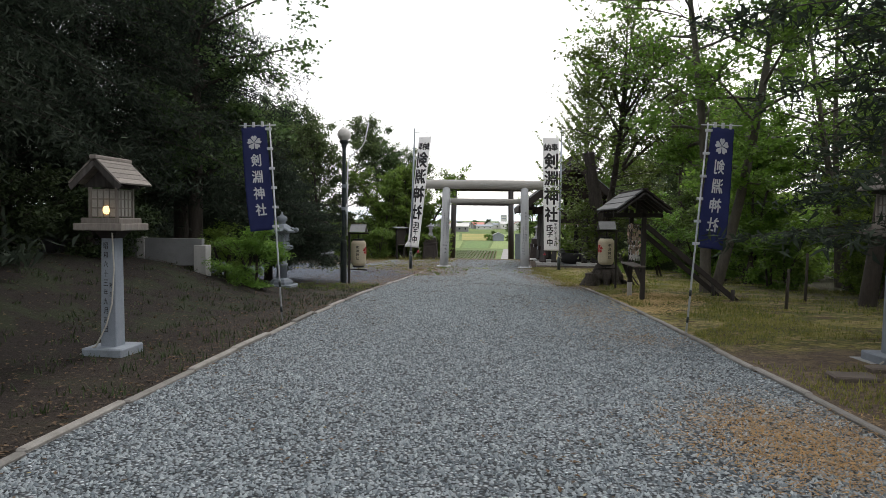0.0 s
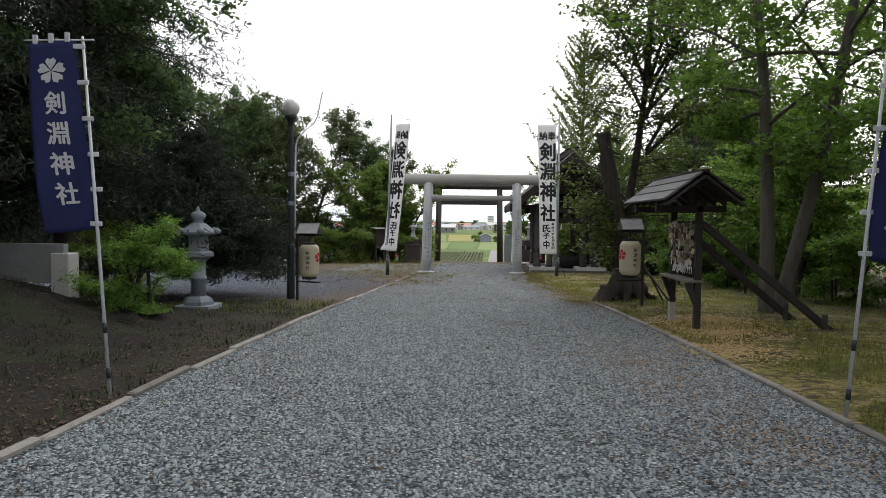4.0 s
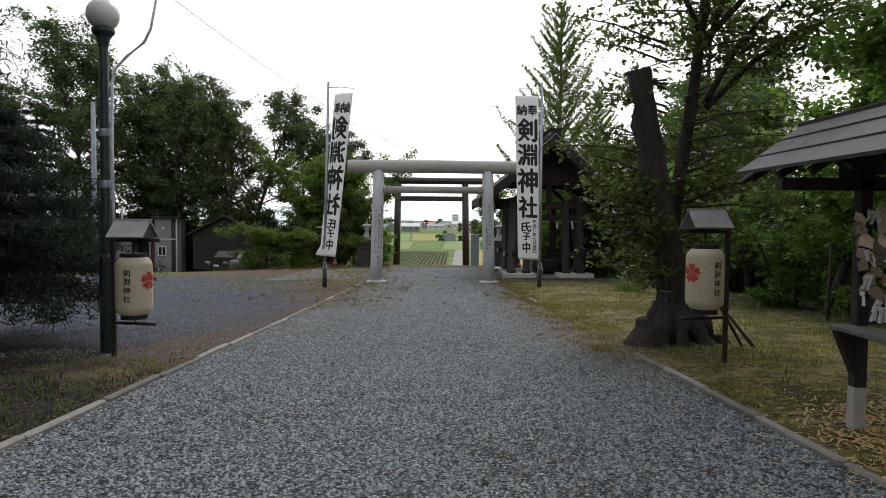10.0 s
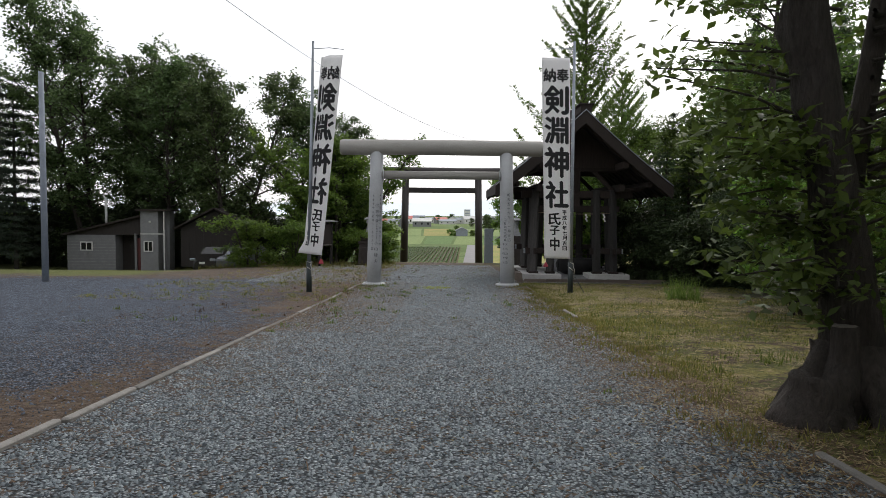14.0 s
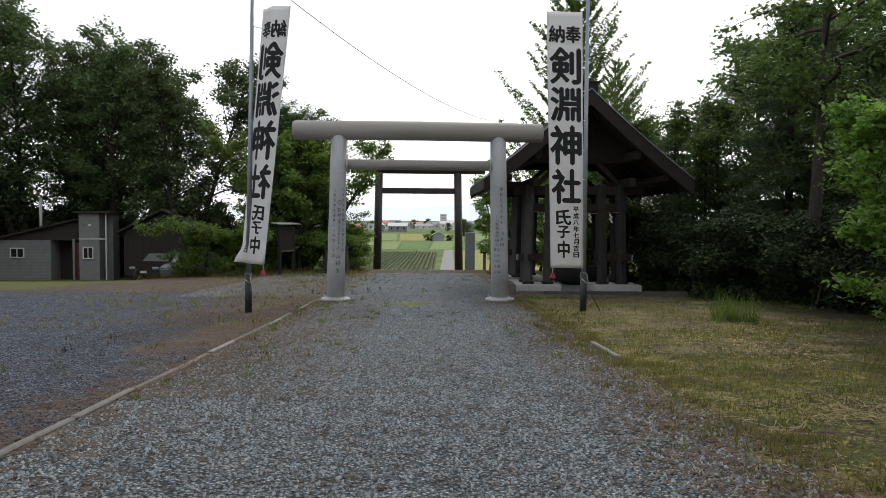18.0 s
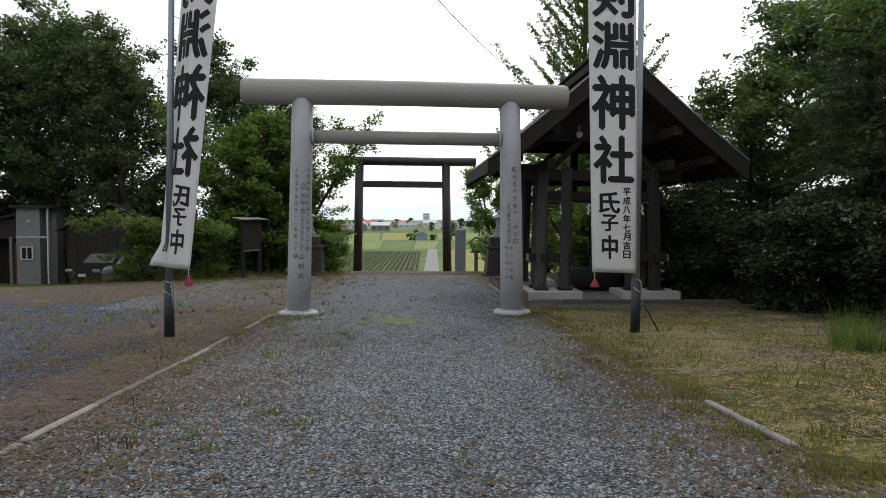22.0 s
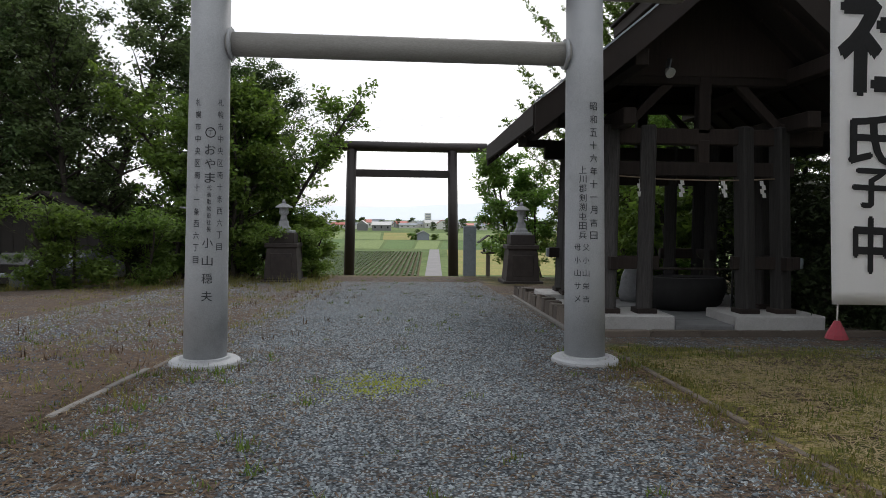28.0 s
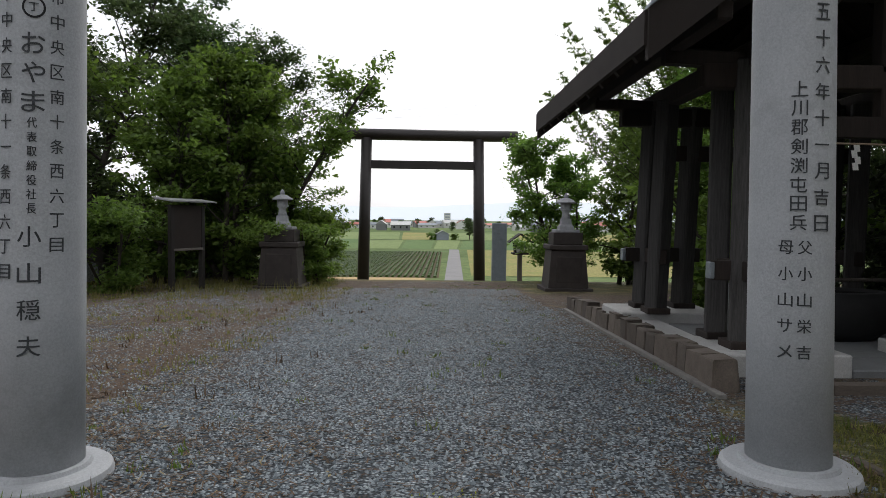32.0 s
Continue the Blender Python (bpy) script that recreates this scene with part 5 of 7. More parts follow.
                part(nm, bm, mt, root, lb)
        part("eave_board", a_beam((s * half, -w, eave - 0.17), (s * half, w, eave - 0.17), 0.06, 0.34), ROOFDARK, root)
    for yy in (-1.78, 1.78):
        bm = bmesh.new()
        slab(bm, [(-2.3, yy, 4.66), (2.3, yy, 4.66), (0, yy, ridge - 0.2)], 0.05)
        part("gable_boarding", bm, PAVTIMBER, root, "dark boarded gable")
    part("purlin", a_beam((0, -w + 0.2, ridge - 0.4), (0, w - 0.2, ridge - 0.4), 0.26, 0.3, 0.02), PAVTIMBER, root)
    for s in (-1, 1):
        part("purlin", a_beam((s * 1.66, -w + 0.2, ridge - (ridge - eave) * 0.57 - 0.42), (s * 1.66, w - 0.2, ridge - (ridge - eave) * 0.57 - 0.42), 0.24, 0.28, 0.02), PAVTIMBER, root)
        part("eave_purlin", a_beam((s * 2.62, -w + 0.2, ridge - (ridge - eave) * 0.85 - 0.36), (s * 2.62, w - 0.2, ridge - (ridge - eave) * 0.85 - 0.36), 0.18, 0.2, 0.02), PAVTIMBER, root)
        for e in (-1.66, 1.66):
            part("outrigger", a_beam((s * 1.4, e, 3.72), (s * 2.75, e, ridge - (ridge - eave) * 0.85 - 0.5), 0.18, 0.2, 0.02, (0, 1, 0)), PAVTIMBER, root)
    part("ridge_box", a_box((-0.22, -w - 0.06, ridge - 0.08), (0.22, w + 0.06, ridge + 0.2), 0.02), ROOFDARK, root)
    part("ridge_cap", a_box((-0.3, -w - 0.1, ridge + 0.2), (0.3, w + 0.1, ridge + 0.27), 0.015), ROOFDARK, root)
    # basin, its cover and hanging rope with paper streamers
    basin = thing("water_basin", "dark rough stone water basin under the pavilion", "water basin", pose(cx + 0.4, 45.3, z + 0.1) @ Matrix.Diagonal((0.8, 0.85, 0.95, 1)))
    bm = lathe([(0.6, 0.0), (0.85, 0.15), (0.95, 0.5), (0.85, 0.72), (0.7, 0.74), (0.62, 0.66), (0.3, 0.64)], 18)
    for v in bm.verts:
        k = 1 + 0.12 * noise.noise(v.co * 1.7)
        v.co.x, v.co.y = v.co.x * k * 1.25, v.co.y * k * 0.8
    part("stone", bm, BASINSTONE, basin, smoothed=True)
    part("water", lathe([(0.74, 0.69), (0.3, 0.691), (0.001, 0.692)], 18), DARKGLASS, basin, "dark still water").scale = (1, 0.66, 1)
    ped = thing("boulder", "upright pale rough boulder beside the basin", "boulder", pose(cx - 0.2, 46.9, z + 0.08, 0, 0, 25) @ Matrix.Diagonal((0.8, 0.8, 0.78, 1)))
    bm = lathe([(0.42, -0.05), (0.46, 0.25), (0.36, 0.75), (0.2, 1.12), (0.08, 1.25)], 12)
    for v in bm.verts:
        k = 1 + 0.3 * noise.noise(v.co * 2.3 + Vector((3, 1, 7)))
        v.co.x, v.co.y = v.co.x * k, v.co.y * k * 0.6
    part("rock", bm, STONE, ped, smoothed=True)
    rail = thing("ladle_rack", "slim dark rack for ladles over the basin", "rack", pose(cx + 0.3, 44.5, z + 0.1))
    for k in (-0.9, 0.75):
        part("leg", a_tube([(k, 0, 0), (k, 0, 0.92)], [0.022, 0.022], 8), RUBBER, rail)
    part("bar", a_tube([(-1.0, 0, 0.92), (0.85, 0, 0.92)], [0.025, 0.025], 8), BARK, rail)
    rope = thing("sacred_rope", "thin straw rope with white zigzag paper streamers under the beam", "rope", pose(cx, 45.4 - 1.8, z + 2.8))
    part("cord", a_tube([(-1.6, 0, 0.0), (-0.8, 0, -0.05), (0, 0, -0.06), (0.8, 0, -0.05), (1.6, 0, 0.0)], [0.012] * 5, 8), WOODOLD, rope)
    for k in (-1.2, -0.42, 0.36, 1.1):
        bm = bmesh.new()
        for a in range(4):
            o = 0.035 * (a % 2) * (1 if k > 0 else -1)
            slab(bm, [(k - 0.035 + o, -0.012 * a, -0.06 - 0.075 * a), (k + 0.035 + o, -0.012 * a, -0.06 - 0.075 * a), (k + 0.05 + o, -0.012 * a, -0.15 - 0.075 * a), (k - 0.02 + o, -0.012 * a, -0.15 - 0.075 * a)], 0.004)
        part("paper_streamer", bm, FORTUNE, rope, "folded white paper streamer")
    spk = thing("floodlight", "small pale floodlight under the pavilion roof", "floodlight", pose(cx - 0.78, 45.4 - 1.95, z + 4.7, 20, 0, 15) @ Matrix.Diagonal((0.75, 0.75, 0.75, 1)))
    part("body", lathe([(0.05, -0.1), (0.11, 0.02), (0.13, 0.1), (0.12, 0.1)], 14, ), FORTUNE, spk).matrix_basis = pose(0, 0, 0, 105, 0, 0)
    part("bracket", a_box((-0.02, 0.0, 0.05), (0.02, 0.14, 0.3), 0.004), STEEL, spk)


ROOF = (6.78, 3.84, 3.47, 3.25)
pavilion()


# ---- parking side ----
def wc_block():
    """A low block wing under a lean-to roof, with a tall flat-topped entrance screen beside it."""
    root = thing("wc_building", "small grey block toilet building with lean-to roof and tall entrance screen", "toilet building", pose(-21.4, 63.0, -2.98, 0, 0, 3))
    part("low_wing", a_box((-5.3, 0, -0.2), (-1.95, 3.4, 2.5)), BLOCKWALL, root)
    part("jamb", a_box((-0.62, -0.02, -0.2), (-0.48, 0.6, 2.6)), BLOCKWALL, root)
    bm = bmesh.new()
    slab(bm, [(-5.3, 0.02, 2.5), (-0.02, 0.02, 2.5), (-0.02, 0.02, 3.85), (-5.3, 0.02, 2.56)], 0.1)
    part("gable_wall", bm, TIMBER, root, "dark stained upper boarding")
    bm = bmesh.new()
    slab(bm, [(-5.6, -0.3, 2.55), (-0.02, -0.3, 3.95), (-0.02, 3.6, 3.95), (-5.6, 3.6, 2.55)], 0.12)
    part("lean_roof", bm, ROOFDARK, root)
    part("screen_wall", a_box((0, -0.5, -0.2), (1.22, 1.6, 4.2)), BLOCKWALL, root)
    part("screen_post", a_box((1.58, -0.5, -0.2), (1.66, -0.38, 4.2)), FRAMEWHITE, root)
    part("screen_recess", a_box((1.22, 0.5, -0.2), (1.66, 1.5, 4.2)), BLOCKWALL, root)
    part("screen_cap", a_box((-0.25, -0.75, 4.2), (1.9, 1.8, 4.34), 0.02), ROOFDARK, root)
    part("screen_ledge", a_box((-0.01, -0.53, 2.56), (1.58, -0.5, 2.66)), CONCRETE, root)
    part("entrance_back", a_box((-1.948, 1.2, -0.2), (-0.622, 2.4, 2.5)), TIMBER, root)
    part("door", a_box((-0.47, 0.1, -0.1), (-0.02, 0.16, 2.3)), DOORRED, root, "dark red door")
    for wx, wy, wz, ww, wh in ((-3.95, 0.0, 1.45, 0.72, 0.5), (0.55, -0.5, 1.42, 0.52, 0.62)):
        win = part("window", a_box((wx - ww / 2, wy - 0.04, wz), (wx + ww / 2, wy + 0.03, wz + wh)), DARKGLASS, root, "dark window pane")
        for a, b, c, e in ((-ww / 2 - 0.06, -ww / 2, 0, wh), (ww / 2, ww / 2 + 0.06, 0, wh), (-ww / 2 - 0.06, ww / 2 + 0.06, -0.07, 0), (-ww / 2 - 0.06, ww / 2 + 0.06, wh, wh + 0.07), (-0.025, 0.025, 0, wh)):
            part("frame", a_box((wx + a, wy - 0.07, wz + c), (wx + b, wy + 0.02, wz + e)), FRAMEWHITE, win)
    part("vent_pipe", a_tube([(-3.1, 1.2, 2.4), (-3.1, 1.2, 5.2)], [0.09, 0.09], 12), FRAMEWHITE, root)
    part("wall_lamp", a_box((0.6, -0.6, 3.4), (0.75, -0.5, 3.52), 0.02), FRAMEWHITE, root)
    for k in range(1, 12):
        part("block_course", a_box((-5.304, -0.008, 0.2 * k - 0.004), (-1.95, 0.0, 0.2 * k + 0.004)), CONCRETE, root)


wc_block()


def utility_pole(x, y, h, r, label):
    root = thing("utility_pole", label, "utility pole", pose(x, y, height(x, y)))
    part("shaft", a_tube([(0, 0, -0.3), (0, 0, h)], [r, r * 0.72], 16), BLUESTONE, root)
    part("band", lathe([(r * 0.9, h * 0.6), (r * 0.95, h * 0.6 + 0.02), (r * 0.95, h * 0.6 + 0.1), (r * 0.9, h * 0.6 + 0.12)], 14), STEEL, root)
    return root


utility_pole(-14.4, 39.9, 7.55, 0.12, "grey concrete utility pole beside the parking area")
utility_pole(9.2, 66.0, 8.6, 0.06, "slim grey far mast beyond the gate")


def overhead_wire(p, q, sag, name="overhead_wire"):
    p, q = Vector(p), Vector(q)
    pts = [p.lerp(q, t) - Vector((0, 0, 4 * sag * t * (1 - t))) for t in [k / 24 for k in range(25)]]
    tagged(part(name, a_tube(pts, [0.004] * 25, 6), STEEL), "thin grey overhead wire", "wire")


def parked_car(x, y, turn, paint):
    root = thing("car", "dark silver parked car partly behind the bushes", "car", pose(x, y, height(x, y), 0, 0, turn))
    bm = bmesh.new()
    side = [(-2.1, 0.35), (-2.15, 0.75), (-1.9, 0.92), (-1.0, 1.0), (-0.45, 1.42), (0.9, 1.46), (1.7, 1.05), (2.1, 0.95), (2.15, 0.4)]
    slab(bm, [(a, -0.82, b) for a, b in side], 1.64)
    bmesh.ops.bevel(bm, geom=bm.edges[:], offset=0.06, segments=2, affect="EDGES")
    part("body", bm, paint, root)
    for s in (-1, 1):
        bm = bmesh.new()
        slab(bm, [(-0.85, s * 0.825, 1.0), (-0.42, s * 0.825, 1.36), (0.85, s * 0.825, 1.38), (1.45, s * 0.825, 1.03)], 0.01 * s)
        part("side_window", bm, DARKGLASS, root)
        for a in (-1.35, 1.3):
            w = part("wheel", a_tube([(a, s * 0.7, 0.32), (a, s * 0.86, 0.32)], [0.32, 0.32], 20), RUBBER, root)
            part("rim", a_tube([(a, s * 0.86, 0.32), (a, s * 0.875, 0.32)], [0.2, 0.18], 14), STEEL, w)
        part("headlight", a_box((-2.16, s * 0.62 - 0.16, 0.68), (-2.02, s * 0.62 + 0.16, 0.82), 0.03), STEEL, root)
    bm = bmesh.new()
    slab(bm, [(-1.0, -0.7, 1.02), (-1.0, 0.7, 1.02), (-0.5, 0.62, 1.4), (-0.5, -0.62, 1.4)], 0.012)
    part("windscreen", bm, DARKGLASS, root)
    part("number_plate", a_box((-2.18, -0.17, 0.5), (-2.15, 0.17, 0.62)), FRAMEWHITE, root)


parked_car(-13.7, 56.4, 82, CARPAINT)


def block_fence():
    root = thing("block_fence", "low pale grey slab fence behind the shaded bank", "fence", pose(0, 0, 0))
    pts = [(-12.4 + k * 1.5, 15.3 - k * 0.12) for k in range(5)]
    for (a, b), (c, d) in zip(pts, pts[1:]):
        z = height(a, b)
        part("slab", a_beam((a, b, z + 0.22), (c, d, z + 0.22), 0.12, 0.62, 0.01), BLOCKWALL, root)
        part("post", a_box((a - 0.09, b - 0.09, z - 0.1), (a + 0.09, b + 0.09, z + 0.56), 0.01), CONCRETE, root)
    a, b = pts[-1]
    part("post", a_box((a - 0.16, b - 0.16, height(a, b) - 0.1), (a + 0.13, b + 0.13, height(a, b) + 0.66), 0.015), CONCRETE, root)


block_fence()


def shed():
    root = thing("timber_shed", "old dark brown timber shed among the trees", "shed", pose(-15.6, 61.0, -2.2, 0, 0, 10))
    part("wall", a_box((-2.2, 0, -0.3), (2.2, 3.5, 2.3)), TIMBER, root)
    for k in range(10):
        part("batten", a_box((-2.2 + k * 0.48, -0.03, 0), (-2.15 + k * 0.48, 0, 2.3)), TIMBER, root)
    for s in (-1, 1):
        bm = bmesh.new()
        slab(bm, [(0, -0.4, 3.6), (0, 3.9, 3.6), (s * 2.6, 3.9, 2.2), (s * 2.6, -0.4, 2.2)][::s], 0.1)
        part("roof_slope", bm, ROOFDARK, root)
    bm = bmesh.new()
    slab(bm, [(-2.2, 0.0, 2.3), (2.2, 0.0, 2.3), (0, 0.0, 3.5)], 0.08)
    part("gable", bm, TIMBER, root)


shed()
overhead_wire((-3.62, 20.52, 4.42), (3.0, 39.82, 3.84), 1.0)
overhead_wire((-30, 96, 9.0), (45, 70, 11.5), 1.6)
overhead_wire((-30, 96.4, 8.5), (45, 70.4, 11.0), 1.6)


# ---- farmland and village ----
def plain_strip(name, corners, z, material, label):
    bm = bmesh.new()
    bm.faces.new([bm.verts.new((x, y, z)) for x, y in corners])
    return tagged(part(name, bm, material), label, "field", kind="structure")


PL = -9.5
plain_strip("road", [(0.5, 84), (3.5, 84), (10.0, 247), (7.0, 247)], PL + 0.12, ROADGREY, "pale straight farm road across the fields")
plain_strip("field_edge", [(-60, 120), (-1.4, 120), (-0.2, 145), (-60, 145)], PL + 0.06, STRAW, "dry straw coloured field margin")
plain_strip("field_edge_east", [(7.6, 150), (60, 150), (60, 246), (12.5, 246)], PL + 0.06, WHEAT, "dry ripe grain strip")
for k, (xa, xb) in enumerate(((-150, -62), (-61, -40), (-39, -22), (-21, -9.5), (-8.5, 1.0), (2.0, 9.5), (10.5, 30), (31, 70))):
    plain_strip("field_far", [(xa, 251), (xb, 251), (xb * 1.35 + 2, 338), (xa * 1.35 + 2, 338)], PL + 0.05, (FIELD, FIELDPALE)[k % 2], "green field plot beyond the ditch")
    plain_strip("field_beyond", [(xa * 1.4, 344), (xb * 1.4, 344), (xb * 2.0, 500), (xa * 2.0, 500)], PL + 0.06, (FIELDPALE, WHEAT, FIELDPALE)[k % 3], "pale green and yellow field plot before the village")
plain_strip("ditch", [(-150, 232), (6, 232), (6.4, 236), (-150, 236)], PL + 0.07, CROP, "dark green grassy ditch between the fields")
plain_strip("ditch_far", [(-200, 339), (120, 339), (120, 342), (-200, 342)], PL + 0.07, CROP, "dark green grassy bank between the fields")


def crop_rows():
    """Rows of low crop plants across the near field."""
    rng = random.Random(8)
    verts, faces = [], []
    for r in range(44):
        y = 146.0
        while y < 229:
            ln = rng.uniform(2.0, 3.2)
            x = 1.3 - r * 1.0 + (y - 146) * 0.0286
            w, h = rng.uniform(0.26, 0.36), rng.uniform(0.28, 0.42)
            b = len(verts)
            verts += [(x - w, y, PL), (x + w, y, PL), (x + w * 0.5, y, PL + h), (x - w * 0.5, y, PL + h), (x - w, y + ln, PL), (x + w, y + ln, PL), (x + w * 0.5, y + ln, PL + h), (x - w * 0.5, y + ln, PL + h)]
            faces += [(b, b + 1, b + 2, b + 3), (b + 1, b + 5, b + 6, b + 2), (b + 3, b + 2, b + 6, b + 7), (b + 4, b, b + 3, b + 7), (b + 5, b + 4, b + 7, b + 6)]
            y += ln + 0.05
    me = bpy.data.meshes.new("crop_rows")
    me.from_pydata(verts, [], faces)
    me.materials.append(CROP)
    tagged(new("crop_rows", me), "straight green rows of low crop plants", "crops", kind="stuff")
    plain_strip("field_soil", [(-45, 145), (1.9, 145), (4.4, 231), (-42, 231)], PL + 0.03, FIELDSOIL, "brown soil between the crop rows")


crop_rows()


def farm_house(x, y, w, d, h, roof, wall, turn=0, windows=2, label="small far house with a gabled roof"):
    root = thing("house", label, "house", pose(x, y, PL, 0, 0, turn), "far houses")
    part("wall", a_box((-w / 2, -d / 2, -0.5), (w / 2, d / 2, h)), wall, root)
    for s in (-1, 1):
        bm = bmesh.new()
        slab(bm, [(-w / 2 - 0.4, 0, h * 1.55), (w / 2 + 0.4, 0, h * 1.55), (w / 2 + 0.4, s * (d / 2 + 0.5), h * 0.95), (-w / 2 - 0.4, s * (d / 2 + 0.5), h * 0.95)][::-s], 0.2)
        part("roof", bm, roof, root)
    for s in (-1, 1):
        bm = bmesh.new()
        slab(bm, [(s * w / 2, -d / 2, h), (s * w / 2, d / 2, h), (s * w / 2, 0, h * 1.52)], 0.15 * s)
        part("gable", bm, wall, root)
    for k in range(windows):
        a = -w / 2 + (k + 0.5) * w / windows
        part("window", a_box((a - 0.6, -d / 2 - 0.05, h * 0.4), (a + 0.6, -d / 2 + 0.02, h * 0.75)), DARKGLASS, root)
    return root


farm_house(7.0, 348, 8.0, 5.6, 2.7, ROOFGREY, BLUEROOF, 90, 1, "lone grey-blue farm shed among the fields")
rng = random.Random(21)
for k in range(60):
    x = -200 + k * 7.4 + rng.uniform(-5, 5)
    y = rng.uniform(560, 900)
    farm_house(x, y, rng.uniform(9, 20), rng.uniform(7, 11), rng.uniform(3.2, 6), rng.choice((REDROOF, BLUEROOF, WHITEWALL, BLUEROOF)), rng.choice((WHITEWALL, WHITEWALL, BLOCKWALL)), rng.choice((0, 0, 90, 20)), 3)
for x, y, w, h in ((24, 860, 8, 17), (46, 880, 40, 9), (-28, 900, 36, 7)):
    root = thing("far_block", "pale far multi-storey building in the village", "building", pose(x, y, PL), "far blocks")
    part("wall", a_box((-w / 2, -6, -1), (w / 2, 6, h)), WHITEWALL, root)
    for f in range(int(h // 3.4)):
        part("window_band", a_box((-w / 2 + 1, -6.1, 1.2 + f * 3.4), (w / 2 - 1, -5.9, 2.6 + f * 3.4)), BLUEROOF, root)


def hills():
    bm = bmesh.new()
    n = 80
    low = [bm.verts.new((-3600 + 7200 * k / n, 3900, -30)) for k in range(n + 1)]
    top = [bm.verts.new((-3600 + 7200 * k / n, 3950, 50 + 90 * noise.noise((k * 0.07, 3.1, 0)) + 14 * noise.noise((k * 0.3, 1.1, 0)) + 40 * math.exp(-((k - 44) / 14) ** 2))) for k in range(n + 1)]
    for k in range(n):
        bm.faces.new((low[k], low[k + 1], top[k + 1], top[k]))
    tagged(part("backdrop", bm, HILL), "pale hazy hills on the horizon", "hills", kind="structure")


hills()
# ---- trees and plants ----
def limb_tube(verts, faces, pts, r0, r1, seg=6):
    base = len(verts)
    pts = [np.array(p, float) for p in pts]
    n = len(pts)
    for i, p in enumerate(pts):
        d = pts[min(i + 1, n - 1)] - pts[max(i - 1, 0)]
        d /= np.linalg.norm(d) + 1e-9
        x = np.cross(d, (0.0, 1.0, 0.0) if abs(d[1]) < 0.8 else (1.0, 0, 0))
        x /= np.linalg.norm(x)
        y = np.cross(d, x)
        r = r0 + (r1 - r0) * i / (n - 1)
        for k in range(seg):
            a = 2 * math.pi * k / seg
            verts.append(tuple(p + (x * math.cos(a) + y * math.sin(a)) * r))
    for i in range(n - 1):
        for k in range(seg):
            a, b = base + i * seg + k, base + i * seg + (k + 1) % seg
            faces.append((a, b, b + seg, a + seg))


def leaf_mesh(name, centres, size, slim, droop, rs, material, lie=0.6, corners=3):
    """One leaf at each centre: folded with four corners, or pointed with three."""
    n = len(centres)
    az = rs.uniform(0, 2 * math.pi, n)
    el = rs.normal(-droop, 0.45, n)
    d = np.stack([np.cos(az) * np.cos(el), np.sin(az) * np.cos(el), np.sin(el)], 1)
    up = rs.normal(0, lie, (n, 3)) + (0, 0, 1)
    side = np.cross(d, up)
    side /= np.linalg.norm(side, axis=1, keepdims=True) + 1e-9
    nrm = np.cross(side, d)
    ln = (size * rs.uniform(0.65, 1.35, n))[:, None]
    w = ln * slim
    c = np.asarray(centres)
    if corners == 4:
        v = np.stack([c - d * ln * 0.5, c + side * w * 0.5 + nrm * w * 0.12, c + d * ln * 0.5, c - side * w * 0.5 + nrm * w * 0.12], 1)
    else:
        k = rs.uniform(-0.3, 0.3, n)[:, None]
        v = np.stack([c - d * ln * 0.4 + side * w * k, c + side * w * 0.6 + d * ln * k, c + d * ln * 0.6 - side * w * 0.4], 1)
    v = v.reshape(-1, 3)
    me = bpy.data.meshes.new(name)
    me.vertices.add(corners * n)
    me.vertices.foreach_set("co", v.astype(np.float32).ravel())
    me.loops.add(corners * n)
    me.loops.foreach_set("vertex_index", np.arange(corners * n, dtype=np.int32))
    me.polygons.add(n)
    me.polygons.foreach_set("loop_start", np.arange(0, corners * n, corners, dtype=np.int32))
    me.materials.append(material)
    me.update(calc_edges=True)
    return me


def wood_mesh(name, verts, faces, material):
    me = bpy.data.meshes.new(name)
    me.from_pydata(verts, [], faces)
    me.polygons.foreach_set("use_smooth", [True] * len(faces))
    me.materials.append(material)
    return me


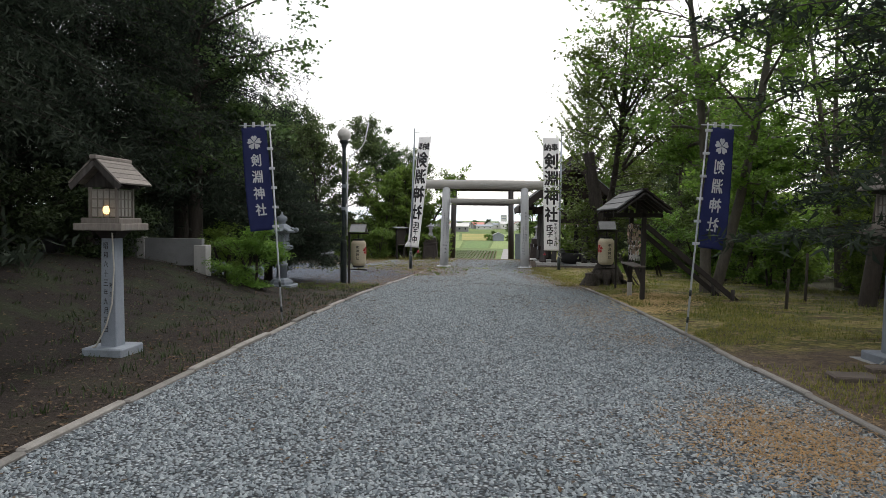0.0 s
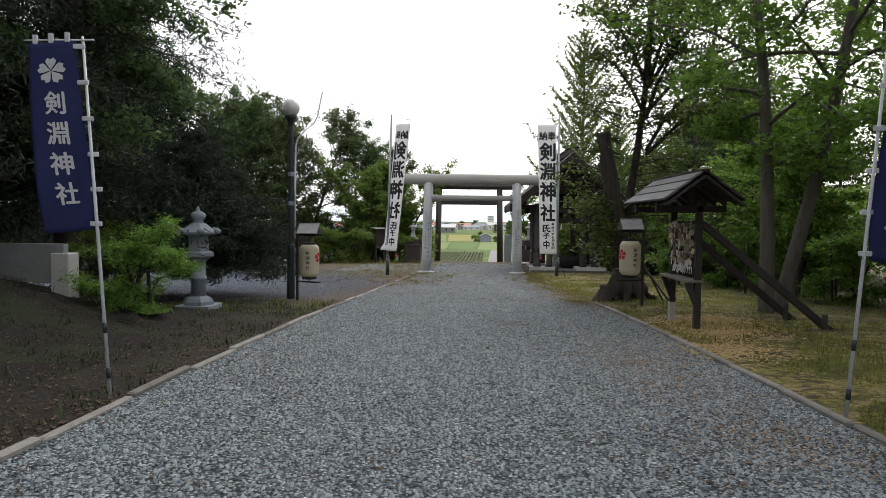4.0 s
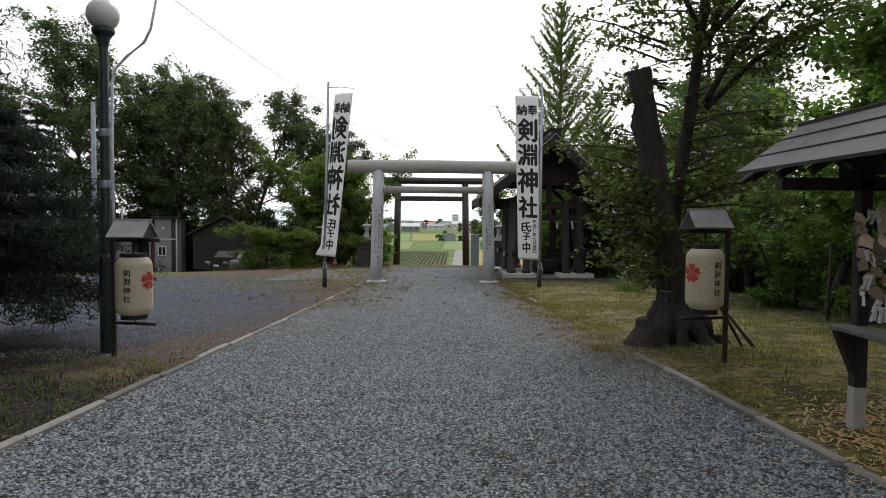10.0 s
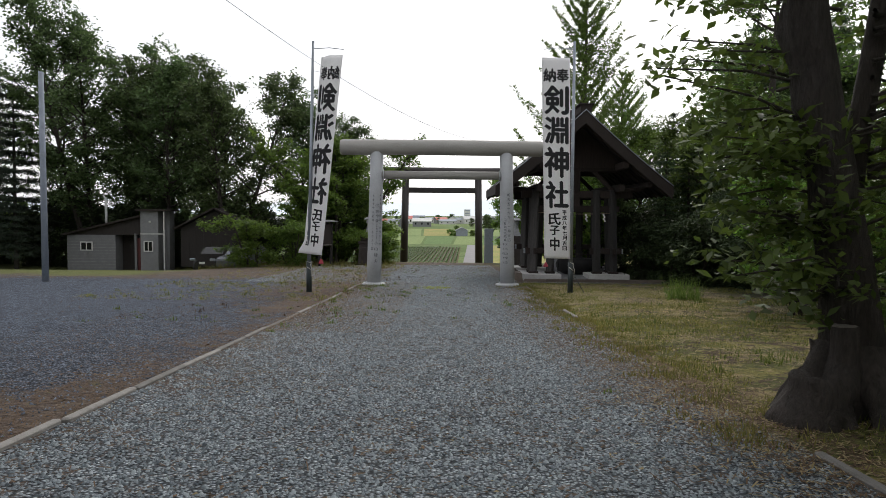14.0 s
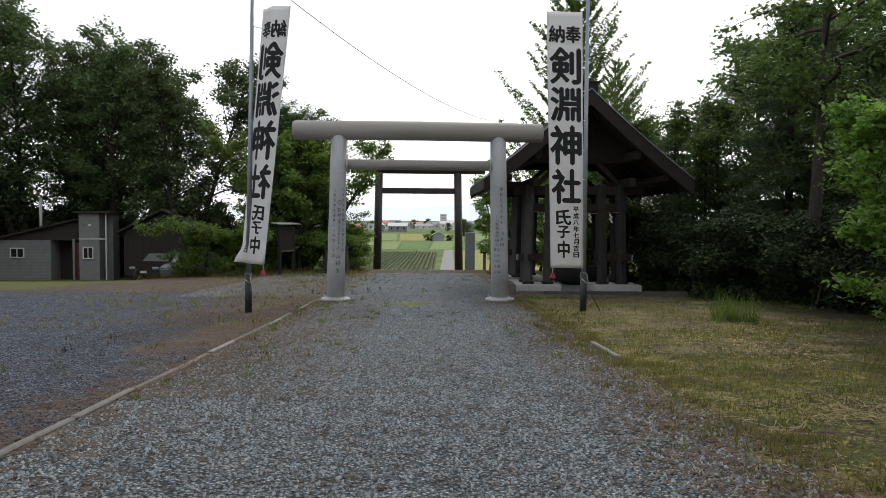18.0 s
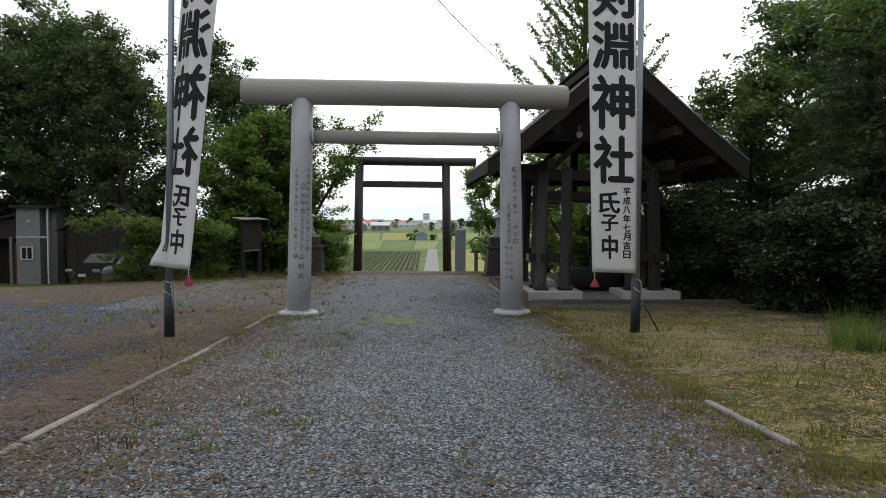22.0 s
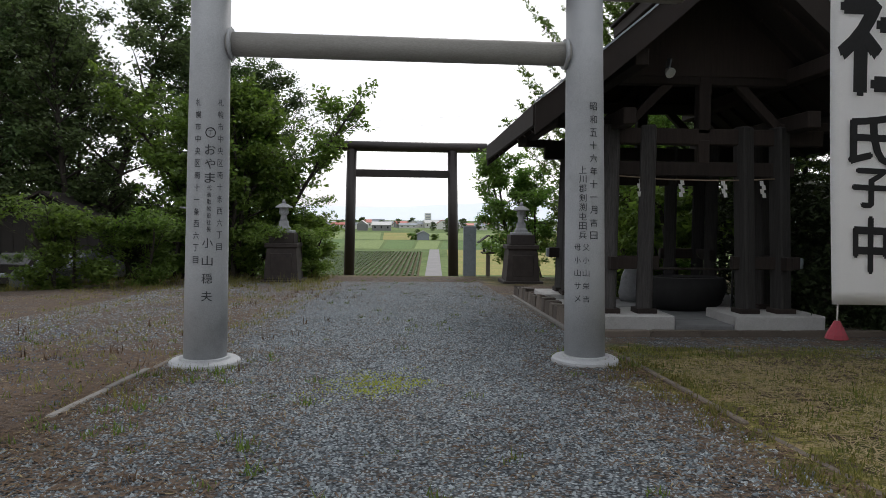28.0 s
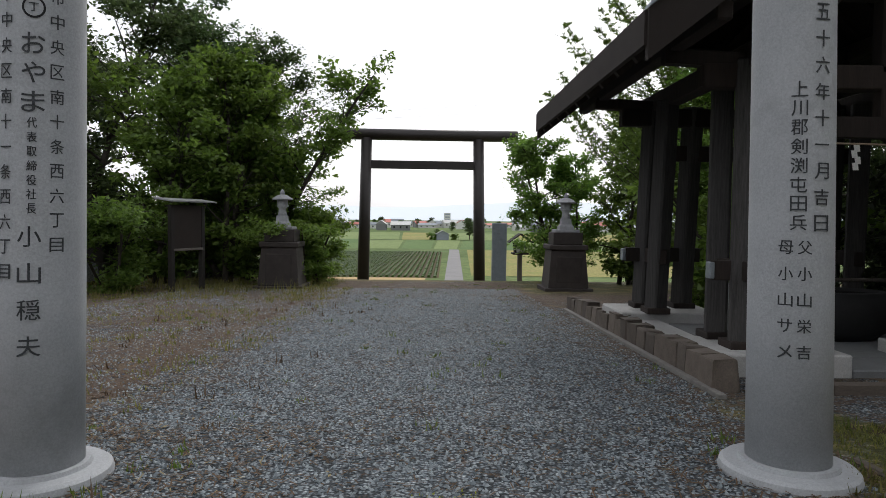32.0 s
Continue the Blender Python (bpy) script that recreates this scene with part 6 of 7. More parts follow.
def broad_tree(seed, h, r, lo, limbs, twigs, leaves, size, leafmat, bark, trunk=0.2, rise=0.5, slim=0.6, tuft=0.34, stems=1, peak=0.45, corners=3, bend=-0.03, flat=0.5, round_top=0.75):
    """Trunk, limbs and twigs, with the leaves in tufts along the twigs."""
    rs = np.random.RandomState(seed)
    verts, faces, tufts = [], [], []
    for st in range(stems):
        lean = rs.normal(0, 0.05 + 0.12 * (stems > 1), 2)
        off = rs.normal(0, 0.25 * (stems > 1), 2)
        trunk_pts = []
        for k in range(9):
            t = k / 8
            trunk_pts.append(np.array([off[0] + lean[0] * h * t + 0.03 * h * math.sin(3 * t + seed) * t, off[1] + lean[1] * h * t + 0.02 * h * math.sin(4 * t + seed * 2) * t, t * h * 0.93 - 0.1]))
        limb_tube(verts, faces, [trunk_pts[0] - (0, 0, 0.2)] + trunk_pts, trunk * 1.15, 0.03, 9)
        tp = np.array(trunk_pts)
        n = limbs // stems
        for i in range(n):
            t = lo + (0.97 - lo) * (i + rs.uniform(0, 0.8)) / n
            p0 = np.array([np.interp(t, np.linspace(0, 1, 9), tp[:, a]) for a in range(3)])
            az = i * 2.4 + rs.normal(0, 0.4)
            q = (t - lo) / (1 - lo)
            shape = (q / peak) ** 0.6 if q < peak else ((1 - q) / (1 - peak)) ** round_top
            ln = r * (0.3 + 0.75 * shape) * rs.uniform(0.55, 1.25)
            el = rise * (0.5 + q) + rs.normal(0, 0.15)
            pts = [p0]
            d = np.array([math.cos(az) * math.cos(el), math.sin(az) * math.cos(el), math.sin(el)])
            for k in range(5):
                d = d + rs.normal(0, 0.12, 3) + (0, 0, bend)
                d /= np.linalg.norm(d)
                pts.append(pts[-1] + d * ln / 5)
            r0 = max(0.015, trunk * 0.42 * (1 - 0.75 * q))
            limb_tube(verts, faces, pts, r0, 0.012, 4)
            for j in range(twigs):
                s = rs.uniform(0.3, 1.0)
                p = np.array([np.interp(s * 5, range(6), [a[c] for a in pts]) for c in range(3)])
                td = d * 0.6 + rs.normal(0, 0.6, 3)
                td[2] = td[2] * flat + 0.08
                td /= np.linalg.norm(td)
                tl = ln * rs.uniform(0.18, 0.42)
                e = p + td * tl
                limb_tube(verts, faces, [p, e], 0.013, 0.005, 3)
                for m in (0.45, 0.75, 1.0):
                    tufts.append(p + td * tl * m)
    tufts = np.array(tufts)
    keep = rs.uniform(0, 1, len(tufts)) ** 2 * (0.35 + 0.65 * (np.sin(tufts @ np.array([2.1, 1.7, 2.9]) + seed) > -0.35))
    pick = tufts[rs.choice(len(tufts), leaves, p=keep / keep.sum())]
    c = pick + rs.normal(0, 1, (leaves, 3)) * tuft * np.array([1, 1, 0.3 + flat * 0.5])
    c[:, 2] = np.maximum(c[:, 2], 0.06)
    return wood_mesh("trunk", verts, faces, bark), leaf_mesh("crown", c, size, slim, 0.25, rs, leafmat, 0.6, corners)


def spruce_tree(seed, h, r, lo, whorls, arms, leaves, size, leafmat, bark, trunk=0.2, sag=0.35, slim=0.3, rise=0.0, feather=1.0, corners=3, taper=0.8, dense=10):
    """A conifer: whorls of sagging boughs, shorter towards the tip, with hanging needle sprays."""
    rs = np.random.RandomState(seed)
    verts, faces, sprays = [], [], []
    limb_tube(verts, faces, [(0, 0, -0.3), (0.03, 0, h * 0.4), (0, 0.04, h * 0.8), (0, 0, h)], trunk, 0.02, 9)
    for i in range(whorls):
        t = lo + (0.985 - lo) * i / (whorls - 1)
        ln = r * (1 - (t - lo) / (1 - lo)) ** taper * rs.uniform(0.85, 1.1) + 0.12
        for k in range(arms):
            az = 2 * math.pi * k / arms + i * 0.9 + rs.normal(0, 0.25)
            l2 = ln * rs.uniform(0.6, 1.2)
            pts = []
            for m in range(5):
                s = m / 4
                drop = -sag * l2 * s * s + 0.18 * l2 * s * (t - 0.2) + rise * l2 * s
                pts.append((math.cos(az) * l2 * s, math.sin(az) * l2 * s, t * h + drop))
            limb_tube(verts, faces, pts, 0.028, 0.006, 3)
            for m in range(max(3, int(l2 * dense))):
                s = rs.uniform(0.12, 1.0)
                p = np.array([np.interp(s * 4, range(5), [a[c] for a in pts]) for c in range(3)])
                wide = (0.3 * l2 * (1 - 0.6 * s) + 0.1) * feather
                p[:2] += rs.normal(0, wide * 0.5, 2)
                p[2] -= abs(rs.normal(0, 0.08))
                sprays.append(p)
    sprays = np.array(sprays)
    c = sprays[rs.randint(0, len(sprays), leaves)] + rs.normal(0, 0.13 * feather, (leaves, 3)) * (1, 1, 0.7)
    c[:, 2] = np.maximum(c[:, 2], 0.08)
    return wood_mesh("trunk", verts, faces, bark), leaf_mesh("crown", c, size, slim, 0.5 - rise, rs, leafmat, 0.9, corners)


KINDS = {
    "broad_a": broad_tree(1, 10, 3.6, 0.24, 44, 10, 22000, 0.18, LEAFMID, BARK, 0.22, 0.6, tuft=0.22, flat=0.6, corners=4),
    "broad_b": broad_tree(2, 11, 3.4, 0.28, 44, 10, 17000, 0.13, LEAFLIGHT, BARKPALE, 0.14, 0.45, corners=4, tuft=0.2, bend=-0.06, stems=2),
    "elm": broad_tree(17, 13.5, 3.4, 0.2, 50, 11, 34000, 0.135, LEAFDARK, BARK, 0.2, 0.55, corners=4, tuft=0.2),
    "broad_dark": broad_tree(3, 12, 3.8, 0.25, 36, 8, 18000, 0.27, LEAFDARK, BARK, 0.25),
    "row_a": broad_tree(4, 18, 4.8, 0.24, 68, 9, 30000, 0.24, LEAFDARK, BARK, 0.22, 0.85, tuft=0.26, peak=0.5, flat=0.7, round_top=0.5, stems=2, corners=4),
    "row_b": broad_tree(5, 15, 3.9, 0.24, 54, 8, 14000, 0.23, LEAFDARK, BARK, 0.17, 0.8, tuft=0.25, peak=0.55, flat=0.7, round_top=0.5, corners=4),
    "row_round": broad_tree(24, 14, 3.5, 0.2, 60, 9, 21000, 0.23, LEAFDARK, BARK, 0.2, 0.8, tuft=0.25, peak=0.6, flat=0.7, round_top=0.4, stems=2, corners=4),
    "row_pine": spruce_tree(25, 15, 3.4, 0.14, 19, 8, 44000, 0.2, NEEDLE, BARK, 0.18, 0.12, 0.24, feather=0.8, taper=0.55, dense=22),
    "tall_dark": broad_tree(27, 14, 3.0, 0.42, 30, 8, 8000, 0.17, LEAFMID, BARK, 0.22, 0.4, corners=4, tuft=0.22, flat=0.5),
    "maple": broad_tree(6, 7.6, 2.3, 0.06, 54, 9, 15000, 0.19, LEAFLIGHT, BARK, 0.1, 0.75, stems=3, tuft=0.17, peak=0.45, flat=0.6, corners=4),
    "young": broad_tree(7, 6.5, 2.0, 0.16, 32, 9, 10500, 0.17, LEAF, BARK, 0.08, 0.6, stems=2, tuft=0.17, corners=4, flat=0.5),
    "bush": broad_tree(8, 2.2, 1.3, 0.05, 20, 6, 6500, 0.16, LEAF, BARK, 0.04, 0.6, stems=4, tuft=0.17),
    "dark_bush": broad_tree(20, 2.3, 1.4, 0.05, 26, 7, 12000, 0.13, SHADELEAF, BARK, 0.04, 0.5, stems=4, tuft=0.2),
    "light_bush": broad_tree(9, 2.4, 1.5, 0.05, 24, 6, 9000, 0.15, LEAFLIGHT, BARK, 0.04, 0.6, stems=4, tuft=0.17),
    "spruce": spruce_tree(10, 12, 3.3, 0.05, 24, 8, 34000, 0.26, NEEDLE, BARK, 0.2, 0.35, 0.24),
    "spruce_high": spruce_tree(18, 13, 3.6, 0.2, 26, 8, 64000, 0.17, NEEDLE, BARK, 0.22, 0.3, 0.2, feather=0.9, dense=16),
    "spruce_low": spruce_tree(11, 4.4, 2.8, 0.22, 11, 14, 120000, 0.13, NEEDLE, BARK, 0.16, 0.06, 0.24, feather=0.6, dense=26, taper=0.6),
    "fir": spruce_tree(12, 11, 2.7, 0.06, 20, 8, 36000, 0.18, PINE, BARK, 0.17, 0.16, 0.26, feather=0.7, dense=20),
    "pine": broad_tree(13, 11, 3.4, 0.2, 36, 10, 42000, 0.2, PINE, BARK, 0.24, 0.12, slim=0.14, tuft=0.28),
    "far_tree": broad_tree(19, 6.5, 2.4, 0.12, 14, 4, 900, 0.8, LEAFDARK, BARK, 0.12, 0.6, tuft=0.5),
    "pine_shrub": broad_tree(14, 1.5, 1.15, 0.05, 22, 7, 15000, 0.12, LEAF, BARK, 0.05, 0.5, slim=0.2, stems=3, tuft=0.12, corners=4),
    "ginkgo": spruce_tree(15, 18.5, 4.4, 0.08, 26, 7, 130000, 0.13, LEAFLIGHT, BARK, 0.2, -0.2, 0.45, 0.85, 0.26, taper=0.65, dense=45),
}
WORDS = {
    "broad_a": ("broadleaf tree with a green crown and dark trunk", "tree"), "broad_b": ("tall broadleaf tree with pale trunk", "tree"),
    "broad_dark": ("dark green broadleaf tree in shade", "tree"), "row_a": ("tall dark tree in the boundary row", "tree"), "row_b": ("dark slender tree in the boundary row", "tree"),
    "row_round": ("dense dark round-headed tree in the boundary row", "tree"), "row_pine": ("dark conifer with open level branches", "conifer"), "tall_dark": ("tall broadleaf tree with high crown and dark trunk", "tree"),
    "maple": ("light green many-stemmed maple tree by the gate", "tree"), "young": ("slender young green tree with thin stems", "tree"), "bush": ("dense green bush beside the woods", "bush"), "dark_bush": ("dark evergreen bush in the shade of the woods", "bush"), "light_bush": ("light green leafy bush by the lawn", "bush"),
    "spruce": ("tall dark spruce with sagging boughs", "spruce tree"), "elm": ("tall airy broadleaf tree overhanging the path bank", "tree"), "spruce_high": ("tall dark spruce with bare lower trunk on the bank", "spruce tree"), "spruce_low": ("low wide dark spruce on the lot edge", "spruce tree"), "fir": ("dark green conifer in the woods", "conifer"),
    "pine": ("dark pine with spreading branches", "pine tree"), "far_tree": ("small dark far tree among the village houses", "tree"), "pine_shrub": ("yellow-green clipped pine shrub on the bank", "shrub"), "ginkgo": ("tall upright light green tree with ascending boughs", "tree"),
}
PLANT_RNG = random.Random(77)


def plant(kind, x, y, size=1.0, sink=0.05, wide=1.0):
    wide = {"pine": 0.72}.get(kind, wide)
    name = "bush" if "bush" in kind or "shrub" in kind else "tree"
    z = height(x, y) - sink
    root = thing(name, WORDS[kind][0], WORDS[kind][1], pose(x, y, z, 0, 0, PLANT_RNG.uniform(0, 360)) @ Matrix.Diagonal((size * wide, size * wide, size, 1)), kind.replace("_", " ") + " plants")
    for me, label in zip(KINDS[kind], ("trunk", "crown")):
        ob = new(label, me)
        ob.parent = root
    return root


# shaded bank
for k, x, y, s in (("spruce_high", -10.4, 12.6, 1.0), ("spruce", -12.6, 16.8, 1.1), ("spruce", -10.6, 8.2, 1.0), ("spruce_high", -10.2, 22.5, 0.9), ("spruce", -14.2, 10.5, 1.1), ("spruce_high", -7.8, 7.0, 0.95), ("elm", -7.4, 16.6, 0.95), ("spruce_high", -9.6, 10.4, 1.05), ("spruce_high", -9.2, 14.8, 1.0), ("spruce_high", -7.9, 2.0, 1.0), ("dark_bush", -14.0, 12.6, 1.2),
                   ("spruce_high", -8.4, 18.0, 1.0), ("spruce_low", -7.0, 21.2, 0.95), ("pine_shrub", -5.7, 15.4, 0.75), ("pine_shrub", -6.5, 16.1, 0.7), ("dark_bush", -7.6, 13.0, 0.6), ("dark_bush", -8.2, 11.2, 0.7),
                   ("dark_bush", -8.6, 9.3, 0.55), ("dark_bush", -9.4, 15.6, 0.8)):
    plant(k, x, y, s)
# boundary row behind the parking area
for k, x, y, s in (("row_a", -26.0, 66.0, 1.04), ("row_a", -22.6, 68.0, 0.92), ("row_b", -20.6, 66.0, 1.02), ("row_b", -18.6, 68.0, 0.97), ("row_b", -17.0, 66.5, 0.88), ("row_b", -22.0, 69.0, 1.05), ("row_round", -15.4, 64.5, 1.0), ("row_b", -11.2, 67.0, 0.84), ("row_b", -9.0, 66.5, 0.76),
                   ("row_b", -6.6, 65.5, 0.7), ("row_pine", -30.5, 63.0, 0.92), ("row_pine", -33.5, 62.0, 1.0), ("row_pine", -28.6, 58.0, 0.62), ("row_a", -36.0, 66.0, 0.8), ("row_a", -41.0, 62.0, 0.9), ("row_pine", -37.0, 58.0, 1.0),
                   ("row_b", -24.8, 71.0, 1.0), ("row_b", -31.5, 70.0, 1.0), ("row_b", -43, 52, 1.0), ("row_a", -42, 44, 0.9), ("row_a", -40, 32, 0.9), ("row_pine", -24.5, 40.0, 0.8), ("row_pine", -28.0, 36.0, 0.9), ("fir", -25.0, 30.0, 1.1)):
    plant(k, x, y, s)
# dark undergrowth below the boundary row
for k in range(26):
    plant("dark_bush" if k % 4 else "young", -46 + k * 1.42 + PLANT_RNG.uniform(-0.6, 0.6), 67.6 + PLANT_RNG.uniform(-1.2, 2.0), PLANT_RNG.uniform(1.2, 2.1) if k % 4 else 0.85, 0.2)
# maples left of the gate
for k, x, y, s in (("maple", -9.0, 58.4, 1.0), ("maple", -7.0, 59.0, 1.1), ("maple", -6.9, 61.4, 1.1), ("young", -5.7, 62.0, 0.8), ("light_bush", -8.8, 54.6, 1.0), ("light_bush", -10.7, 52.8, 1.1), ("light_bush", -12.0, 54.4, 0.5),
                   ("bush", -4.4, 59.2, 0.95), ("bush", -4.2, 60.4, 1.2), ("bush", -5.2, 58.4, 1.0), ("maple", -8.4, 61.6, 1.1)):
    plant(k, x, y, s)
# right of the far gate and behind the pavilion
for k, x, y, s in (("young", 5.6, 63.4, 0.95), ("maple", 7.4, 60.4, 0.9), ("young", 6.2, 61.6, 0.8), ("bush", 5.6, 60.8, 0.6), ("ginkgo", 8.4, 56.5, 0.96), ("maple", 10.2, 57.0, 0.95), ("broad_a", 12.6, 58.0, 0.9), ("fir", 12.6, 53.0, 0.8), ("ginkgo", 12.6, 64.0, 0.75),
                   ("broad_dark", 14.5, 50.0, 0.95), ("fir", 11.2, 49.6, 0.65), ("broad_dark", 9.6, 51.0, 0.5), ("bush", 6.4, 50.6, 1.1), ("bush", 7.8, 49.8, 1.4), ("young", 7.0, 52.4, 0.9), ("dark_bush", 9.2, 47.4, 1.3), ("fir", 9.7, 45.0, 0.42)):
    plant(k, x, y, s)
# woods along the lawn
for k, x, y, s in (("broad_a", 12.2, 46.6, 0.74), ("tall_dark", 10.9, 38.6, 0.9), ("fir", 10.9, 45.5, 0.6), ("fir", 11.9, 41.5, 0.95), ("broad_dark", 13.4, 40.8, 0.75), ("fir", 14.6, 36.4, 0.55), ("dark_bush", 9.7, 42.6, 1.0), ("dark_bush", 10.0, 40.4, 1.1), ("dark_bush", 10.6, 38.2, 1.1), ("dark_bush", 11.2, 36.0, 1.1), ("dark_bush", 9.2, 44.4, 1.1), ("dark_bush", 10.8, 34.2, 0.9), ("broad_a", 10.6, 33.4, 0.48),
                   ("fir", 13.0, 32.0, 0.5), ("broad_a", 10.2, 29.8, 0.45), ("young", 8.9, 26.1, 1.0), ("broad_b", 11.2, 22.0, 1.0), ("young", 9.0, 23.4, 0.8), ("light_bush", 9.0, 28.0, 0.8), ("light_bush", 9.6, 24.6, 0.9), ("light_bush", 9.0, 21.0, 0.75), ("broad_b", 6.62, 18.1, 1.05)):
    plant(k, x, y, s)
# woods near the start of the lawn
for k, x, y, s in (("tall_dark", 8.1, 14.6, 0.8), ("bush", 14.2, 31.5, 1.7), ("bush", 15.8, 34.5, 1.9), ("bush", 17.4, 37.5, 1.9), ("bush", 16.2, 28.5, 1.7), ("bush", 12.6, 29.0, 1.3), ("fir", 12.4, 19.8, 0.7), ("fir", 13.6, 14.0, 0.8), ("fir", 10.8, 13.0, 0.5), ("broad_dark", 13.0, 10.6, 0.7), ("young", 11.2, 15.6, 0.9), ("broad_a", 13.4, 17.6, 0.65), ("young", 9.8, 17.0, 0.7), ("broad_a", 14.8, 26.0, 0.7), ("broad_dark", 16.0, 21.0, 0.75), ("fir", 17.5, 31.0, 0.7), ("broad_dark", 16.6, 14.0, 0.8), ("light_bush", 10.4, 18.6, 0.9), ("bush", 11.0, 15.8, 0.9),
                   ("young", 7.9, 30.2, 0.6)):
    plant(k, x, y, s)
# pine over the start of the lawn
plant("row_pine", 6.3, 7.0, 0.82, 0.05, 1.3)
# deeper in the woods
for k, x, y, s in (("fir", 19.0, 40.0, 0.8), ("fir", 17.0, 45.0, 1.1), ("broad_dark", 20.5, 26.0, 0.75), ("broad_dark", 19.0, 52.0, 1.1), ("pine", 15.5, 5.0, 1.1), ("spruce", 13.0, 2.0, 1.0)):
    plant(k, x, y, s)
# unseen trees added behind the start of the walk to close in light and reflections
for k, x, y, s in (("spruce", -9.0, -6.0, 1.0), ("broad_dark", 10.0, -6.0, 1.0), ("spruce", -14.0, 0.0, 1.0), ("broad_dark", 4.0, -20.0, 1.2), ("broad_dark", -5.0, -22.0, 1.2), ("spruce", 14, -14, 1.0), ("spruce", -16, -14, 1.0)):
    plant(k, x, y, s)


# trees round the lone farm shed and before the village
for k, x, y, sz in (("bush", 3.4, 346, 1.2), ("light_bush", 1.6, 349, 1.3), ("broad_a", 4.4, 353, 0.5), ("bush", 11.6, 347, 1.3), ("bush", 13.0, 348, 1.0), ("broad_dark", 20.0, 351, 0.86), ("broad_dark", 22.0, 354, 0.7)):
    plant(k, x, y, sz)
for k in range(64):
    plant("far_tree", -170 + 5.7 * k + PLANT_RNG.uniform(-5, 5), PLANT_RNG.uniform(560, 840), PLANT_RNG.uniform(0.9, 1.8))


def old_trunk():
    """A topped old tree: thick leaning trunk cut off high, flared roots, leafy sprouts."""
    x, y = 3.95, 21.85
    z = height(x, y)
    root = thing("topped_tree", "old topped tree with thick dark trunk and leafy side shoots", "tree", pose(x, y, z))
    pts = [(0.0, 0, -0.1), (0.0, 0, 0.5), (-0.1, 0, 1.3), (-0.27, 0.02, 2.2), (-0.46, 0.02, 3.1), (-0.62, 0.0, 3.9), (-0.68, 0.0, 4.25)]
    bm = tube(bmesh.new(), pts, [0.4, 0.27, 0.22, 0.205, 0.195, 0.185, 0.18], 26)
    bmesh.ops.subdivide_edges(bm, edges=[e for e in bm.edges if abs(e.verts[0].co.z - e.verts[1].co.z) > 0.2], cuts=4)
    for v in bm.verts:
        k = 1 + 0.16 * noise.noise(v.co * 2.1) + 0.1 * noise.noise(Vector((v.co.x * 9, v.co.y * 9, v.co.z * 2))) + 0.05 * noise.noise(v.co * 12)
        v.co.x, v.co.y = v.co.x * k, v.co.y * k
    part("trunk", bm, BARKDARK, root, smoothed=True)
    for a, ln in ((195, 0.85), (228, 0.95), (262, 0.8), (295, 0.85), (330, 0.9), (165, 0.7), (15, 0.8), (95, 0.7)):
        c, s = math.cos(radians(a)), math.sin(radians(a))
        bm = tube(bmesh.new(), [(c * 0.2, s * 0.2, 0.55), (c * 0.5 * ln, s * 0.5 * ln, 0.24), (c * 0.75 * ln, s * 0.75 * ln, 0.06), (c * ln, s * ln, -0.1)], [0.18, 0.15, 0.11, 0.05], 12)
        part("root_flare", bm, BARKDARK, root, smoothed=True)
    part("second_stem", a_tube([(-0.08, 0.08, 1.2), (0.02, 0.16, 2.2), (0.24, 0.2, 3.6), (0.42, 0.2, 5.2), (0.5, 0.15, 7.6)], [0.11, 0.11, 0.095, 0.075, 0.04], 10), BARK, root)
    rs = np.random.RandomState(31)
    verts, faces, tufts = [], [], []
    high = []
    for ex, ey, ez in ((2.7, -0.4, 6.4), (1.6, 0.8, 7.9), (-0.7, 0.3, 7.4), (0.3, -0.9, 8.2), (3.1, 0.5, 5.3), (-1.0, -0.4, 6.2), (2.2, -0.9, 7.4), (1.2, -0.2, 6.3), (0.9, 0.9, 9.0), (1.9, 0.3, 5.4)):
        p = np.array([0.46, 0.1, min(5.4, ez - 1.6)])
        e = np.array([ex, ey, ez])
        way = [p + (e - p) * t + np.array([0, 0, 0.35 * math.sin(t * 3.14)]) for t in (0, 0.3, 0.6, 0.85, 1.0)]
        limb_tube(verts, faces, way, 0.055, 0.012, 6)
        for _ in range(11):
            q = way[rs.randint(1, 5)]
            d = (e - p) * 0.12 + rs.normal(0, 0.45, 3)
            limb_tube(verts, faces, [q, q + d], 0.012, 0.004, 4)
            high += [q + d * t for t in (0.4, 0.7, 1.0)]
    high = np.array(high)
    for i in range(116):
        t = rs.uniform(0.8, 2.7) if i < 38 else rs.uniform(4.0, 7.6) if i < 64 else rs.uniform(1.9, 5.0)
        px = np.interp(t, [0, 2.4, 4.25], [0, -0.3, -0.68]) if i < 38 else 0.5
        az = rs.uniform(1.9, 4.3) if i % 4 else rs.uniform(-0.9, 0.9)
        if i >= 64:
            px, az = (0.1, rs.uniform(-0.4, 1.0)) if i % 5 < 3 else (-0.2, rs.uniform(2.0, 3.3))
        ln = rs.uniform(0.5, 1.1) if i < 38 else rs.uniform(0.8, 1.7)
        p = np.array([px, 0.05, t])
        e = p + ln * np.array([math.cos(az), math.sin(az), rs.uniform(-0.05, 0.4)])
        limb_tube(verts, faces, [p, (p + e) / 2 + (0, 0, 0.08), e], 0.02, 0.006, 5)
        for s in (0.4, 0.6, 0.8, 1.0, 1.05):
            tufts.append(p + (e - p) * s)
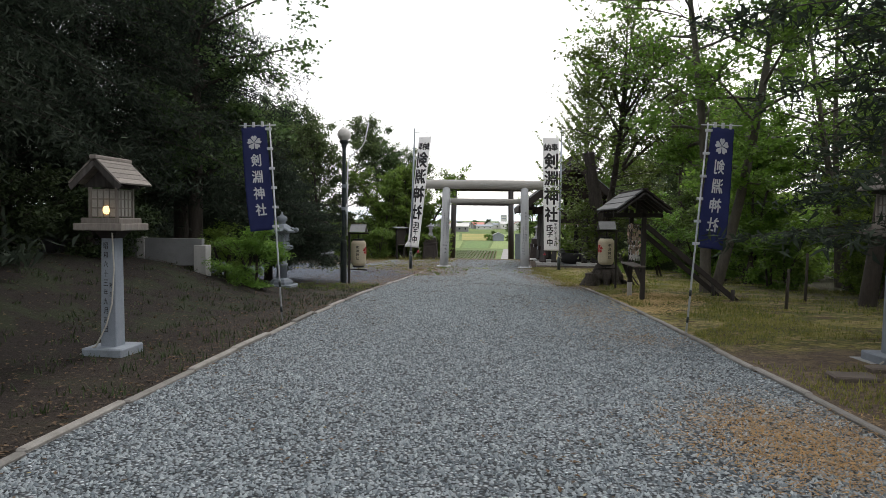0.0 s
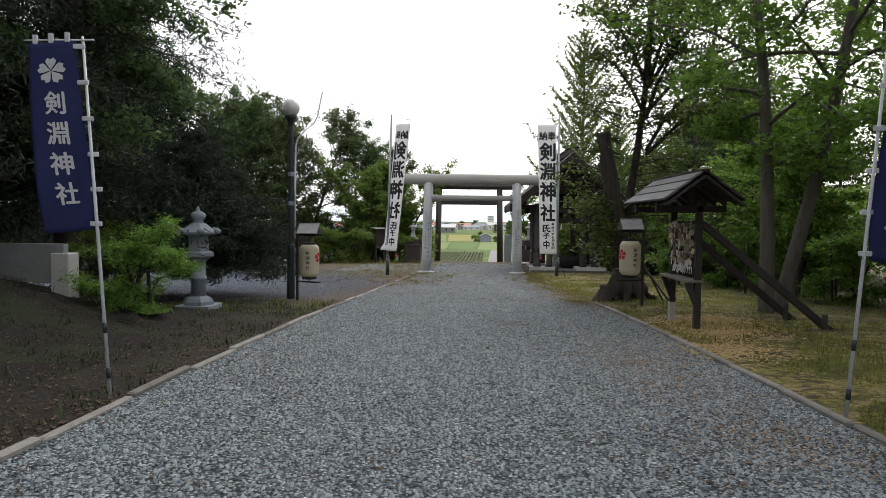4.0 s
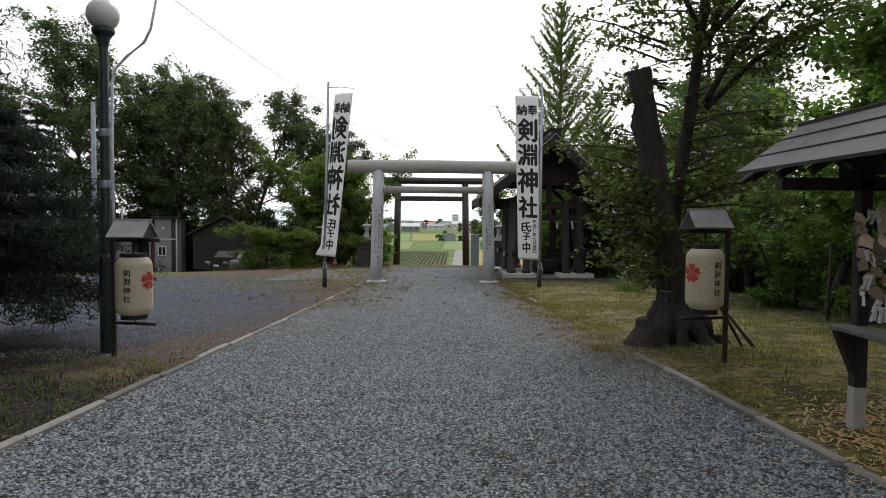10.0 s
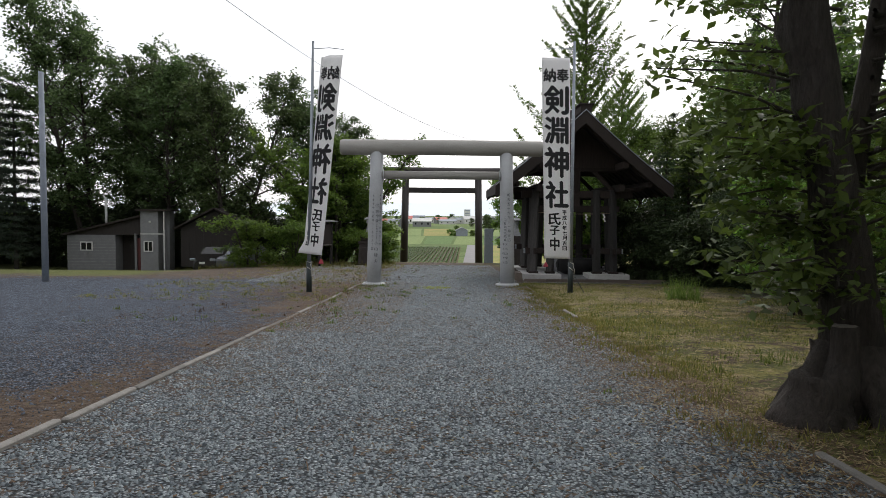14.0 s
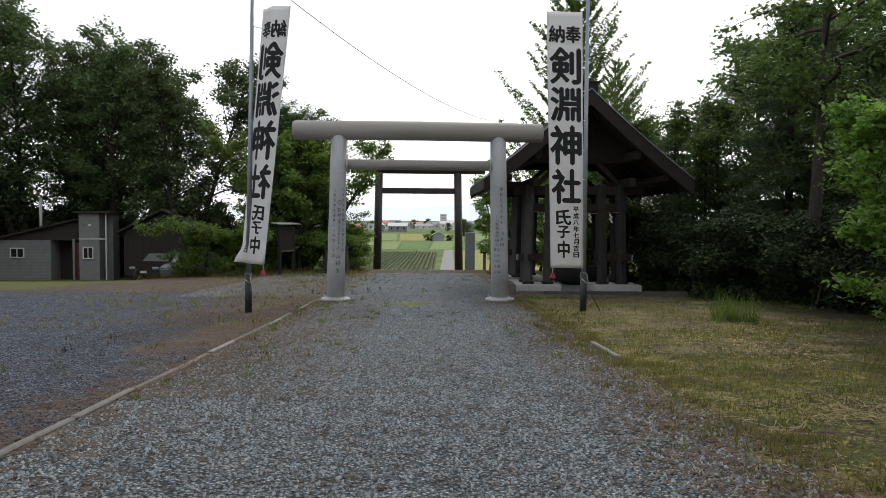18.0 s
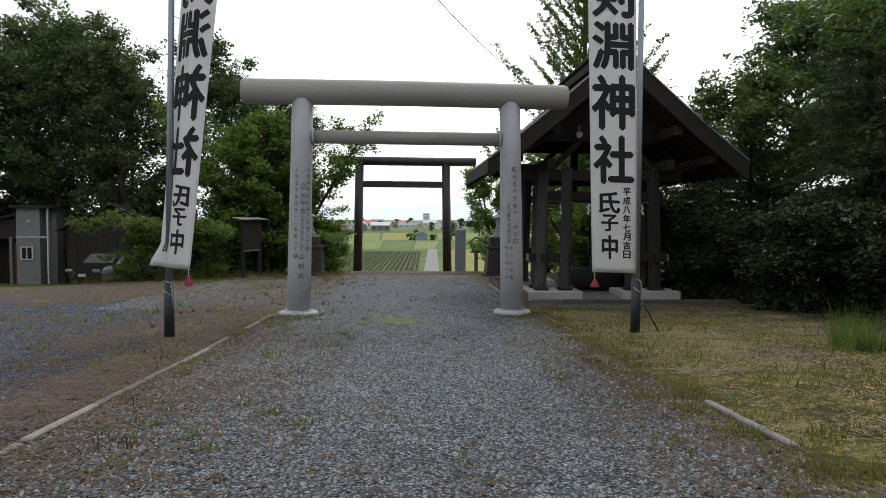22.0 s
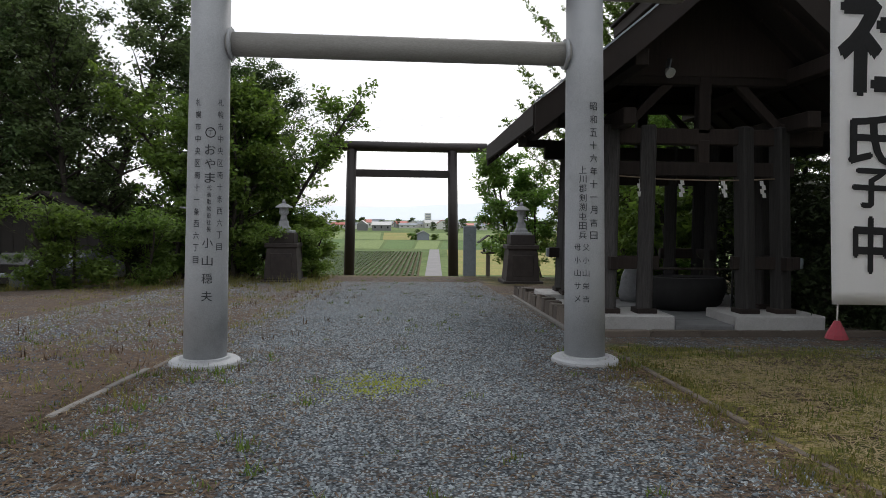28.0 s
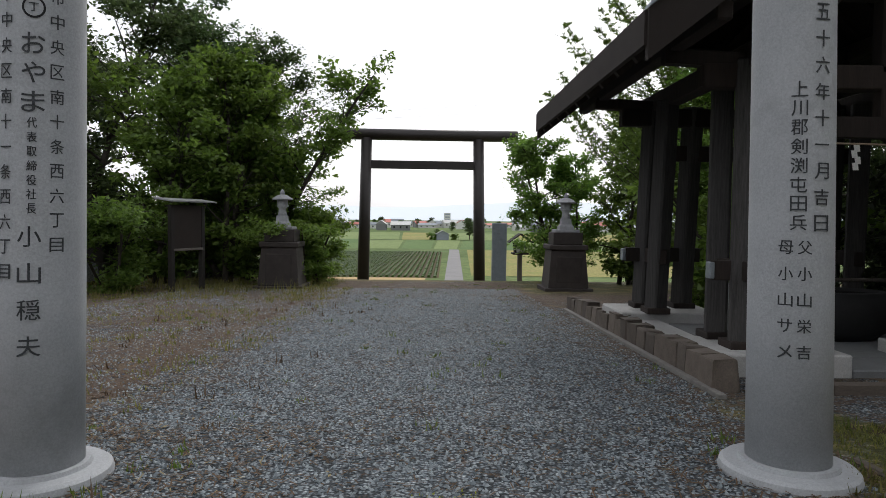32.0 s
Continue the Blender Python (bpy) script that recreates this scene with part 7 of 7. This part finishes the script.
    for nm, me in (("shoot", wood_mesh("shoot", verts, faces, BARK)), ("crown", leaf_mesh("crown", np.concatenate([np.array(tufts)[rs.randint(0, len(tufts), 6800)] + rs.normal(0, 0.15, (6800, 3)) * (1, 1, 0.6), high[rs.randint(0, len(high), 9000)] + rs.normal(0, 0.2, (9000, 3)) * (1, 1, 0.6)]), 0.13, 0.5, 0.3, rs, LEAFMID, 0.5, 4))):
        ob = new(nm, me)
        ob.parent = root
    cut = tube(bmesh.new(), [(-0.2, -0.25, 0.0), (-0.22, -0.26, 0.4), (-0.24, -0.25, 0.8)], [0.2, 0.13, 0.11], 14)
    for v in cut.verts:
        k = 1 + 0.1 * noise.noise(v.co * 4)
        v.co.x, v.co.y = (v.co.x + 0.22) * k - 0.22, (v.co.y + 0.25) * k - 0.25
    part("cut_stem", cut, BARKDARK, root, "sawn-off side stem")
    part("cut_face", lathe([(0.105, 0.79), (0.1, 0.808), (0.001, 0.81)], 14), GREYWOOD, root, "weathered saw cut").location = (-0.24, -0.25, 0)
    st = thing("tree_stump", "dark rotten cut stump leaning against the old tree", "stump", pose(x - 0.5, y - 0.3, z - 0.04))
    bm = lathe([(0.4, -0.1), (0.34, 0.08), (0.28, 0.2), (0.25, 0.32), (0.23, 0.4), (0.2, 0.43), (0.1, 0.38)], 22)
    for v in bm.verts:
        k = 1 + 0.3 * noise.noise(v.co * 4.5) + 0.18 * noise.noise(v.co * 11)
        v.co.x, v.co.y = v.co.x * k, v.co.y * k
    part("stump", bm, BARKDARK, st, smoothed=True)
    for k, (dx, dz) in enumerate(((0.55, 1.05), (0.7, 0.9))):
        ob = part("prop", a_tube([(x + 0.3, y - 0.35 - 0.1 * k, z + dz), (x + 0.3 + dx, y - 0.75 - 0.2 * k, z - 0.15)], [0.022, 0.026], 8), BARK)
        tagged(ob, "thin dark prop leaning against the old tree", "stake", "props")


old_trunk()
for x, y, h in ((8.2, 24.9, 1.6), (6.0, 13.6, 0.8), (7.2, 15.4, 1.1)):
    tagged(part("stake", a_tube([(x, y, height(x, y) - 0.2), (x + 0.03, y, height(x, y) + h)], [0.035, 0.03], 8), BARK), "thin dark stake standing in the lawn", "stake", "garden stakes")
# ---- stones, litter and grass ----
def scatter(name, n, seed, region, make, material, label, category):
    """Many small loose pieces over a region of the ground, as one mesh."""
    rs = np.random.RandomState(seed)
    verts, faces = [], []
    for _ in range(n):
        x, y = region(rs)
        make(rs, x, y, height(x, y), verts, faces)
    me = bpy.data.meshes.new(name)
    me.from_pydata(verts, [], faces)
    me.materials.append(material)
    return tagged(new(name, me), label, category, kind="stuff")


def blade(rs, x, y, z, verts, faces, h=0.07, w=0.006):
    b = len(verts)
    hh = h * rs.uniform(0.5, 1.5)
    a = rs.uniform(0, 6.28)
    dx, dy = math.cos(a), math.sin(a)
    lean = hh * rs.uniform(0.2, 0.9)
    verts.extend([(x - dy * w, y + dx * w, z - 0.005), (x + dy * w, y - dx * w, z - 0.005), (x + dx * lean, y + dy * lean, z + hh)])
    faces.append((b, b + 1, b + 2))


def chip(rs, x, y, z, verts, faces, ln=0.06, w=0.004):
    b = len(verts)
    a = rs.uniform(0, 6.28)
    s = ln * rs.uniform(0.4, 1.4)
    dx, dy = math.cos(a) * s, math.sin(a) * s
    nx, ny = -math.sin(a) * w, math.cos(a) * w
    t = z + rs.uniform(0.006, 0.02)
    u = z + rs.uniform(0.006, 0.03)
    verts.extend([(x + nx, y + ny, t), (x - nx, y - ny, t), (x + dx - nx, y + dy - ny, u), (x + dx + nx, y + dy + ny, u)])
    faces.append((b, b + 1, b + 2, b + 3))


def tuft(rs, x, y, z, v, f, h, n, spread):
    for _ in range(n):
        blade(rs, x + rs.normal(0, spread), y + rs.normal(0, spread), z, v, f, h, 0.008)


def band(x0, x1, y0, y1):
    return lambda rs: (rs.uniform(x0, x1), rs.uniform(y0, y1))


def stones(name, n, seed, x0, x1, y0, y1, thin, label, material=GRAVEL_LOOSE):
    """Loose crushed stones, five corners each, fewer where soil shows through."""
    rs = np.random.RandomState(seed)
    x, y = rs.uniform(x0, x1, n), y0 + (y1 - y0) * rs.uniform(0, 1, n) ** 1.12
    soil = np.sin(x * 1.9 + 1.3 * np.sin(y * 0.7)) * np.sin(y * 0.9 + 1.7 * np.sin(x * 1.1)) * 0.5 + 0.5
    soil = np.clip(soil * 0.75 + 0.75 * (np.abs(x) / 2.9) ** 4, 0, 1)
    keep = rs.uniform(0, 1, n) > np.clip((y - 14) / 14, 0, 1) * (0.12 + thin * 0.6 * soil)
    x, y = x[keep], y[keep]
    n = len(x)
    z = np.interp(y, SLOPE_Y, SLOPE_Z)
    s = rs.uniform(0.008, 0.018, n)
    a = rs.uniform(0, 6.28, n)
    h = s * rs.uniform(0.6, 1.5, n)
    pts = np.zeros((n, 5, 3))
    for k in range(4):
        r = s * rs.uniform(0.65, 1.35, n)
        pts[:, k] = np.stack([x + np.cos(a + k * 1.571) * r, y + np.sin(a + k * 1.571) * r, z - 0.004 + h * rs.uniform(0, 0.5, n)], 1)
    pts[:, 4] = np.stack([x + rs.uniform(-0.5, 0.5, n) * s, y + rs.uniform(-0.5, 0.5, n) * s, z + h], 1)
    tri = np.array([[k, (k + 1) % 4, 4] for k in range(4)])
    idx = (np.arange(n)[:, None, None] * 5 + tri[None]).reshape(-1)
    me = bpy.data.meshes.new(name)
    me.vertices.add(5 * n)
    me.vertices.foreach_set("co", pts.astype(np.float32).ravel())
    me.loops.add(12 * n)
    me.loops.foreach_set("vertex_index", idx.astype(np.int32))
    me.polygons.add(4 * n)
    me.polygons.foreach_set("loop_start", np.arange(0, 12 * n, 3, dtype=np.int32))
    me.materials.append(material)
    me.update(calc_edges=True)
    return tagged(new(name, me), label, "gravel", kind="stuff")


stones("gravel_stones", 250000, 1, -2.88, 2.88, 2.2, 57.0, 0.85, "loose crushed blue-grey stones on the gravel path")
stones("gravel_stones_verge", 30000, 5, -7.5, -2.88, 40.8, 57.0, 0.5, "loose crushed stones trodden into the verge")
stones("gravel_stones_lot", 26000, 2, -11, -3.05, 20.0, 44.0, 0.7, "loose crushed stones on the parking gravel", LOT_LOOSE)


def lawn_region(rs):
    while True:
        x, y = 3.1 + 7.5 * rs.uniform(0, 1) ** 1.4, rs.uniform(4, 41)
        if noise.noise((x * 0.55, y * 0.55, 2)) + 0.5 * noise.noise((x * 1.7, y * 1.7, 4)) > rs.uniform(-0.1, 0.35):
            return x, y


def near_lawn(rs):
    return rs.uniform(3.05, 6.5), rs.uniform(26, 41)


def soil_region(rs):
    y = 18 + 42 * rs.uniform(0, 1) ** 0.7
    return rs.uniform(-2.9, 2.9), y


def kerb_side(rs):
    s = rs.uniform()
    if s < 0.6:
        return -3.0 + 2.2 * rs.uniform(0, 1) ** 1.8, rs.uniform(27, 41)
    return 3.0 - 1.4 * rs.uniform(0, 1) ** 1.6, rs.uniform(22, 41)


def bank_region(rs):
    return -3.02 - 6 * rs.uniform(0, 1) ** 1.5, rs.uniform(3, 20)


def chips_at(cx, cy, r):
    return lambda rs: (cx + rs.normal(0, r), cy + rs.normal(0, r * 1.3))


scatter("lawn_grass", 46000, 3, lawn_region, lambda rs, x, y, z, v, f: blade(rs, x, y, z, v, f, 0.045, 0.008), GRASSBLADE, "short patchy lawn grass with moss", "grass")
scatter("edge_grass", 9000, 4, near_lawn, lambda rs, x, y, z, v, f: blade(rs, x, y, z, v, f, 0.045, 0.006), GRASSBLADE, "short dry grass beside the path", "grass")
scatter("mown_hay", 17000, 31, lambda rs: (3.2 + 6 * rs.uniform(0, 1), 22 + 19 * rs.uniform(0, 1)), lambda rs, x, y, z, v, f: chip(rs, x, y, z, v, f, 0.2, 0.004) if noise.noise((x * 0.45, y * 1.1, 5)) + 0.5 * noise.noise((x * 1.5, y * 2.5, 9)) > 0.24 else None, HAY, "dry mown hay lying on the lawn", "hay")
scatter("dry_litter", 17000, 5, soil_region, lambda rs, x, y, z, v, f: chip(rs, x, y, z, v, f, 0.07, 0.004), RUSTLEAF, "brown dry litter on the gravel", "litter")
scatter("kerb_litter", 16000, 41, kerb_side, lambda rs, x, y, z, v, f: chip(rs, x, y, z, v, f, 0.07, 0.005), RUSTLEAF, "brown litter gathered along the kerbs", "litter")
scatter("kerb_straw", 1800, 42, kerb_side, lambda rs, x, y, z, v, f: chip(rs, x, y, z, v, f, 0.06, 0.004), HAY, "dry straw gathered along the kerbs", "straw")
scatter("kerb_weeds", 90, 43, kerb_side, lambda rs, x, y, z, v, f: tuft(rs, x, y, z, v, f, rs.uniform(0.03, 0.09), 16, 0.05), WEED, "low weeds along the kerbs", "weeds")
scatter("orange_needles", 5200, 44, lambda rs: (2.3 + rs.normal(0, 0.42), 4.75 + rs.normal(0, 0.6)), lambda rs, x, y, z, v, f: chip(rs, x, y, z, v, f, 0.05, 0.003), DRYNEEDLE, "orange dry needles on the gravel edge", "litter")
scatter("bank_litter", 9000, 6, bank_region, lambda rs, x, y, z, v, f: chip(rs, x, y, z, v, f, 0.028, 0.006), BANKLEAF, "brown leaf litter on the earth bank", "litter")
scatter("lot_litter", 14000, 7, lambda rs: (-3.05 - 3.4 * rs.uniform(0, 1) ** 1.6, rs.uniform(18, 56)), lambda rs, x, y, z, v, f: chip(rs, x, y, z, v, f, 0.07, 0.005), RUSTLEAF, "brown dry litter on the parking gravel", "litter")
for seed, cx, cy, r, n in ((11, 3.85, 15.2, 0.42, 3000), (12, 4.1, 16.4, 0.45, 2400), (19, 3.3, 13.4, 0.3, 900), (16, 3.3, 13.0, 0.3, 250), (17, 5.3, 30.5, 0.7, 500), (18, 6.0, 33.0, 0.6, 400)):
    scatter("straw_chips", n, seed, chips_at(cx, cy, r), lambda rs, x, y, z, v, f: chip(rs, x, y, z, v, f, 0.07, rs.uniform(0.004, 0.011)), STRAW, "scattered pale straw and wood chips", "wood chips")


def verge_region(rs):
    while True:
        x, y = -2.4 - 7.5 * rs.uniform(0, 1) ** 1.2, 57 - 24 * rs.uniform(0, 1) ** 1.3
        if noise.noise((x * 0.5, y * 0.5, 7)) > rs.uniform(-0.5, 0.3):
            return x, y


scatter("verge_grass", 900, 51, verge_region, lambda rs, x, y, z, v, f: tuft(rs, x, y, z, v, f, rs.uniform(0.03, 0.1), 9, 0.07), GRASSBLADE, "thin yellowing grass beyond the gate", "grass")
scatter("verge_straw", 4000, 52, verge_region, lambda rs, x, y, z, v, f: chip(rs, x, y, z, v, f, 0.06, 0.005), HAY, "dry straw on the trodden verge", "straw")
scatter("verge_litter", 14000, 53, verge_region, lambda rs, x, y, z, v, f: chip(rs, x, y, z, v, f, 0.07, 0.006), RUSTLEAF, "brown litter on the trodden verge", "litter")


scatter("lamp_grass", 170, 54, lambda rs: (-3.15 - 3.4 * rs.uniform(0, 1) ** 1.3, 18.6 + rs.normal(0, 1.1)), lambda rs, x, y, z, v, f: tuft(rs, x, y, z, v, f, rs.uniform(0.03, 0.07), 10, 0.1), WEED, "thin grass at the foot of the lamp post", "grass")
for name, n, seed, mat, words in (("root_litter", 3600, 55, RUSTLEAF, "brown litter round the old tree"), ("root_straw", 1800, 56, HAY, "pale straw round the old tree")):
    scatter(name, n, seed, lambda rs: (2.9 + rs.normal(0, 0.42), 21.9 + rs.normal(0, 1.7)), lambda rs, x, y, z, v, f: chip(rs, x, y, z, v, f, 0.07, 0.005), mat, words, "litter")


def dead_leaf(rs, x, y, z, verts, faces, size=0.03):
    """A small curled leaf: two triangles folded along the rib."""
    b = len(verts)
    a, r = rs.uniform(0, 6.28), size * rs.uniform(0.6, 1.4)
    dx, dy = math.cos(a) * r, math.sin(a) * r
    lift = r * rs.uniform(0.1, 0.5)
    t = z + 0.012
    verts.extend([(x - dx, y - dy, t), (x - dy * 0.5, y + dx * 0.5, t + lift), (x + dx, y + dy, t + 0.004), (x + dy * 0.5, y - dx * 0.5, t + lift * 0.7)])
    faces.extend([(b, b + 1, b + 2), (b, b + 2, b + 3)])


def path_drift(rs):
    """Leaves blow together in loose drifts, more of them farther along and towards the edges."""
    while True:
        x, y = rs.uniform(-2.9, 2.9), 2.5 + 52 * rs.uniform(0, 1)
        if noise.noise((x * 0.7, y * 0.5, 3)) + 0.6 * noise.noise((x * 2.3, y * 2.0, 8)) + 0.35 * (abs(x) / 2.9) ** 3 + 0.25 * min(1, y / 30) > rs.uniform(0.1, 0.75):
            return x, y


for name, n, seed, size, mat, words in (("dark_leaves", 5200, 61, 0.022, BANKLEAF, "dark dead leaves scattered over the gravel"), ("rust_leaves", 4200, 62, 0.022, RUSTLEAF, "rust brown dead leaves scattered over the gravel"), ("pale_leaves", 1300, 63, 0.018, HAY, "pale dry leaf scraps scattered over the gravel")):
    scatter(name, n, seed, path_drift, lambda rs, x, y, z, v, f, size=size: dead_leaf(rs, x, y, z, v, f, size), mat, words, "litter")
scatter("bank_leaves", 3600, 64, bank_region, lambda rs, x, y, z, v, f: dead_leaf(rs, x, y, z, v, f, 0.026), RUSTLEAF, "brown dead leaves on the shaded bank", "litter")
# bank grass borrows the leaf colour that has shade painted in
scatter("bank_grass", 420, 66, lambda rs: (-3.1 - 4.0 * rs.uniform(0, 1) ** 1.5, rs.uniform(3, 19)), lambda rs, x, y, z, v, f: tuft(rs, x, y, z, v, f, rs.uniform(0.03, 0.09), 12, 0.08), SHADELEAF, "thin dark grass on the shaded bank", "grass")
scatter("lot_leaves", 2600, 65, lambda rs: (-3.05 - 6.5 * rs.uniform(0, 1) ** 1.7, rs.uniform(19, 56)), lambda rs, x, y, z, v, f: dead_leaf(rs, x, y, z, v, f, 0.026), RUSTLEAF, "brown dead leaves on the parking gravel", "litter")
scatter("edge_tufts", 230, 67, lambda rs: (2.9 + rs.normal(0, 0.28), rs.uniform(20.8, 40)), lambda rs, x, y, z, v, f: tuft(rs, x, y, z, v, f, rs.uniform(0.03, 0.08), 34, 0.09), GRASSBLADE, "grass tufts creeping into the gravel", "grass")
scatter("brown_weeds", 80, 68, lambda rs: (rs.uniform(-6.5, -1.2), rs.uniform(29, 56)), lambda rs, x, y, z, v, f: tuft(rs, x, y, z, v, f, rs.uniform(0.05, 0.14), 9, 0.05), RUSTLEAF, "dry brown weed stalks standing in the gravel", "weeds")
scatter("needle_patch", 2600, 69, lambda rs: (2.0 + rs.normal(0, 0.4), 12.2 + rs.normal(0, 1.6)) if noise.noise((rs.uniform(0, 9), 2, 1)) > -0.1 else (2.2 + rs.normal(0, 0.3), 9.4 + rs.normal(0, 0.4)), lambda rs, x, y, z, v, f: chip(rs, x, y, z, v, f, 0.045, 0.003), DRYNEEDLE, "orange dry needles blown over the gravel", "litter")


CLUMPS = random.Random(91)
CLUMP_AT = [(CLUMPS.uniform(3.6, 8.2), CLUMPS.uniform(23.5, 40), CLUMPS.uniform(0.15, 0.45)) for _ in range(26)]


def clump_region(rs):
    cx, cy, r = CLUMP_AT[rs.randint(0, len(CLUMP_AT))]
    return cx + rs.normal(0, r * 1.5), cy + rs.normal(0, r)


scatter("edge_hay", 5200, 70, lambda rs: (3.3 + abs(rs.normal(0, 1.3)), rs.uniform(32.5, 40.0)), lambda rs, x, y, z, v, f: chip(rs, x, y, z, v, f, 0.16, 0.004), HAY, "dry hay lying along the overgrown kerb", "hay")
scatter("hay_clumps", 7200, 57, clump_region, lambda rs, x, y, z, v, f: chip(rs, x, y, z + rs.uniform(0, 0.03), v, f, 0.13, 0.004), HAY, "raked clumps of dry hay on the lawn", "hay")
scatter("lawn_litter", 5200, 58, clump_region, lambda rs, x, y, z, v, f: chip(rs, x + 0.5, y + 0.4, z, v, f, 0.07, 0.008), BANKLEAF, "dark brown dead leaves on the lawn", "litter")
scatter("lawn_weeds", 260, 59, lambda rs: (3.3 + 5.5 * rs.uniform(0, 1), rs.uniform(12, 41)), lambda rs, x, y, z, v, f: tuft(rs, x, y, z, v, f, rs.uniform(0.05, 0.12), 14, 0.09), WEED, "darker green weeds in the lawn", "weeds")


def weed_region(rs):
    return (rs.uniform(-8, -3.0) if rs.uniform() < 0.6 else rs.uniform(-2.9, 2.9)), rs.uniform(28, 60)


scatter("weeds", 260, 21, weed_region, lambda rs, x, y, z, v, f: tuft(rs, x, y, z, v, f, rs.uniform(0.025, 0.07), 14, 0.06), WEED, "small weeds growing through the gravel", "weeds")
scatter("centre_moss", 130, 22, lambda rs: (-0.25 + rs.normal(0, 0.28), 38.6 + rs.normal(0, 0.35)), lambda rs, x, y, z, v, f: tuft(rs, x, y, z, v, f, 0.012, 24, 0.06), MOSS, "bright green moss patch in the gravel", "moss")
scatter("iris_clump", 26, 23, lambda rs: (6.75 + rs.normal(0, 0.3), 34.2 + rs.normal(0, 0.3)), lambda rs, x, y, z, v, f: tuft(rs, x, y, z, v, f, 0.5, 12, 0.05), WEED, "clump of tall green iris leaves in the lawn", "plant clump")
scatter("tall_dry_grass", 420, 24, band(-14, -3.0, 52.0, 60.5), lambda rs, x, y, z, v, f: tuft(rs, x, y, z, v, f, rs.uniform(0.1, 0.35), 10, 0.08), GRASSBLADE, "rough yellowing grass at the edge of the trees", "grass")


# ---- rough stone kerb by the pavilion ----
def stone_kerb():
    root = thing("stone_kerb", "row of rough brown kerb stones edging the pavilion bed", "kerb", pose(0, 0, 0), kind="structure")
    rng = random.Random(5)
    protos = []
    for k in range(4):
        bm = a_box((-0.14, -0.2, -0.12), (0.14, 0.2, 0.3), 0.02)
        for v in bm.verts:
            v.co += Vector((rng.uniform(-0.02, 0.02), rng.uniform(-0.02, 0.02), rng.uniform(-0.02, 0.02)))
        me = bpy.data.meshes.new("kerb_block")
        bm.to_mesh(me)
        bm.free()
        me.materials.append(BLOCK)
        protos.append(me)
    y = 42.3
    while y < 50.4:
        d = 0.4 * rng.uniform(0.85, 1.2)
        ob = new("kerb_block", rng.choice(protos))
        ob.parent = root
        ob.matrix_basis = pose(3.12 + (y - 42.3) * 0.03 + rng.uniform(-0.02, 0.02), y + d / 2, height(3, y) + 0.02, -2, rng.uniform(-3, 3), rng.uniform(-3, 3)) @ Matrix.Diagonal((1, d / 0.41, rng.uniform(0.85, 1.1), 1))
        y += d + 0.01
    x = 3.3
    while x < 8.6:
        d = 0.75 * rng.uniform(0.85, 1.2)
        ob = new("kerb_block", rng.choice(protos))
        ob.parent = root
        ob.matrix_basis = pose(x + d / 2, 42.28, height(3, 42.3) - 0.1, 0, rng.uniform(-2, 2), 90 + rng.uniform(-2, 2)) @ Matrix.Diagonal((0.6, d / 0.41, 0.7, 1))
        x += d + 0.01
    part("edge_strip", a_beam((2.92, 42.0, height(3, 42.0) + 0.02), (3.15, 50.6, height(3, 50.6) + 0.02), 0.09, 0.05, 0.006), KERB, root, "flat pale strip before the stones")


stone_kerb()
